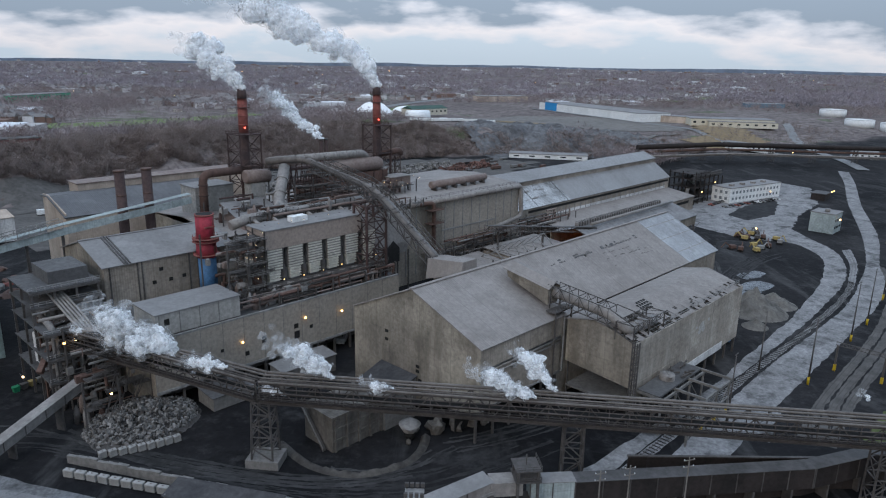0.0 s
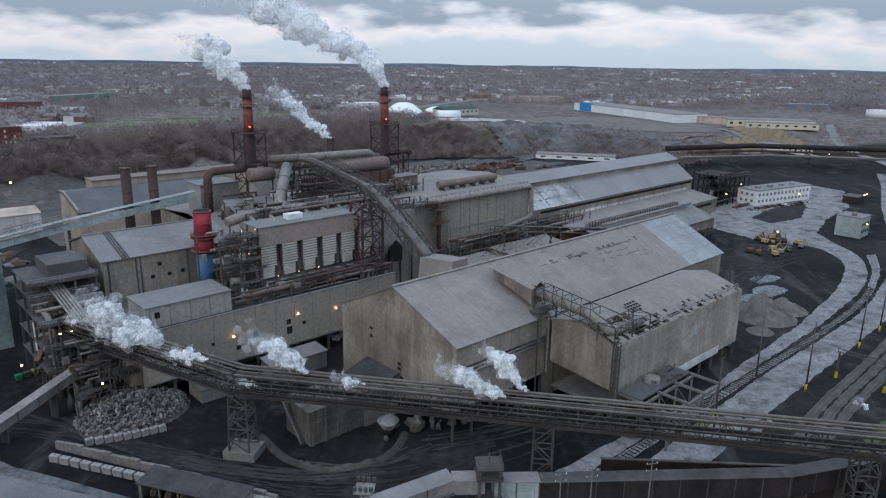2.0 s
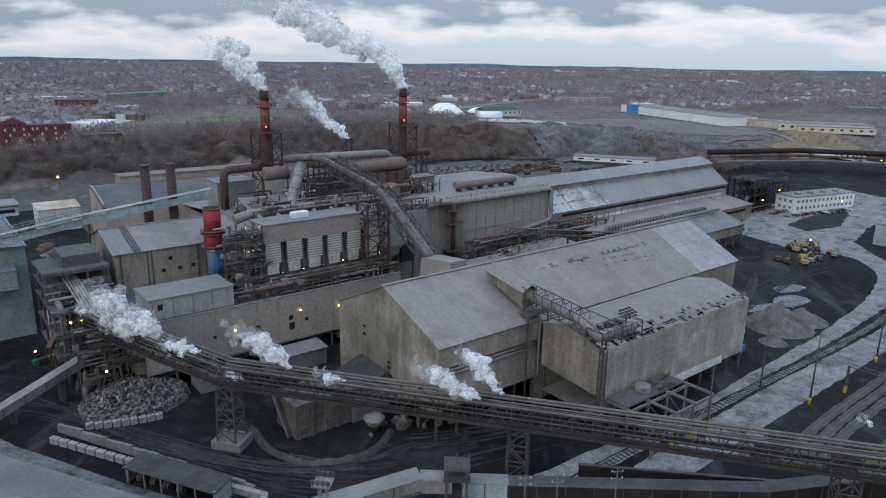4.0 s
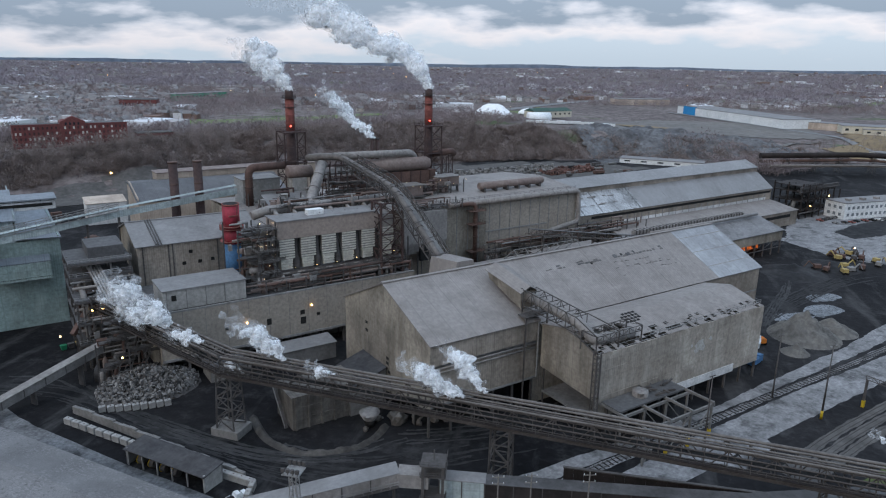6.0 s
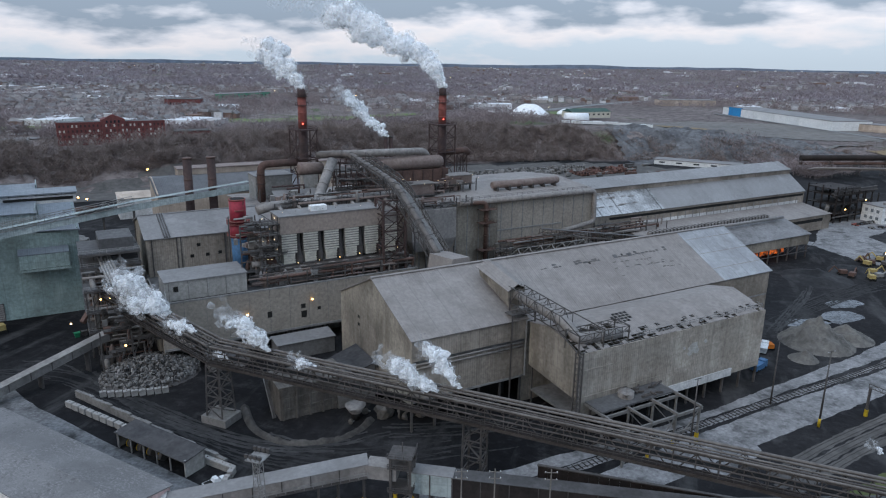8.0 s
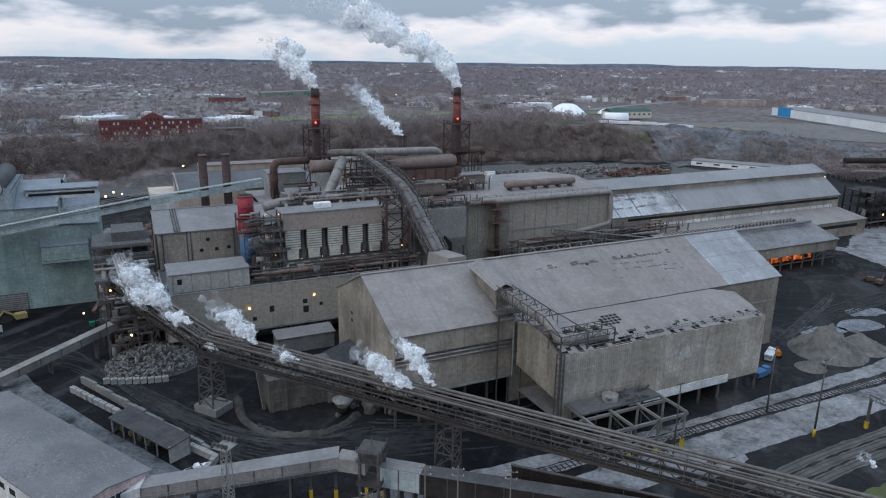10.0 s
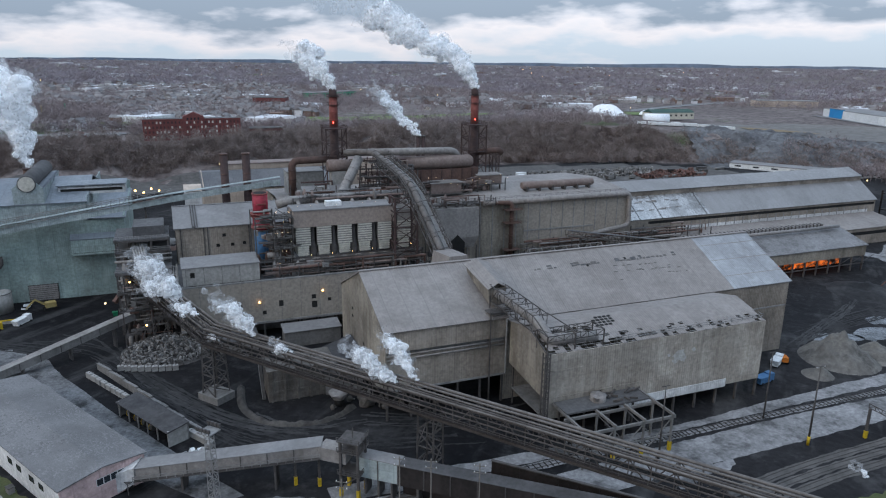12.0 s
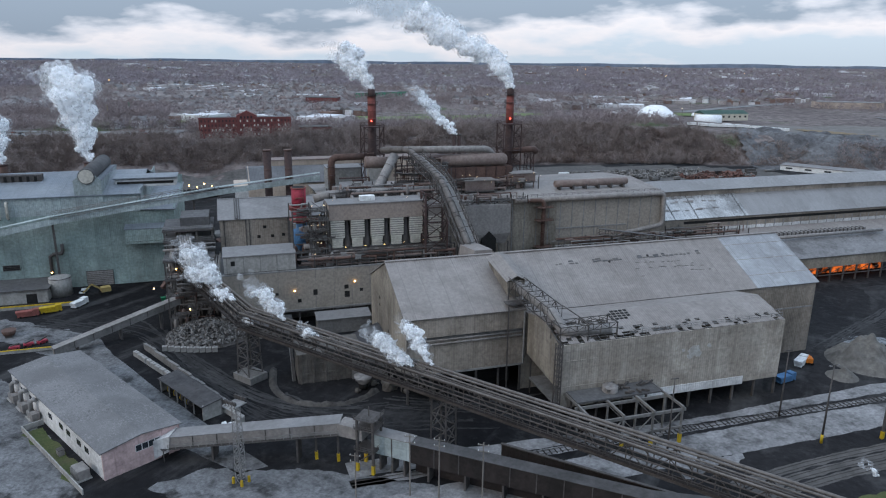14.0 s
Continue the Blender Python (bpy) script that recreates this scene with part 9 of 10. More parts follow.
draped_road("highway", [(-760, 420), (-600, 480), (-480, 545), (-400, 606), (-317, 680), (-250, 800), (-207, 976), (-171, 1168), (-113, 1377), (20, 1650), (260, 2000)], 22, "asphalt", "pale highway along the plateau")
draped_road("slip_road", [(-760, 330), (-600, 372), (-500, 430), (-430, 500), (-380, 560), (-340, 640)], 12, "asphalt", "pale slip road beside the car park")
draped_road("bluff_road", [(380, 800), (345, 900), (330, 980), (300, 1040), (150, 1330)], 10, "asphalt", "service road before the long warehouse")
draped_road("east_road", [(410, 690), (428, 760), (440, 850), (470, 960), (520, 1100)], 12, "asphalt", "pale road towards the tank farm")
draped_road("haul_track", [(150, 700), (215, 780), (240, 860), (300, 930)], 7, "far_yard", "pale haul track on the slope")


def far_box(name, x, y, turn, L, W, H, wall, roof, label, category, windows=0, door=None, gable=False):
    z = ground_at(x, y) - 0.5
    th = thing(name, Matrix.Translation((x, y, z)) @ Matrix.Rotation(radians(turn), 4, "Z"), label, category)
    fw = part("wall", box(B(), 0, L, 0, W, 0, H), wall, th)
    if gable:
        part("roof", ngon_slab(B(), [(-0.5, -0.5, H), (-0.5, W + 0.5, H), (-0.5, W / 2, H + W * 0.16)], (L + 1, 0, 0)), roof, th)
    else:
        part("roof", box(B(), -0.4, L + 0.4, -0.4, W + 0.4, H, H + 0.6), roof, th)
    for k in range(windows):
        part("window", box(B(), L * (k + 0.3) / windows, L * (k + 0.65) / windows, -0.15, 0.1, H * 0.45, H * 0.72), "glass_dark", fw)
    return th


def build_brick_works():
    z = 26.8
    th = thing("brick_building", at(-109, 511, z), "four-storey red brick building with a raised central gable", "building")
    bw = part("wall", box(B(), 0, 82, 0, 20, 0, 17.6), "brick", th)
    part("roof", box(B(), 0.5, 81.5, 0.5, 19.5, 17.6, 18.0), "roof_dark", th)
    part("parapet", box(B(), -0.2, 82.2, -0.2, 0.4, 17.6, 18.6), "brick", th)
    part("centre_block", box(B(), 33, 51, -1.2, 12, 0, 20.2), "brick", th)
    part("centre_gable", ngon_slab(B(), [(33, -1.2, 20.2), (51, -1.2, 20.2), (42, -1.2, 24.4)], (0, 13, 0)), "brick", th)
    part("cupola", box(B(), 36, 42, 4, 9, 22.0, 24.6), "offwhite", th)
    rng = random.Random(9)
    for j in range(4):
        for k in range(26):
            x = 1.6 + 3.1 * k
            y = -1.3 if 33 <= x <= 50 else -0.1
            part("window", box(B(), x, x + 1.3, y, y + 0.3, 2.2 + 4.1 * j, 4.2 + 4.1 * j), "window_pale" if rng.random() < 0.36 else "window_brown", bw)
    for k in range(4):
        part("window", box(B(), 36.5 + 3 * k, 37.8 + 3 * k, -1.3, -1.0, 17.6, 19.6), "glass_dark", th)
    far_box("brick_annex", *(MILL @ Vector((-18, 519, 0))).xy, 47, 30, 14, 8, "brick", "roof_dark", "low dark red brick annex", "building", 6)
    far_box("dark_block", -582, 800, 25, 46, 24, 15, "brick", "roof_dark", "dark brick multi-storey block among bare trees", "building", 9)
    far_box("school_building", -640, 1010, 78, 118, 26, 11, "green_wall", "roof_grey", "long green-walled building with a pale roof", "building", 14)
    far_box("long_warehouse", 164, 1341, -66, 295, 60, 13, "white_metal", "roof_grey", "very long white warehouse", "warehouse", 0)
    far_box("warehouse_end", 172, 1322, -66, 40, 3, 14.5, "blue_sign", "roof_grey", "blue-fronted end of the white warehouse", "warehouse", 0)
    far_box("cream_warehouse", 350, 1034, -6, 118, 40, 11, "cream_far", "roof_grey", "cream-walled flat warehouse with windows", "warehouse", 10)
    far_box("cream_warehouse", 372, 1020, -6, 96, 12, 8, "cream_far", "roof_grey", "lower cream-walled warehouse front", "warehouse", 8)
    far_box("brown_warehouse", 318, 1090, -30, 50, 30, 10, "tan", "roof_grey", "brown-walled warehouse between larger halls", "warehouse", 0)
    far_box("office_building", 329, 856, -56, 62, 16, 7.5, "white_metal", "roof_grey", "low white office with rooftop units", "office", 9)
    far_box("white_hall", 60, 735, -9, 82, 20, 5.0, "white_metal", "roof_grey", "low white hall below the slag bank", "hall", 5)
    far_box("white_house", 452, 786, -20, 26, 16, 7, "white_metal", "roof_grey", "white gabled house beside the road", "house", 4, gable=True)
    far_box("tan_hall", -58, 1000, 42, 66, 26, 9, "cream_far", "roof_green", "cream sports hall with a dark green roof", "hall", 8, gable=True)
    far_box("tan_store", 58, 1525, 22, 116, 40, 12, "tan", "roof_grey", "large flat tan store far behind", "building", 0)
    far_box("blue_hall", 620, 1500, -5, 80, 30, 9, "blue_grey", "roof_blue", "blue-grey industrial hall on the plain", "hall", 0)
    for x, y, r, h in ((690, 1285, 22, 13), (672, 1165, 22, 13), (712, 1128, 24, 15)):
        t = thing("fuel_tank", Matrix.Translation((x, y, ground_at(x, y) - 0.3)), "large white cylindrical fuel tank", "tank", "fuel tanks")
        part("shell", ring_pipe(B(), [(0, 0, 0), (0, 0, h), (0, 0, h + 1.2)], [r, r, r * 0.2], 32), "white_metal", t)
        part("rim", ring_pipe(B(), [(0, 0, h - 0.3), (0, 0, h)], r + 0.25, 32), "roof_grey", t)
    # white air domes
    for (u, v, a, b, h, turn, lab) in ((440, 622, 29, 19, 19, -35, "large white peaked air dome"), (604, 735, 22, 16, 11, -30, "white rounded air dome")):
        p = MILL @ Vector((u, v, 0))
        bm = B()
        bmesh.ops.create_uvsphere(bm, u_segments=28, v_segments=14, radius=1)
        for w in bm.verts:
            w.co.z = max(0.0, w.co.z)
            if "peaked" in lab:
                f = min(1.0, max(0.0, (1 - abs(w.co.x)) * 1.5))
                top = max(0.0, 1 - abs(w.co.y)) ** 0.85
                w.co = Vector((w.co.x * a, w.co.y * b, (w.co.z > 0.02) * (0.22 + 0.78 * top) * (0.2 + 0.8 * f) * h))
            else:
                w.co = Vector((w.co.x * a, w.co.y * b, (w.co.z ** 0.8) * h))
        for f in bm.faces:
            f.smooth = True
        th = thing("air_dome", Matrix.Translation((p.x, p.y, ground_at(p.x, p.y))) @ Matrix.Rotation(radians(turn + 47), 4, "Z"), lab, "dome", "air domes")
        part("skin", bm, "dome_white", th)
        part("base_ring", ring_pipe(B(), [(0, 0, -0.4), (0, 0, 0.3)], b * 0.9, 24), "concrete", th)
    p = MILL @ Vector((508, 622, 0))
    tb = thing("fabric_hall", Matrix.Translation((p.x - 6, p.y, ground_at(p.x, p.y) - 0.3)) @ Matrix.Rotation(radians(20), 4, "Z"), "white half-round fabric hall", "hall")
    part("vault", ring_pipe(B(), [(0, 0, 0), (32, 0, 0)], 8.5, 20), "dome_white", tb)
    rng = random.Random(14)
    for k in range(22):
        u, v = 440 + 4.0 * k + rng.uniform(-2, 2), 540 - 2.4 * k + rng.uniform(-10, 10)
        q = MILL @ Vector((u, v, 0))
        t = thing("parked_trailer", Matrix.Translation((q.x, q.y, ground_at(q.x, q.y))) @ Matrix.Rotation(rng.uniform(0, 0.5), 4, "Z"), "white box trailer parked on the plateau", "trailer", "parked trailers")
        part("box_body", box(B(), -5, 5, -1.3, 1.3, 0.9, 3.9), "white_metal", t)
        part("chassis", box(B(), -4.6, 4.6, -0.9, 0.9, 0.3, 0.9), "black", t)
    for k in range(26):
        u, v = rng.uniform(-320, -140), rng.choice((548, 552, 570, 580)) + rng.uniform(-2, 2)
        q = MILL @ Vector((u, v, 0))
        c = thing("parked_car", Matrix.Translation((q.x, q.y, ground_at(q.x, q.y) + 1.1)) @ Matrix.Rotation(rng.uniform(0, 6), 4, "Z"), "parked car on the plateau car park", "car", "car park cars")
        build_vehicle(c, 4.6, 1.85, rng.choice(("white_metal", "steel", "red_rust", "steel_pale", "black")), "car")
    for x, y in ((-640, 520), (-655, 560)):
        s = thing("billboard", Matrix.Translation((x, y, ground_at(x, y))) @ Matrix.Rotation(radians(-35), 4, "Z"), "roadside billboard with a green and yellow panel", "billboard")
        part("panel", box(B(), -8, 8, -0.2, 0.2, 10, 16), "yellow_dusty" if x > -650 else "green_paint", s)
        part("post", box(B(), -0.4, 0.4, -0.3, 0.3, 0, 10), "steel", s)


M["green_wall"] = surface("green_painted_wall", (0.07, 0.27, 0.16), (0.08, 0.31, 0.19), (0.06, 0.16, 0.11), big=0.03, amount=0.3)
M["blue_sign"] = surface("bright_blue_wall_sheet", (0.03, 0.20, 0.45), (0.03, 0.24, 0.5), big=0.05)
M["cream_far"] = surface("cream_wall_sheet", (0.50, 0.46, 0.37), (0.56, 0.52, 0.43), (0.4, 0.36, 0.29), big=0.02, amount=0.3)
M["roof_green"] = surface("dark_green_roof", (0.035, 0.075, 0.06), (0.05, 0.09, 0.075), big=0.05)
M["blue_grey"] = surface("blue_grey_sheet_wall", (0.10, 0.19, 0.26), (0.13, 0.22, 0.29), big=0.05)
build_brick_works()


def twig_material(name, dark, light, crowns=0.11):
    k = Nodes(name)
    geo = k.n.new("ShaderNodeNewGeometry")
    crown = k.ramp(k.noise(crowns, 3, (1, 1, 0.4), 0.5), 0.34, 0.66)
    tone = k.math("ADD", k.math("MULTIPLY", geo.outputs["Random Per Island"], 0.3), k.math("MULTIPLY", crown, 0.7))
    col = k.mix(tone, dark, light)
    patch = k.ramp(k.noise(0.012, 4), 0.35, 0.65)
    col = k.mix(k.math("MULTIPLY", patch, 0.35), col, (0.13, 0.085, 0.065))
    return k.finish(col, 0.95)


M["twigs"] = twig_material("bare_winter_twigs", (0.12, 0.095, 0.088), (0.34, 0.29, 0.27))
M["twigs_scrub"] = twig_material("brown_winter_scrub", (0.09, 0.070, 0.065), (0.33, 0.272, 0.252))
# haze over the far trees is mixed into their colour: paler, bluer
M["twigs_hazed"] = twig_material("bare_woods_with_haze_tint", (0.21, 0.188, 0.212), (0.34, 0.305, 0.335), 0.02)
M["twigs_town"] = twig_material("grey_brown_town_trees", (0.16, 0.135, 0.14), (0.36, 0.305, 0.305), 0.05)


def tree_template(rng, blades, h, spread, width):
    """A bare tree: a tapering stem, limbs, and fine blades for twigs. Triangles as an array (n, 3, 3)."""
    tris = []
    for k in range(3):
        a, b = 2.094 * k, 2.094 * (k + 1)
        tris.append([(0.25 * math.cos(a), 0.25 * math.sin(a), -1), (0.25 * math.cos(b), 0.25 * math.sin(b), -1), (0, 0, h * 0.7)])
    for k in range(5):
        a = rng.uniform(0, 6.283)
        z = h * rng.uniform(0.2, 0.45)
        e = (spread * 0.7 * math.cos(a), spread * 0.7 * math.sin(a), z + h * rng.uniform(0.2, 0.4))
        tris.append([(0, 0, z), (0.12, 0.1, z + 0.35), e])
    for k in range(blades):
        a, f = rng.uniform(0, 6.283), math.sqrt(rng.random())
        t = rng.random()
        r = spread * f * math.sin(math.pi * (0.15 + 0.8 * t)) ** 0.7
        c = Vector((r * math.cos(a), r * math.sin(a), h * (0.18 + 0.82 * t)))
        d = Vector((math.cos(a) * rng.uniform(0.2, 1), math.sin(a) * rng.uniform(0.2, 1), rng.uniform(0.1, 1.1))).normalized() * rng.uniform(0.8, 1.6) * width * 4
        s = Vector((rng.uniform(-1, 1), rng.uniform(-1, 1), rng.uniform(-0.6, 0.6))).normalized() * width
        tris.append([tuple(c - s), tuple(c + s), tuple(c + d)])
    return np.array(tris)


def scatter(name, places, templates, rng, mat, label):
    out = []
    for x, y, z, s in places:
        t = templates[rng.randrange(len(templates))]
        a = rng.uniform(0, 6.283)
        c, n = math.cos(a) * s, math.sin(a) * s
        out.append(np.stack([t[:, :, 0] * c - t[:, :, 1] * n + x, t[:, :, 0] * n + t[:, :, 1] * c + y, t[:, :, 2] * s * rng.uniform(0.85, 1.15) + z], axis=2))
    tri = np.concatenate(out).reshape(-1, 3)
    me = bpy.data.meshes.new(name)
    me.vertices.add(len(tri))
    me.vertices.foreach_set("co", tri.ravel())
    me.loops.add(len(tri))
    me.loops.foreach_set("vertex_index", np.arange(len(tri)))
    me.polygons.add(len(tri) // 3)
    me.polygons.foreach_set("loop_start", np.arange(0, len(tri), 3))
    me.update(calc_edges=True)
    me.materials.append(M[mat])
    return tagged(new(name, me), label, "woods", kind="stuff")


CLEAR = [(430, 560, 470, 660), (500, 620, 560, 780), (470, 860, 380, 640), (-130, -20, 495, 535), (-340, -120, 515, 600), (20, 330, 640, 730), (840, 960, 260, 760), (640, 720, 190, 280), (-260, -60, 635, 700), (455, 640, 695, 800)]


HIGHWAY = [(-760, 420), (-600, 480), (-480, 545), (-400, 606), (-317, 680), (-250, 800), (-207, 976), (-171, 1168), (-113, 1377), (20, 1650)]


def by_highway(u, v, d=34):
    p = MILL @ Vector((u, v, 0))
    for (a, b), (c, e) in zip(HIGHWAY, HIGHWAY[1:]):
        t = max(0, min(1, ((p.x - a) * (c - a) + (p.y - b) * (e - b)) / ((c - a) ** 2 + (e - b) ** 2)))
        if math.hypot(p.x - a - t * (c - a), p.y - b - t * (e - b)) < d:
            return True
    return False


def open_land(u, v):
    return by_highway(u, v) or any(a < u < b and c < v < d for a, b, c, d in CLEAR)


def build_woods():
    rng = random.Random(77)
    near = [tree_template(rng, 95, rng.uniform(7, 10), rng.uniform(2.8, 4.2), 0.16) for _ in range(6)]
    bush = [tree_template(rng, 80, rng.uniform(3.5, 6), rng.uniform(3.0, 4.6), 0.26) for _ in range(6)]
    scrub = []
    while len(scrub) < 7000:
        u = rng.uniform(-420, 640)
        foot = float(np.interp(u, (-600, 0, 233, 350, 432, 480, 690, 1000), (425, 428, 457, 430, 385, 320, 220, 150)))
        v = foot + rng.uniform(-8, 96)
        if v < foot + float(np.interp(u, (100, 230), (28, 0))) or u > 330 and v > foot + 70:
            continue
        if u > 400 and rng.random() < 0.8 or open_land(u, v) or noise.noise((u * 0.035, v * 0.05, 4)) < rng.uniform(-0.6, -0.1):
            continue
        p = MILL @ Vector((u, v, 0))
        scrub.append((p.x, p.y, ground_at(p.x, p.y) - 0.6, rng.uniform(0.6, 1.35)))
    scatter("bluff_scrub", scrub, bush, rng, "twigs_scrub", "dense brown winter scrub covering the bluff")
    places = []
    while len(places) < 3400:
        u = rng.uniform(-420, 560)
        foot = float(np.interp(u, (-600, 0, 233, 350, 432, 480, 690, 1000), (425, 428, 457, 430, 385, 320, 220, 150)))
        v = foot + rng.uniform(-12, 92)
        if v < foot + float(np.interp(u, (100, 230), (30, 0))) or u > 330 and v > foot + 70:
            continue
        if u > 400 and rng.random() < 0.85 or open_land(u, v) or noise.noise((u * 0.02, v * 0.03, 1)) < rng.uniform(-0.35, 0.25):
            continue
        p = MILL @ Vector((u, v, 0))
        places.append((p.x, p.y, ground_at(p.x, p.y), rng.uniform(0.5, 1.5)))
    for k in range(80):
        p = MILL @ Vector((rng.uniform(-125, -15), rng.uniform(470, 506), 0))
        places.append((p.x, p.y, ground_at(p.x, p.y), rng.uniform(1.1, 1.7)))
    for k in range(420):
        u, v = rng.uniform(640, 1000), rng.uniform(190, 330)
        if open_land(u, v):
            continue
        p = MILL @ Vector((u, v, 0))
        places.append((p.x, p.y, ground_at(p.x, p.y), rng.uniform(0.5, 1.0)))
    scatter("bluff_woods", places, near, rng, "twigs", "dense bare brown winter trees on the bluff")
    far = [tree_template(rng, 34, rng.uniform(9, 13), rng.uniform(4.5, 6.5), 0.42) for _ in range(6)]
    coarse = [tree_template(rng, 16, rng.uniform(9, 12), rng.uniform(6, 9), 1.0) for _ in range(5)]
    mid, back = [], []
    tries = 0
    while len(mid) + len(back) < 34000 and tries < 160000:
        tries += 1
        r = 1 / rng.uniform(1 / 4700, 1 / 620)
        if rng.random() < 0.35:
            r = rng.uniform(900, 4700)
        a = radians(rng.uniform(-66, 40))
        x, y = 50 + r * math.sin(a), r * math.cos(a)
        u, v = to_mill(x, y)
        if v < 540 and u < 480 or v < 240 or open_land(u, v) or (u > 560 and r < 1450):
            continue
        if noise.noise((x * 0.004, y * 0.004, 7)) < -0.22 and rng.random() < 0.8:
            continue
        if r > 4100:
            continue
        (mid if r < 1700 else back).append((x, y, ground_at(x, y), rng.uniform(0.7, 1.2)))
    scatter("town_trees", mid, far, rng, "twigs_town", "bare winter trees among the houses of the town")
    scatter("far_woods", back, coarse, rng, "twigs_hazed", "distant bare woods reaching to the hills, haze tinted in")


build_woods()


def house_tints():
    k = Nodes("house_walls")
    geo = k.n.new("ShaderNodeNewGeometry")
    r = k.n.new("ShaderNodeValToRGB")
    for _ in range(3):
        r.color_ramp.elements.new(0.5)
    for e, (p, c) in zip(r.color_ramp.elements, ((0.0, (0.62, 0.62, 0.64, 1)), (0.38, (0.36, 0.34, 0.33, 1)), (0.55, (0.18, 0.12, 0.10, 1)), (0.75, (0.36, 0.34, 0.33, 1)), (1.0, (0.30, 0.33, 0.36, 1)))):
        e.position, e.color = p, c
    r.color_ramp.interpolation = "CONSTANT"
    k.l.new(geo.outputs["Random Per Island"], r.inputs[0])
    return k.finish(r.outputs[0], 0.9)


M["house_walls"] = house_tints()
M["house_roof"] = surface("dark_shingle_roof", (0.15, 0.142, 0.142), (0.24, 0.225, 0.22), (0.10, 0.092, 0.092), big=0.01, fine=0.1, rough=0.9)


def build_houses():
    rng = random.Random(41)
    walls, roofs, wf, rf = [], [], [], []

    def add(x, y, a, L, W, H, flat):
        z = ground_at(x, y) - 0.6
        c, s = math.cos(a), math.sin(a)
        tr = lambda p: (x + p[0] * c - p[1] * s, y + p[0] * s + p[1] * c, z + p[2])
        n = len(walls)
        walls.extend(tr(p) for p in ((-L, -W, 0), (L, -W, 0), (L, W, 0), (-L, W, 0), (-L, -W, H), (L, -W, H), (L, W, H), (-L, W, H)))
        wf.extend(tuple(n + k for k in f) for f in ((0, 1, 5, 4), (1, 2, 6, 5), (2, 3, 7, 6), (3, 0, 4, 7), (4, 5, 6, 7)))
        if not flat:
            n, t = len(roofs), W * 0.75
            roofs.extend(tr(p) for p in ((-L - .3, -W - .3, H + .02), (L + .3, -W - .3, H + .02), (L + .3, W + .3, H + .02), (-L - .3, W + .3, H + .02), (-L - .3, 0, H + t), (L + .3, 0, H + t)))
            rf.extend(tuple(n + k for k in f) for f in ((0, 1, 5, 4), (2, 3, 4, 5), (3, 0, 4), (1, 2, 5), (3, 2, 1, 0)))
    made, tries = 0, 0
    while made < 2200 and tries < 60000:
        tries += 1
        r = 1 / rng.uniform(1 / 4600, 1 / 700)
        a = radians(rng.uniform(-66, 40))
        x, y = 50 + r * math.sin(a), r * math.cos(a)
        u, v = to_mill(x, y)
        if v < 620 and u < 480 or v < 330 or open_land(u, v) or (u > 560 and r < 1500) or (u > 420 and v < 690):
            continue
        if noise.noise((x * 0.003, y * 0.003, 2)) < -0.05:
            continue
        made += 1
        big = rng.random() < (0.05 if r < 1500 else 0.12)
        turn = radians(rng.choice((12, 102)) + rng.uniform(-8, 8))
        if big:
            add(x, y, turn, rng.uniform(14, 45), rng.uniform(10, 22), rng.uniform(5, 9), True)
        else:
            add(x, y, turn, rng.uniform(5, 8), rng.uniform(4, 5.5), rng.uniform(5, 9), False)
    for nm, vs, fs, mat in (("town_houses", walls, wf, "house_walls"), ("town_roofs", roofs, rf, "house_roof")):
        me = bpy.data.meshes.new(nm)
        me.from_pydata(vs, [], fs)
        me.materials.append(M[mat])
        tagged(new(nm, me), "scattered pale houses and sheds of the town" if nm == "town_houses" else "dark pitched roofs of the town houses", "houses", kind="stuff")
    for k in range(40):
        x, y = rng.uniform(-560, -60), rng.uniform(900, 1500)
        u, v = to_mill(x, y)
        if open_land(u, v) or v < 650:
            continue
        th = thing("house", Matrix.Translation((x, y, ground_at(x, y) - 0.3)) @ Matrix.Rotation(radians(rng.choice((10, 100))), 4, "Z"), "small pale gabled house among bare trees", "house", "town houses")
        L, W, H = rng.uniform(9, 13), rng.uniform(7, 9), rng.uniform(4.5, 7)
        part("wall", box(B(), 0, L, 0, W, 0, H), rng.choice(("white_metal", "offwhite", "cream", "tan")), th)
        part("roof", ngon_slab(B(), [(-0.4, -0.4, H), (-0.4, W + 0.4, H), (-0.4, W / 2, H + W * 0.4)], (L + 0.8, 0, 0)), "house_roof", th)
        part("window", box(B(), 2, 3.4, -0.08, 0.05, 1.4, 2.8), "glass_dark", th)
        part("chimney", box(B(), L * 0.6, L * 0.6 + 0.8, W * 0.55, W * 0.55 + 0.8, H, H + W * 0.4 + 0.6), "brick", th)
    proto = None
    for k in range(46):
        f = k / 45
        pts = [(-480, 560), (-400, 620), (-317, 696), (-255, 815), (-215, 980), (-180, 1168), (-122, 1377)]
        i = min(5, int(f * 6))
        g = f * 6 - i
        x, y = (pts[i][j] + (pts[i + 1][j] - pts[i][j]) * g for j in range(2))
        m = Matrix.Translation((x, y, ground_at(x, y)))
        if proto is None:
            proto = thing("street_lamp", m, "tall grey highway lamp post", "street lamp", "highway lamps")
            part("post", ring_pipe(B(), [(0, 0, 0), (0, 0, 12)], [0.25, 0.14], 6), "steel_pale", proto)
            part("arm", box(B(), 0, 2.2, -0.1, 0.1, 11.8, 12), "steel_pale", proto)
        else:
            copy_thing(proto, m)
    rng = random.Random(52)
    for k in range(20):
        r = rng.uniform(700, 3600)
        a = radians(rng.uniform(-55, 35))
        x, y = 50 + r * math.sin(a), r * math.cos(a)
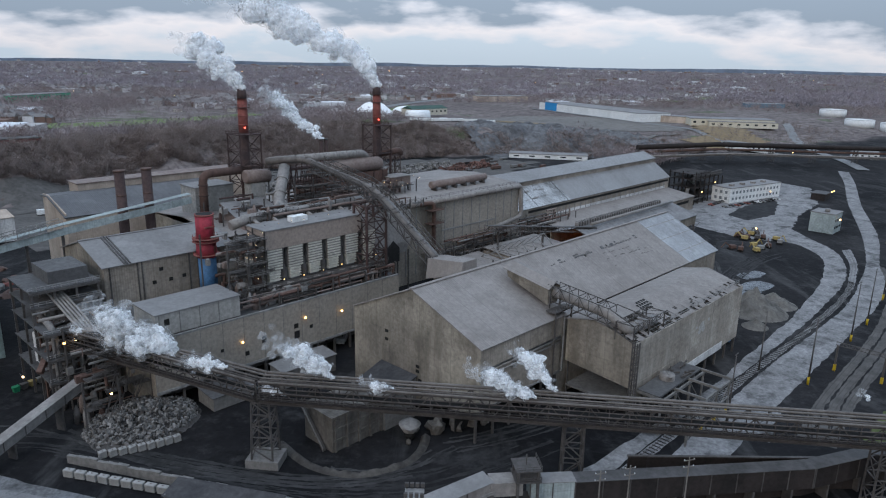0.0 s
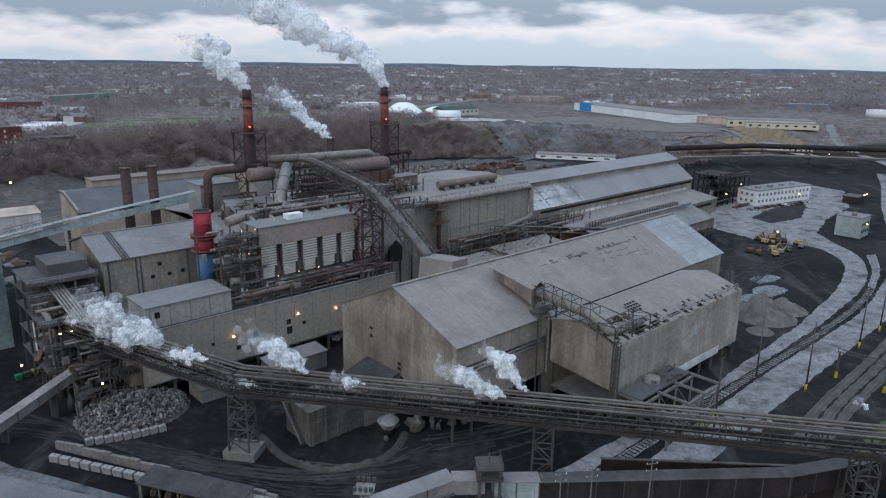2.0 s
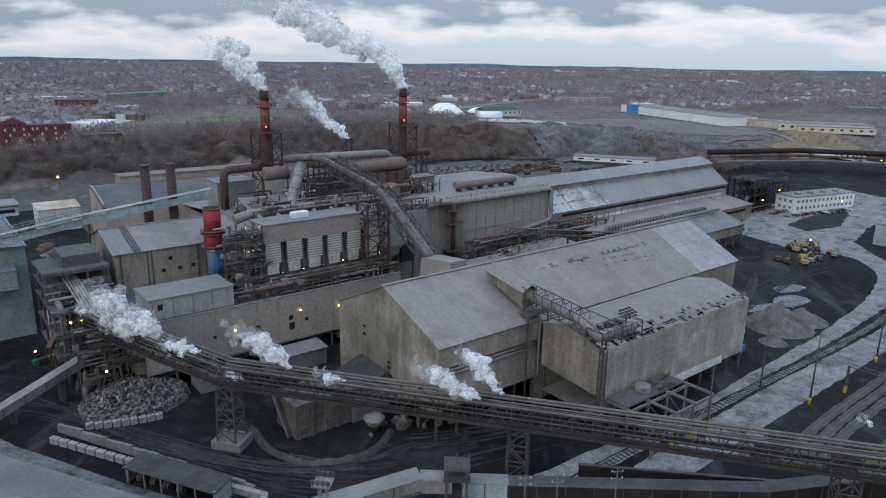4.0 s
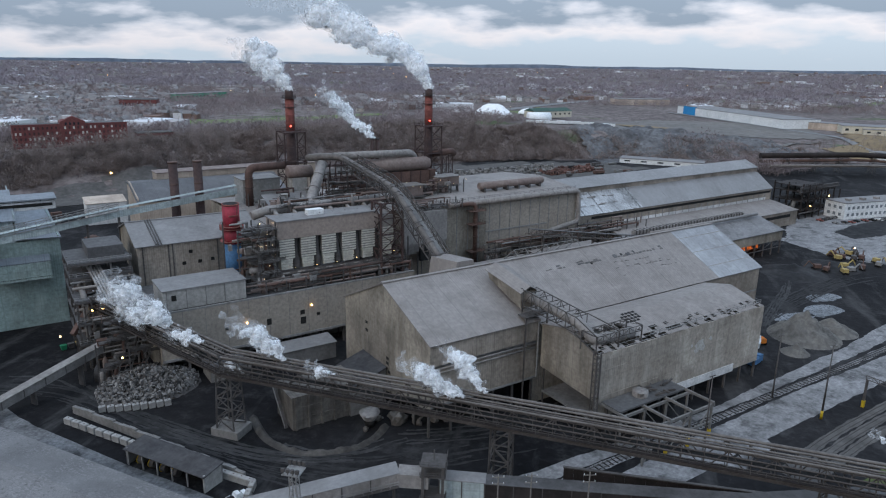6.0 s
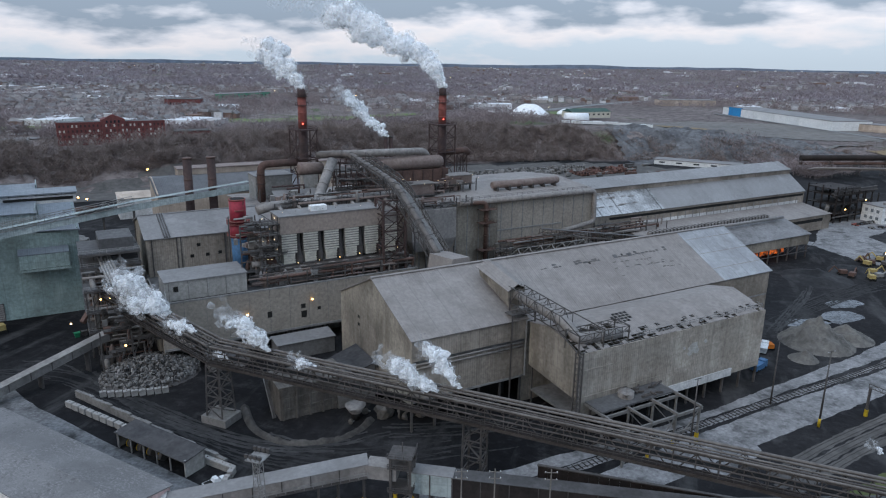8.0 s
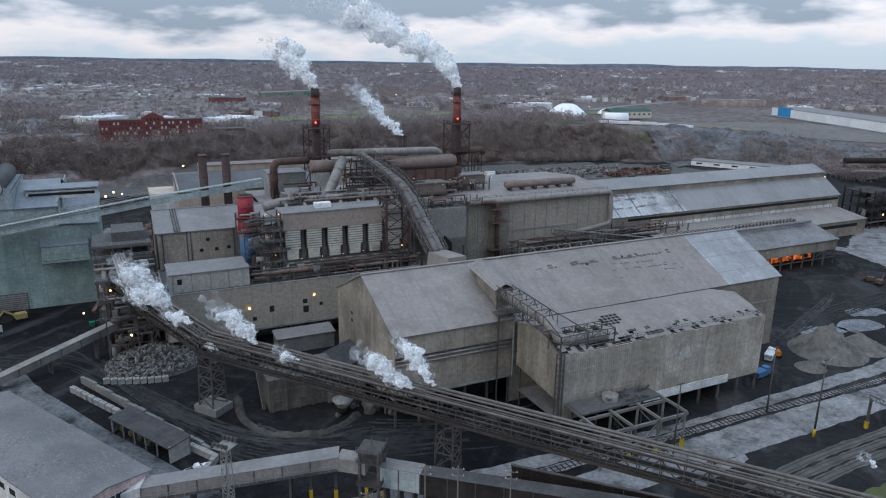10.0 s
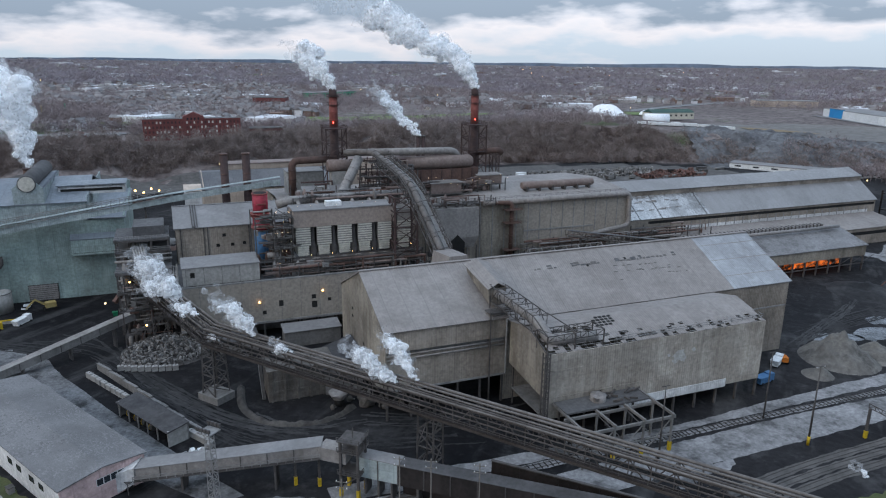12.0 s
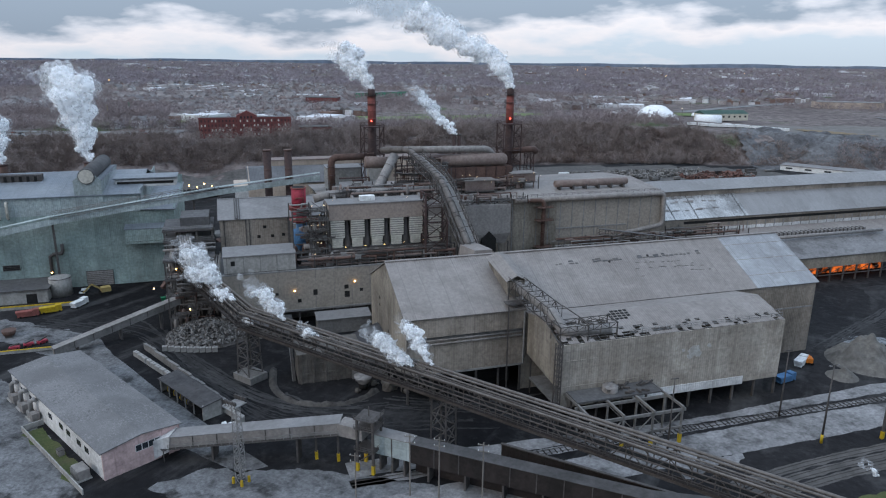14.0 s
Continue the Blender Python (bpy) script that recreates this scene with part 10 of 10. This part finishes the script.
        u, v = to_mill(x, y)
        if v < 600:
            continue
        th = thing("town_lamp", Matrix.Translation((x, y, ground_at(x, y))), "distant lit lamp post in the town", "street lamp", "town lamps")
        part("post", box(B(), -0.15, 0.15, -0.15, 0.15, 0, 10), "steel", th)
        bm = B()
        bmesh.ops.create_icosphere(bm, subdivisions=1, radius=0.3 + r * 0.00022, matrix=Matrix.Translation((0, 0, 10.5)))
        part("bulb", bm, "lamp_warm" if k % 3 else "lamp_white", th)


build_houses()


def build_hills():
    """The ridge on the horizon, its blue haze painted into the colour."""
    bm = B()
    prev = None
    for k in range(181):
        a = radians(-80 + 140 * k / 180)
        r = 4780
        x, y = 50 + r * math.sin(a), r * math.cos(a)
        d = math.degrees(a)
        z = 70 + 13 * noise.noise((d * 0.11, 0, 3)) + 5 * noise.noise((d * 0.5, 1, 0)) + 1.2 * noise.noise((d * 2.4, 2, 0)) + 10 * math.exp(-((d - 22) / 7) ** 2) + 7 * math.exp(-((d + 6) / 4) ** 2)
        row = [bm.verts.new((x, y, 20)), bm.verts.new((x, y, z))]
        if prev:
            bm.faces.new((prev[0], row[0], row[1], prev[1]))
        prev = row
    solo("backdrop", bm, "hill_haze", Matrix.Identity(4), "distant wooded ridge on the horizon, blue haze painted in", "hills", kind="structure")


# blue of the distant air, put into the base colour
M["hill_haze"] = surface("ridge_with_painted_haze", (0.16, 0.20, 0.265), (0.185, 0.225, 0.29), big=0.004, fine=0.02, rough=0.95)
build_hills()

# ---- debris and wagons at the foot of the bluff ----


def build_debris():
    rng = random.Random(63)
    mats = ("rust", "steel", "concrete_dark", "white_metal", "brown_dark", "concrete_dark")
    for k in range(70):
        u, v = rng.uniform(-40, 400), rng.uniform(300, 400)
        p = MILL @ Vector((u, v, 0))
        th = thing("rail_wagon", Matrix.Translation((p.x, p.y, ground_at(p.x, p.y))) @ Matrix.Rotation(radians(47 + rng.uniform(-12, 12)), 4, "Z"), "old wagon or container on the sidings", "wagon", "siding wagons")
        L, h = rng.uniform(5, 13), rng.uniform(1.4, 3.2)
        part("tub", box(B(), -L / 2, L / 2, -1.4, 1.4, 0.8, 0.8 + h), rng.choice(mats), th)
        part("chassis", box(B(), -L / 2 + 0.3, L / 2 - 0.3, -1.1, 1.1, 0.15, 0.8), "black", th)
    for k in range(30):
        u, v = rng.uniform(-130, -80), rng.uniform(225, 300)
        p = MILL @ Vector((u, v, 0))
        th = thing("scrap_pile", Matrix.Translation((p.x, p.y, 0)), "small heap of red-brown scrap on the back yard", "scrap heap", "back yard scrap")
        bm = B()
        bmesh.ops.create_icosphere(bm, subdivisions=2, radius=rng.uniform(2, 4.5))
        for w in bm.verts:
            w.co *= 1 + 0.5 * noise.noise(w.co * 0.7 + Vector((k, 0, 0)))
            w.co.z = max(0, w.co.z * 0.6)
        part("pile", bm, rng.choice(("rust", "red_rust", "concrete_dark")), th)
    for u, v in ((24.5, 173), (27.2, 173)):
        s = thing("vent_stack", at(u, v), "short dark vent stack on the shop roof", "chimney", "roof vents")
        part("tube", ring_pipe(B(), [(0, 0, 38.5), (0, 0, 63.3)], 0.9, 12), "dark_rust", s)
        part("rim", ring_pipe(B(), [(0, 0, 62.8), (0, 0, 63.5)], 1.05, 12), "steel", s)
    s = thing("vent_stack", at(-148, 206), "short rusty vent stack on the teal hall roof", "chimney")
    part("tube", ring_pipe(B(), [(0, 0, 40), (0, 0, 50.5)], 2.0, 14), "rust", s)
    part("rim", ring_pipe(B(), [(0, 0, 50), (0, 0, 50.8)], 2.2, 14), "dark_rust", s)
    s = thing("vent_stack", at(-184, 206), "short rusty vent stack on the teal hall roof", "chimney")
    part("tube", ring_pipe(B(), [(0, 0, 40), (0, 0, 50.5)], 2.0, 14), "rust", s)
    part("rim", ring_pipe(B(), [(0, 0, 50), (0, 0, 50.8)], 2.2, 14), "dark_rust", s)


build_debris()


def build_rubble():
    """Broken concrete and red-brown scrap strewn along the sidings."""
    rng = random.Random(88)
    for nm, u0, u1, v0, v1, many, hi, mat, lab in (("rubble", 205, 330, 362, 398, 1500, 2.2, "scrap_small", "strewn pale rubble beside the sidings"), ("scrap_row", 296, 362, 344, 364, 700, 2.6, "scrap_rust", "long row of dark red-brown scrap"), ("rubble", -20, 190, 330, 396, 900, 1.6, "scrap_small", "strewn pale rubble beside the sidings")):
        verts, faces = [], []
        for k in range(many):
            u, v = rng.uniform(u0, u1), rng.uniform(v0, v1)
            pile = max(0.0, noise.noise((u * 0.07, v * 0.12, 5)) + 0.15)
            if pile == 0.0 and rng.random() < 0.8:
                continue
            p = MILL @ Vector((u, v, 0))
            c = Vector((p.x, p.y, ground_at(p.x, p.y) + 0.3 + hi * pile * rng.random() * 2))
            t = Euler((rng.uniform(0, 3), rng.uniform(0, 3), rng.uniform(0, 6))).to_matrix()
            w = (rng.uniform(0.5, 1.9), rng.uniform(0.4, 1.1), rng.uniform(0.25, 0.8))
            n0 = len(verts)
            verts += [tuple(c + t @ Vector((i * w[0], j * w[1], m * w[2]))) for i, j, m in ((-1, -1, -1), (1, -1, -1), (1, 1, -1), (-1, 1, -1), (-1, -1, 1), (1, -1, 1), (1, 1, 1), (-1, 1, 1))]
            faces += [tuple(n0 + q for q in f4) for f4 in ((3, 2, 1, 0), (4, 5, 6, 7), (0, 1, 5, 4), (1, 2, 6, 5), (2, 3, 7, 6), (3, 0, 4, 7))]
        me = bpy.data.meshes.new(nm)
        me.from_pydata(verts, [], faces)
        me.materials.append(M[mat])
        tagged(new(nm, me), lab, "rubble", kind="stuff")


def scrap_rust():
    k = Nodes("rusty_scrap")
    geo = k.n.new("ShaderNodeNewGeometry")
    return k.finish(k.mix(geo.outputs["Random Per Island"], (0.04, 0.028, 0.025), (0.16, 0.085, 0.07)), 0.9)


M["scrap_rust"] = scrap_rust()
build_rubble()

# ---- steam ----


def steam_material(name, cover, low, high, scale=0.30, detail=3, rough=0.5):
    k = Nodes(name)
    k.bsdf.inputs["Specular IOR Level"].default_value = 0.0
    k.finish((0.97, 0.975, 0.98), 1.0)
    tl = k.n.new("ShaderNodeBsdfTranslucent")
    tl.inputs["Color"].default_value = (0.98, 0.985, 0.99, 1)
    mx = k.n.new("ShaderNodeMixShader")
    mx.inputs[0].default_value = 0.58
    k.l.new(k.bsdf.outputs[0], mx.inputs[1])
    k.l.new(tl.outputs[0], mx.inputs[2])
    tp = k.n.new("ShaderNodeBsdfTransparent")
    m2 = k.n.new("ShaderNodeMixShader")
    k.put(m2.inputs[0], k.ramp(k.noise(scale, detail, rough=rough), low, high, 0.0, cover))
    k.l.new(tp.outputs[0], m2.inputs[1])
    k.l.new(mx.outputs[0], m2.inputs[2])
    k.l.new(m2.outputs[0], k.n["Material Output"].inputs["Surface"])
    return k.mat


M["steam_core"] = steam_material("thick_steam", 1.0, 0.16, 0.44)
M["steam_leak"] = steam_material("torn_steam", 0.97, 0.30, 0.56, 0.45, 5, 0.55)
M["steam_veil"] = steam_material("loose_steam", 0.55, 0.42, 0.68, 0.55, 6, 0.6)
M["steam_haze"] = steam_material("faint_steam", 0.30, 0.47, 0.72, 0.40, 6, 0.6)
M["steam_thin"] = steam_material("thin_steam", 0.26, 0.38, 0.68, 0.30, 4, 0.5)


def ball(sub):
    bm = B()
    bmesh.ops.create_icosphere(bm, subdivisions=sub, radius=1)
    bm.verts.index_update()
    out = [v.co.copy() for v in bm.verts], [tuple(v.index for v in q.verts) for q in bm.faces]
    bm.free()
    return out


BALLS = {2: ball(2), 3: ball(3)}


def plume(path, radii, n, seed, label, thin_from=0.6, lump=0.5, thick="steam_core"):
    """A plume of overlapping ragged puffs along a path; thick at first, thin further on."""
    rng = random.Random(seed)
    path = [Vector(p) for p in smooth_line([tuple(p) for p in path], 8)]
    cores, veils, hazes, wisps = ([], []), ([], []), ([], []), ([], [])

    def puff(heap, c, r, sub):
        shell, faces = BALLS[sub]
        base = len(heap[0])
        off = Vector((rng.uniform(0, 90), rng.uniform(0, 90), 0))
        sx = Vector((rng.uniform(0.8, 1.3), rng.uniform(0.8, 1.3), rng.uniform(0.75, 1.1)))
        heap[1].extend(tuple(base + i for i in q) for q in faces)
        for d in shell:
            f = 1 + lump * noise.noise(d * 1.3 + off) + lump * 0.45 * noise.noise(d * 3.1 + off) + lump * 0.12 * noise.noise(d * 6.5 + off)
            heap[0].append(Vector((d.x * sx.x, d.y * sx.y, d.z * sx.z)) * (r * f) + c)
    for k in range(n):
        f = (k + rng.random()) / n
        i = min(len(path) - 2, int(f * (len(path) - 1)))
        p = path[i].lerp(path[i + 1], f * (len(path) - 1) - i)
        R = float(np.interp(f, np.linspace(0, 1, len(radii)), radii))
        o = Vector((rng.gauss(0, 1), rng.gauss(0, 1), rng.gauss(0, 0.8))) * R * 0.38
        if f < thin_from:
            r = R * rng.uniform(0.36, 0.66)
            puff(cores, p + o, r, 3)
            drift = Vector((-0.35, 0, 0.12)) * R
            puff(veils, p + o + drift * 0.3, r * rng.uniform(1.1, 1.3), 3)
            puff(hazes, p + o + drift * rng.uniform(0.3, 1.0), r * rng.uniform(1.3, 1.7), 2)
            for _ in range(4):
                d = Vector((rng.gauss(0, 1), rng.gauss(0, 1), rng.gauss(0, 1))).normalized()
                puff(cores, p + o + d * r * rng.uniform(0.8, 1.15), r * rng.uniform(0.2, 0.42), 2)
            if k % 2 == 0 or thick == "steam_leak":
                d = Vector((rng.gauss(0, 1) - 0.6, rng.gauss(0, 1), rng.gauss(0, 1) + 0.3)).normalized()
                puff(wisps, p + d * R * rng.uniform(0.7, 1.6), R * rng.uniform(0.16, 0.36), 2)
        else:
            for _ in range(4):
                q = Vector((rng.gauss(0, 1), rng.gauss(0, 1), rng.gauss(0, 0.8))) * R * 0.55
                puff(wisps, p + q, R * rng.uniform(0.15, 0.4), 2)
    th = thing("steam_plume", Matrix.Identity(4), label, "steam", "steam plumes")
    for bm, mat, nm in ((cores, thick, "thick_steam"), (veils, "steam_veil", "loose_steam"), (hazes, "steam_haze", "faint_steam"), (wisps, "steam_thin", "thin_steam")):
        if not bm[0]:
            continue
        ob = tagged(part(nm, B(), mat, th), kind="stuff")
        ob.data.from_pydata(bm[0], [], bm[1])
        skin = ob.modifiers.new("one_skin", "REMESH")
        skin.mode, skin.voxel_size, skin.use_smooth_shade = "VOXEL", max(0.2, max(radii) * 0.042), True
        soft = ob.modifiers.new("soften", "SMOOTH")
        soft.factor, soft.iterations = 0.5, 5


def mill_to_world(u, v, z):
    return tuple(MILL @ Vector((u, v, z)))


def build_steam():
    x, y, z = mill_to_world(-18.7, 164.7, 86.2)
    plume([(x, y, z), (x - 2.5, y, z + 4), (x - 7, y, z + 8), (x - 13, y, z + 13), (x - 21, y, z + 18)], [1.5, 2.6, 3.8, 4.6, 4.8], 70, 1, "white steam trailing from a tall chimney", 0.84)
    x, y, z = mill_to_world(50.6, 165, 86.2)
    plume([(x, y, z), (x - 3, y, z + 7), (x - 12, y, z + 14), (x - 26, y, z + 21), (x - 42, y, z + 28), (x - 60, y, z + 36), (x - 84, y, z + 46)], [1.7, 3.2, 4.8, 5.6, 6.4, 7.4, 9], 150, 2, "long white steam trailing from a tall chimney", 0.80)
    x, y, z = mill_to_world(25.5, 173, 63.5)
    plume([(x, y, z), (x - 3, y, z + 2.5), (x - 9, y, z + 7), (x - 16, y, z + 12), (x - 20, y, z + 19), (x - 27, y, z + 21)], [0.8, 2.0, 2.8, 3.2, 3.8, 4.0], 56, 3, "white steam drifting from a roof vent", 0.78)
    x, y, z = mill_to_world(-148, 206, 50.6)
    plume([(x, y, z), (x - 1, y, z + 7), (x - 3, y, z + 15), (x - 5, y, z + 23), (x - 3, y, z + 30), (x - 12, y, z + 37), (x - 24, y, z + 38)], [1.6, 3.0, 4.6, 6.5, 9.0, 8, 6], 70, 4, "tall white steam column over the teal hall", 0.9)
    x, y, z = mill_to_world(-184, 206, 50.6)
    plume([(x, y, z), (x - 1, y, z + 7), (x - 4, y, z + 15), (x - 6, y, z + 24)], [1.6, 3.0, 4.6, 6.0], 34, 5, "tall white steam column over the teal hall", 0.9)
    # leaks along the pipe bridge
    for k, (px, py, pz, dx, dz, r, n) in enumerate(((-56, 157, 23.6, 10, 1, 2.0, 22), (-72, 164.5, 23.5, 9, 4, 3.8, 40), (-84, 170, 24, 9, 7, 4.4, 46), (-100, 177, 22.5, 6, 2, 1.8, 16), (-28, 150.5, 24.5, 13, 8, 2.7, 36), (-40, 150, 20, 7, 1.5, 1.4, 14), (-13, 148, 22.5, 8, 1.5, 1.8, 18), (20, 146, 23.0, 14, 5, 2.4, 38), (25, 147.5, 24, 10, 8.5, 2.2, 28))):
        plume([(px, py, pz), (px - dx * 0.3, py + 0.4, pz + dz * 0.35), (px - dx * 0.7, py + 0.6, pz + dz * 0.8), (px - dx * 1.15, py + 1.0, pz + dz * 1.25)], [0.5, r * 0.75, r, r * 0.95], n, 20 + k, "white steam leaking from the pipe bridge", 0.74, 0.8, "steam_leak")
    for k, (px, py, pz, r) in enumerate(((-335, 480, 12, 4), (-95, 360, 8, 2.2), (128, 192, 0.8, 1.5))):
        plume([(px, py, pz), (px - r, py, pz + r), (px - 2.6 * r, py, pz + 1.8 * r)], [r * 0.3, r * 0.7, r], 14, 60 + k, "small wisp of steam on the works yard", 0.4)


build_steam()
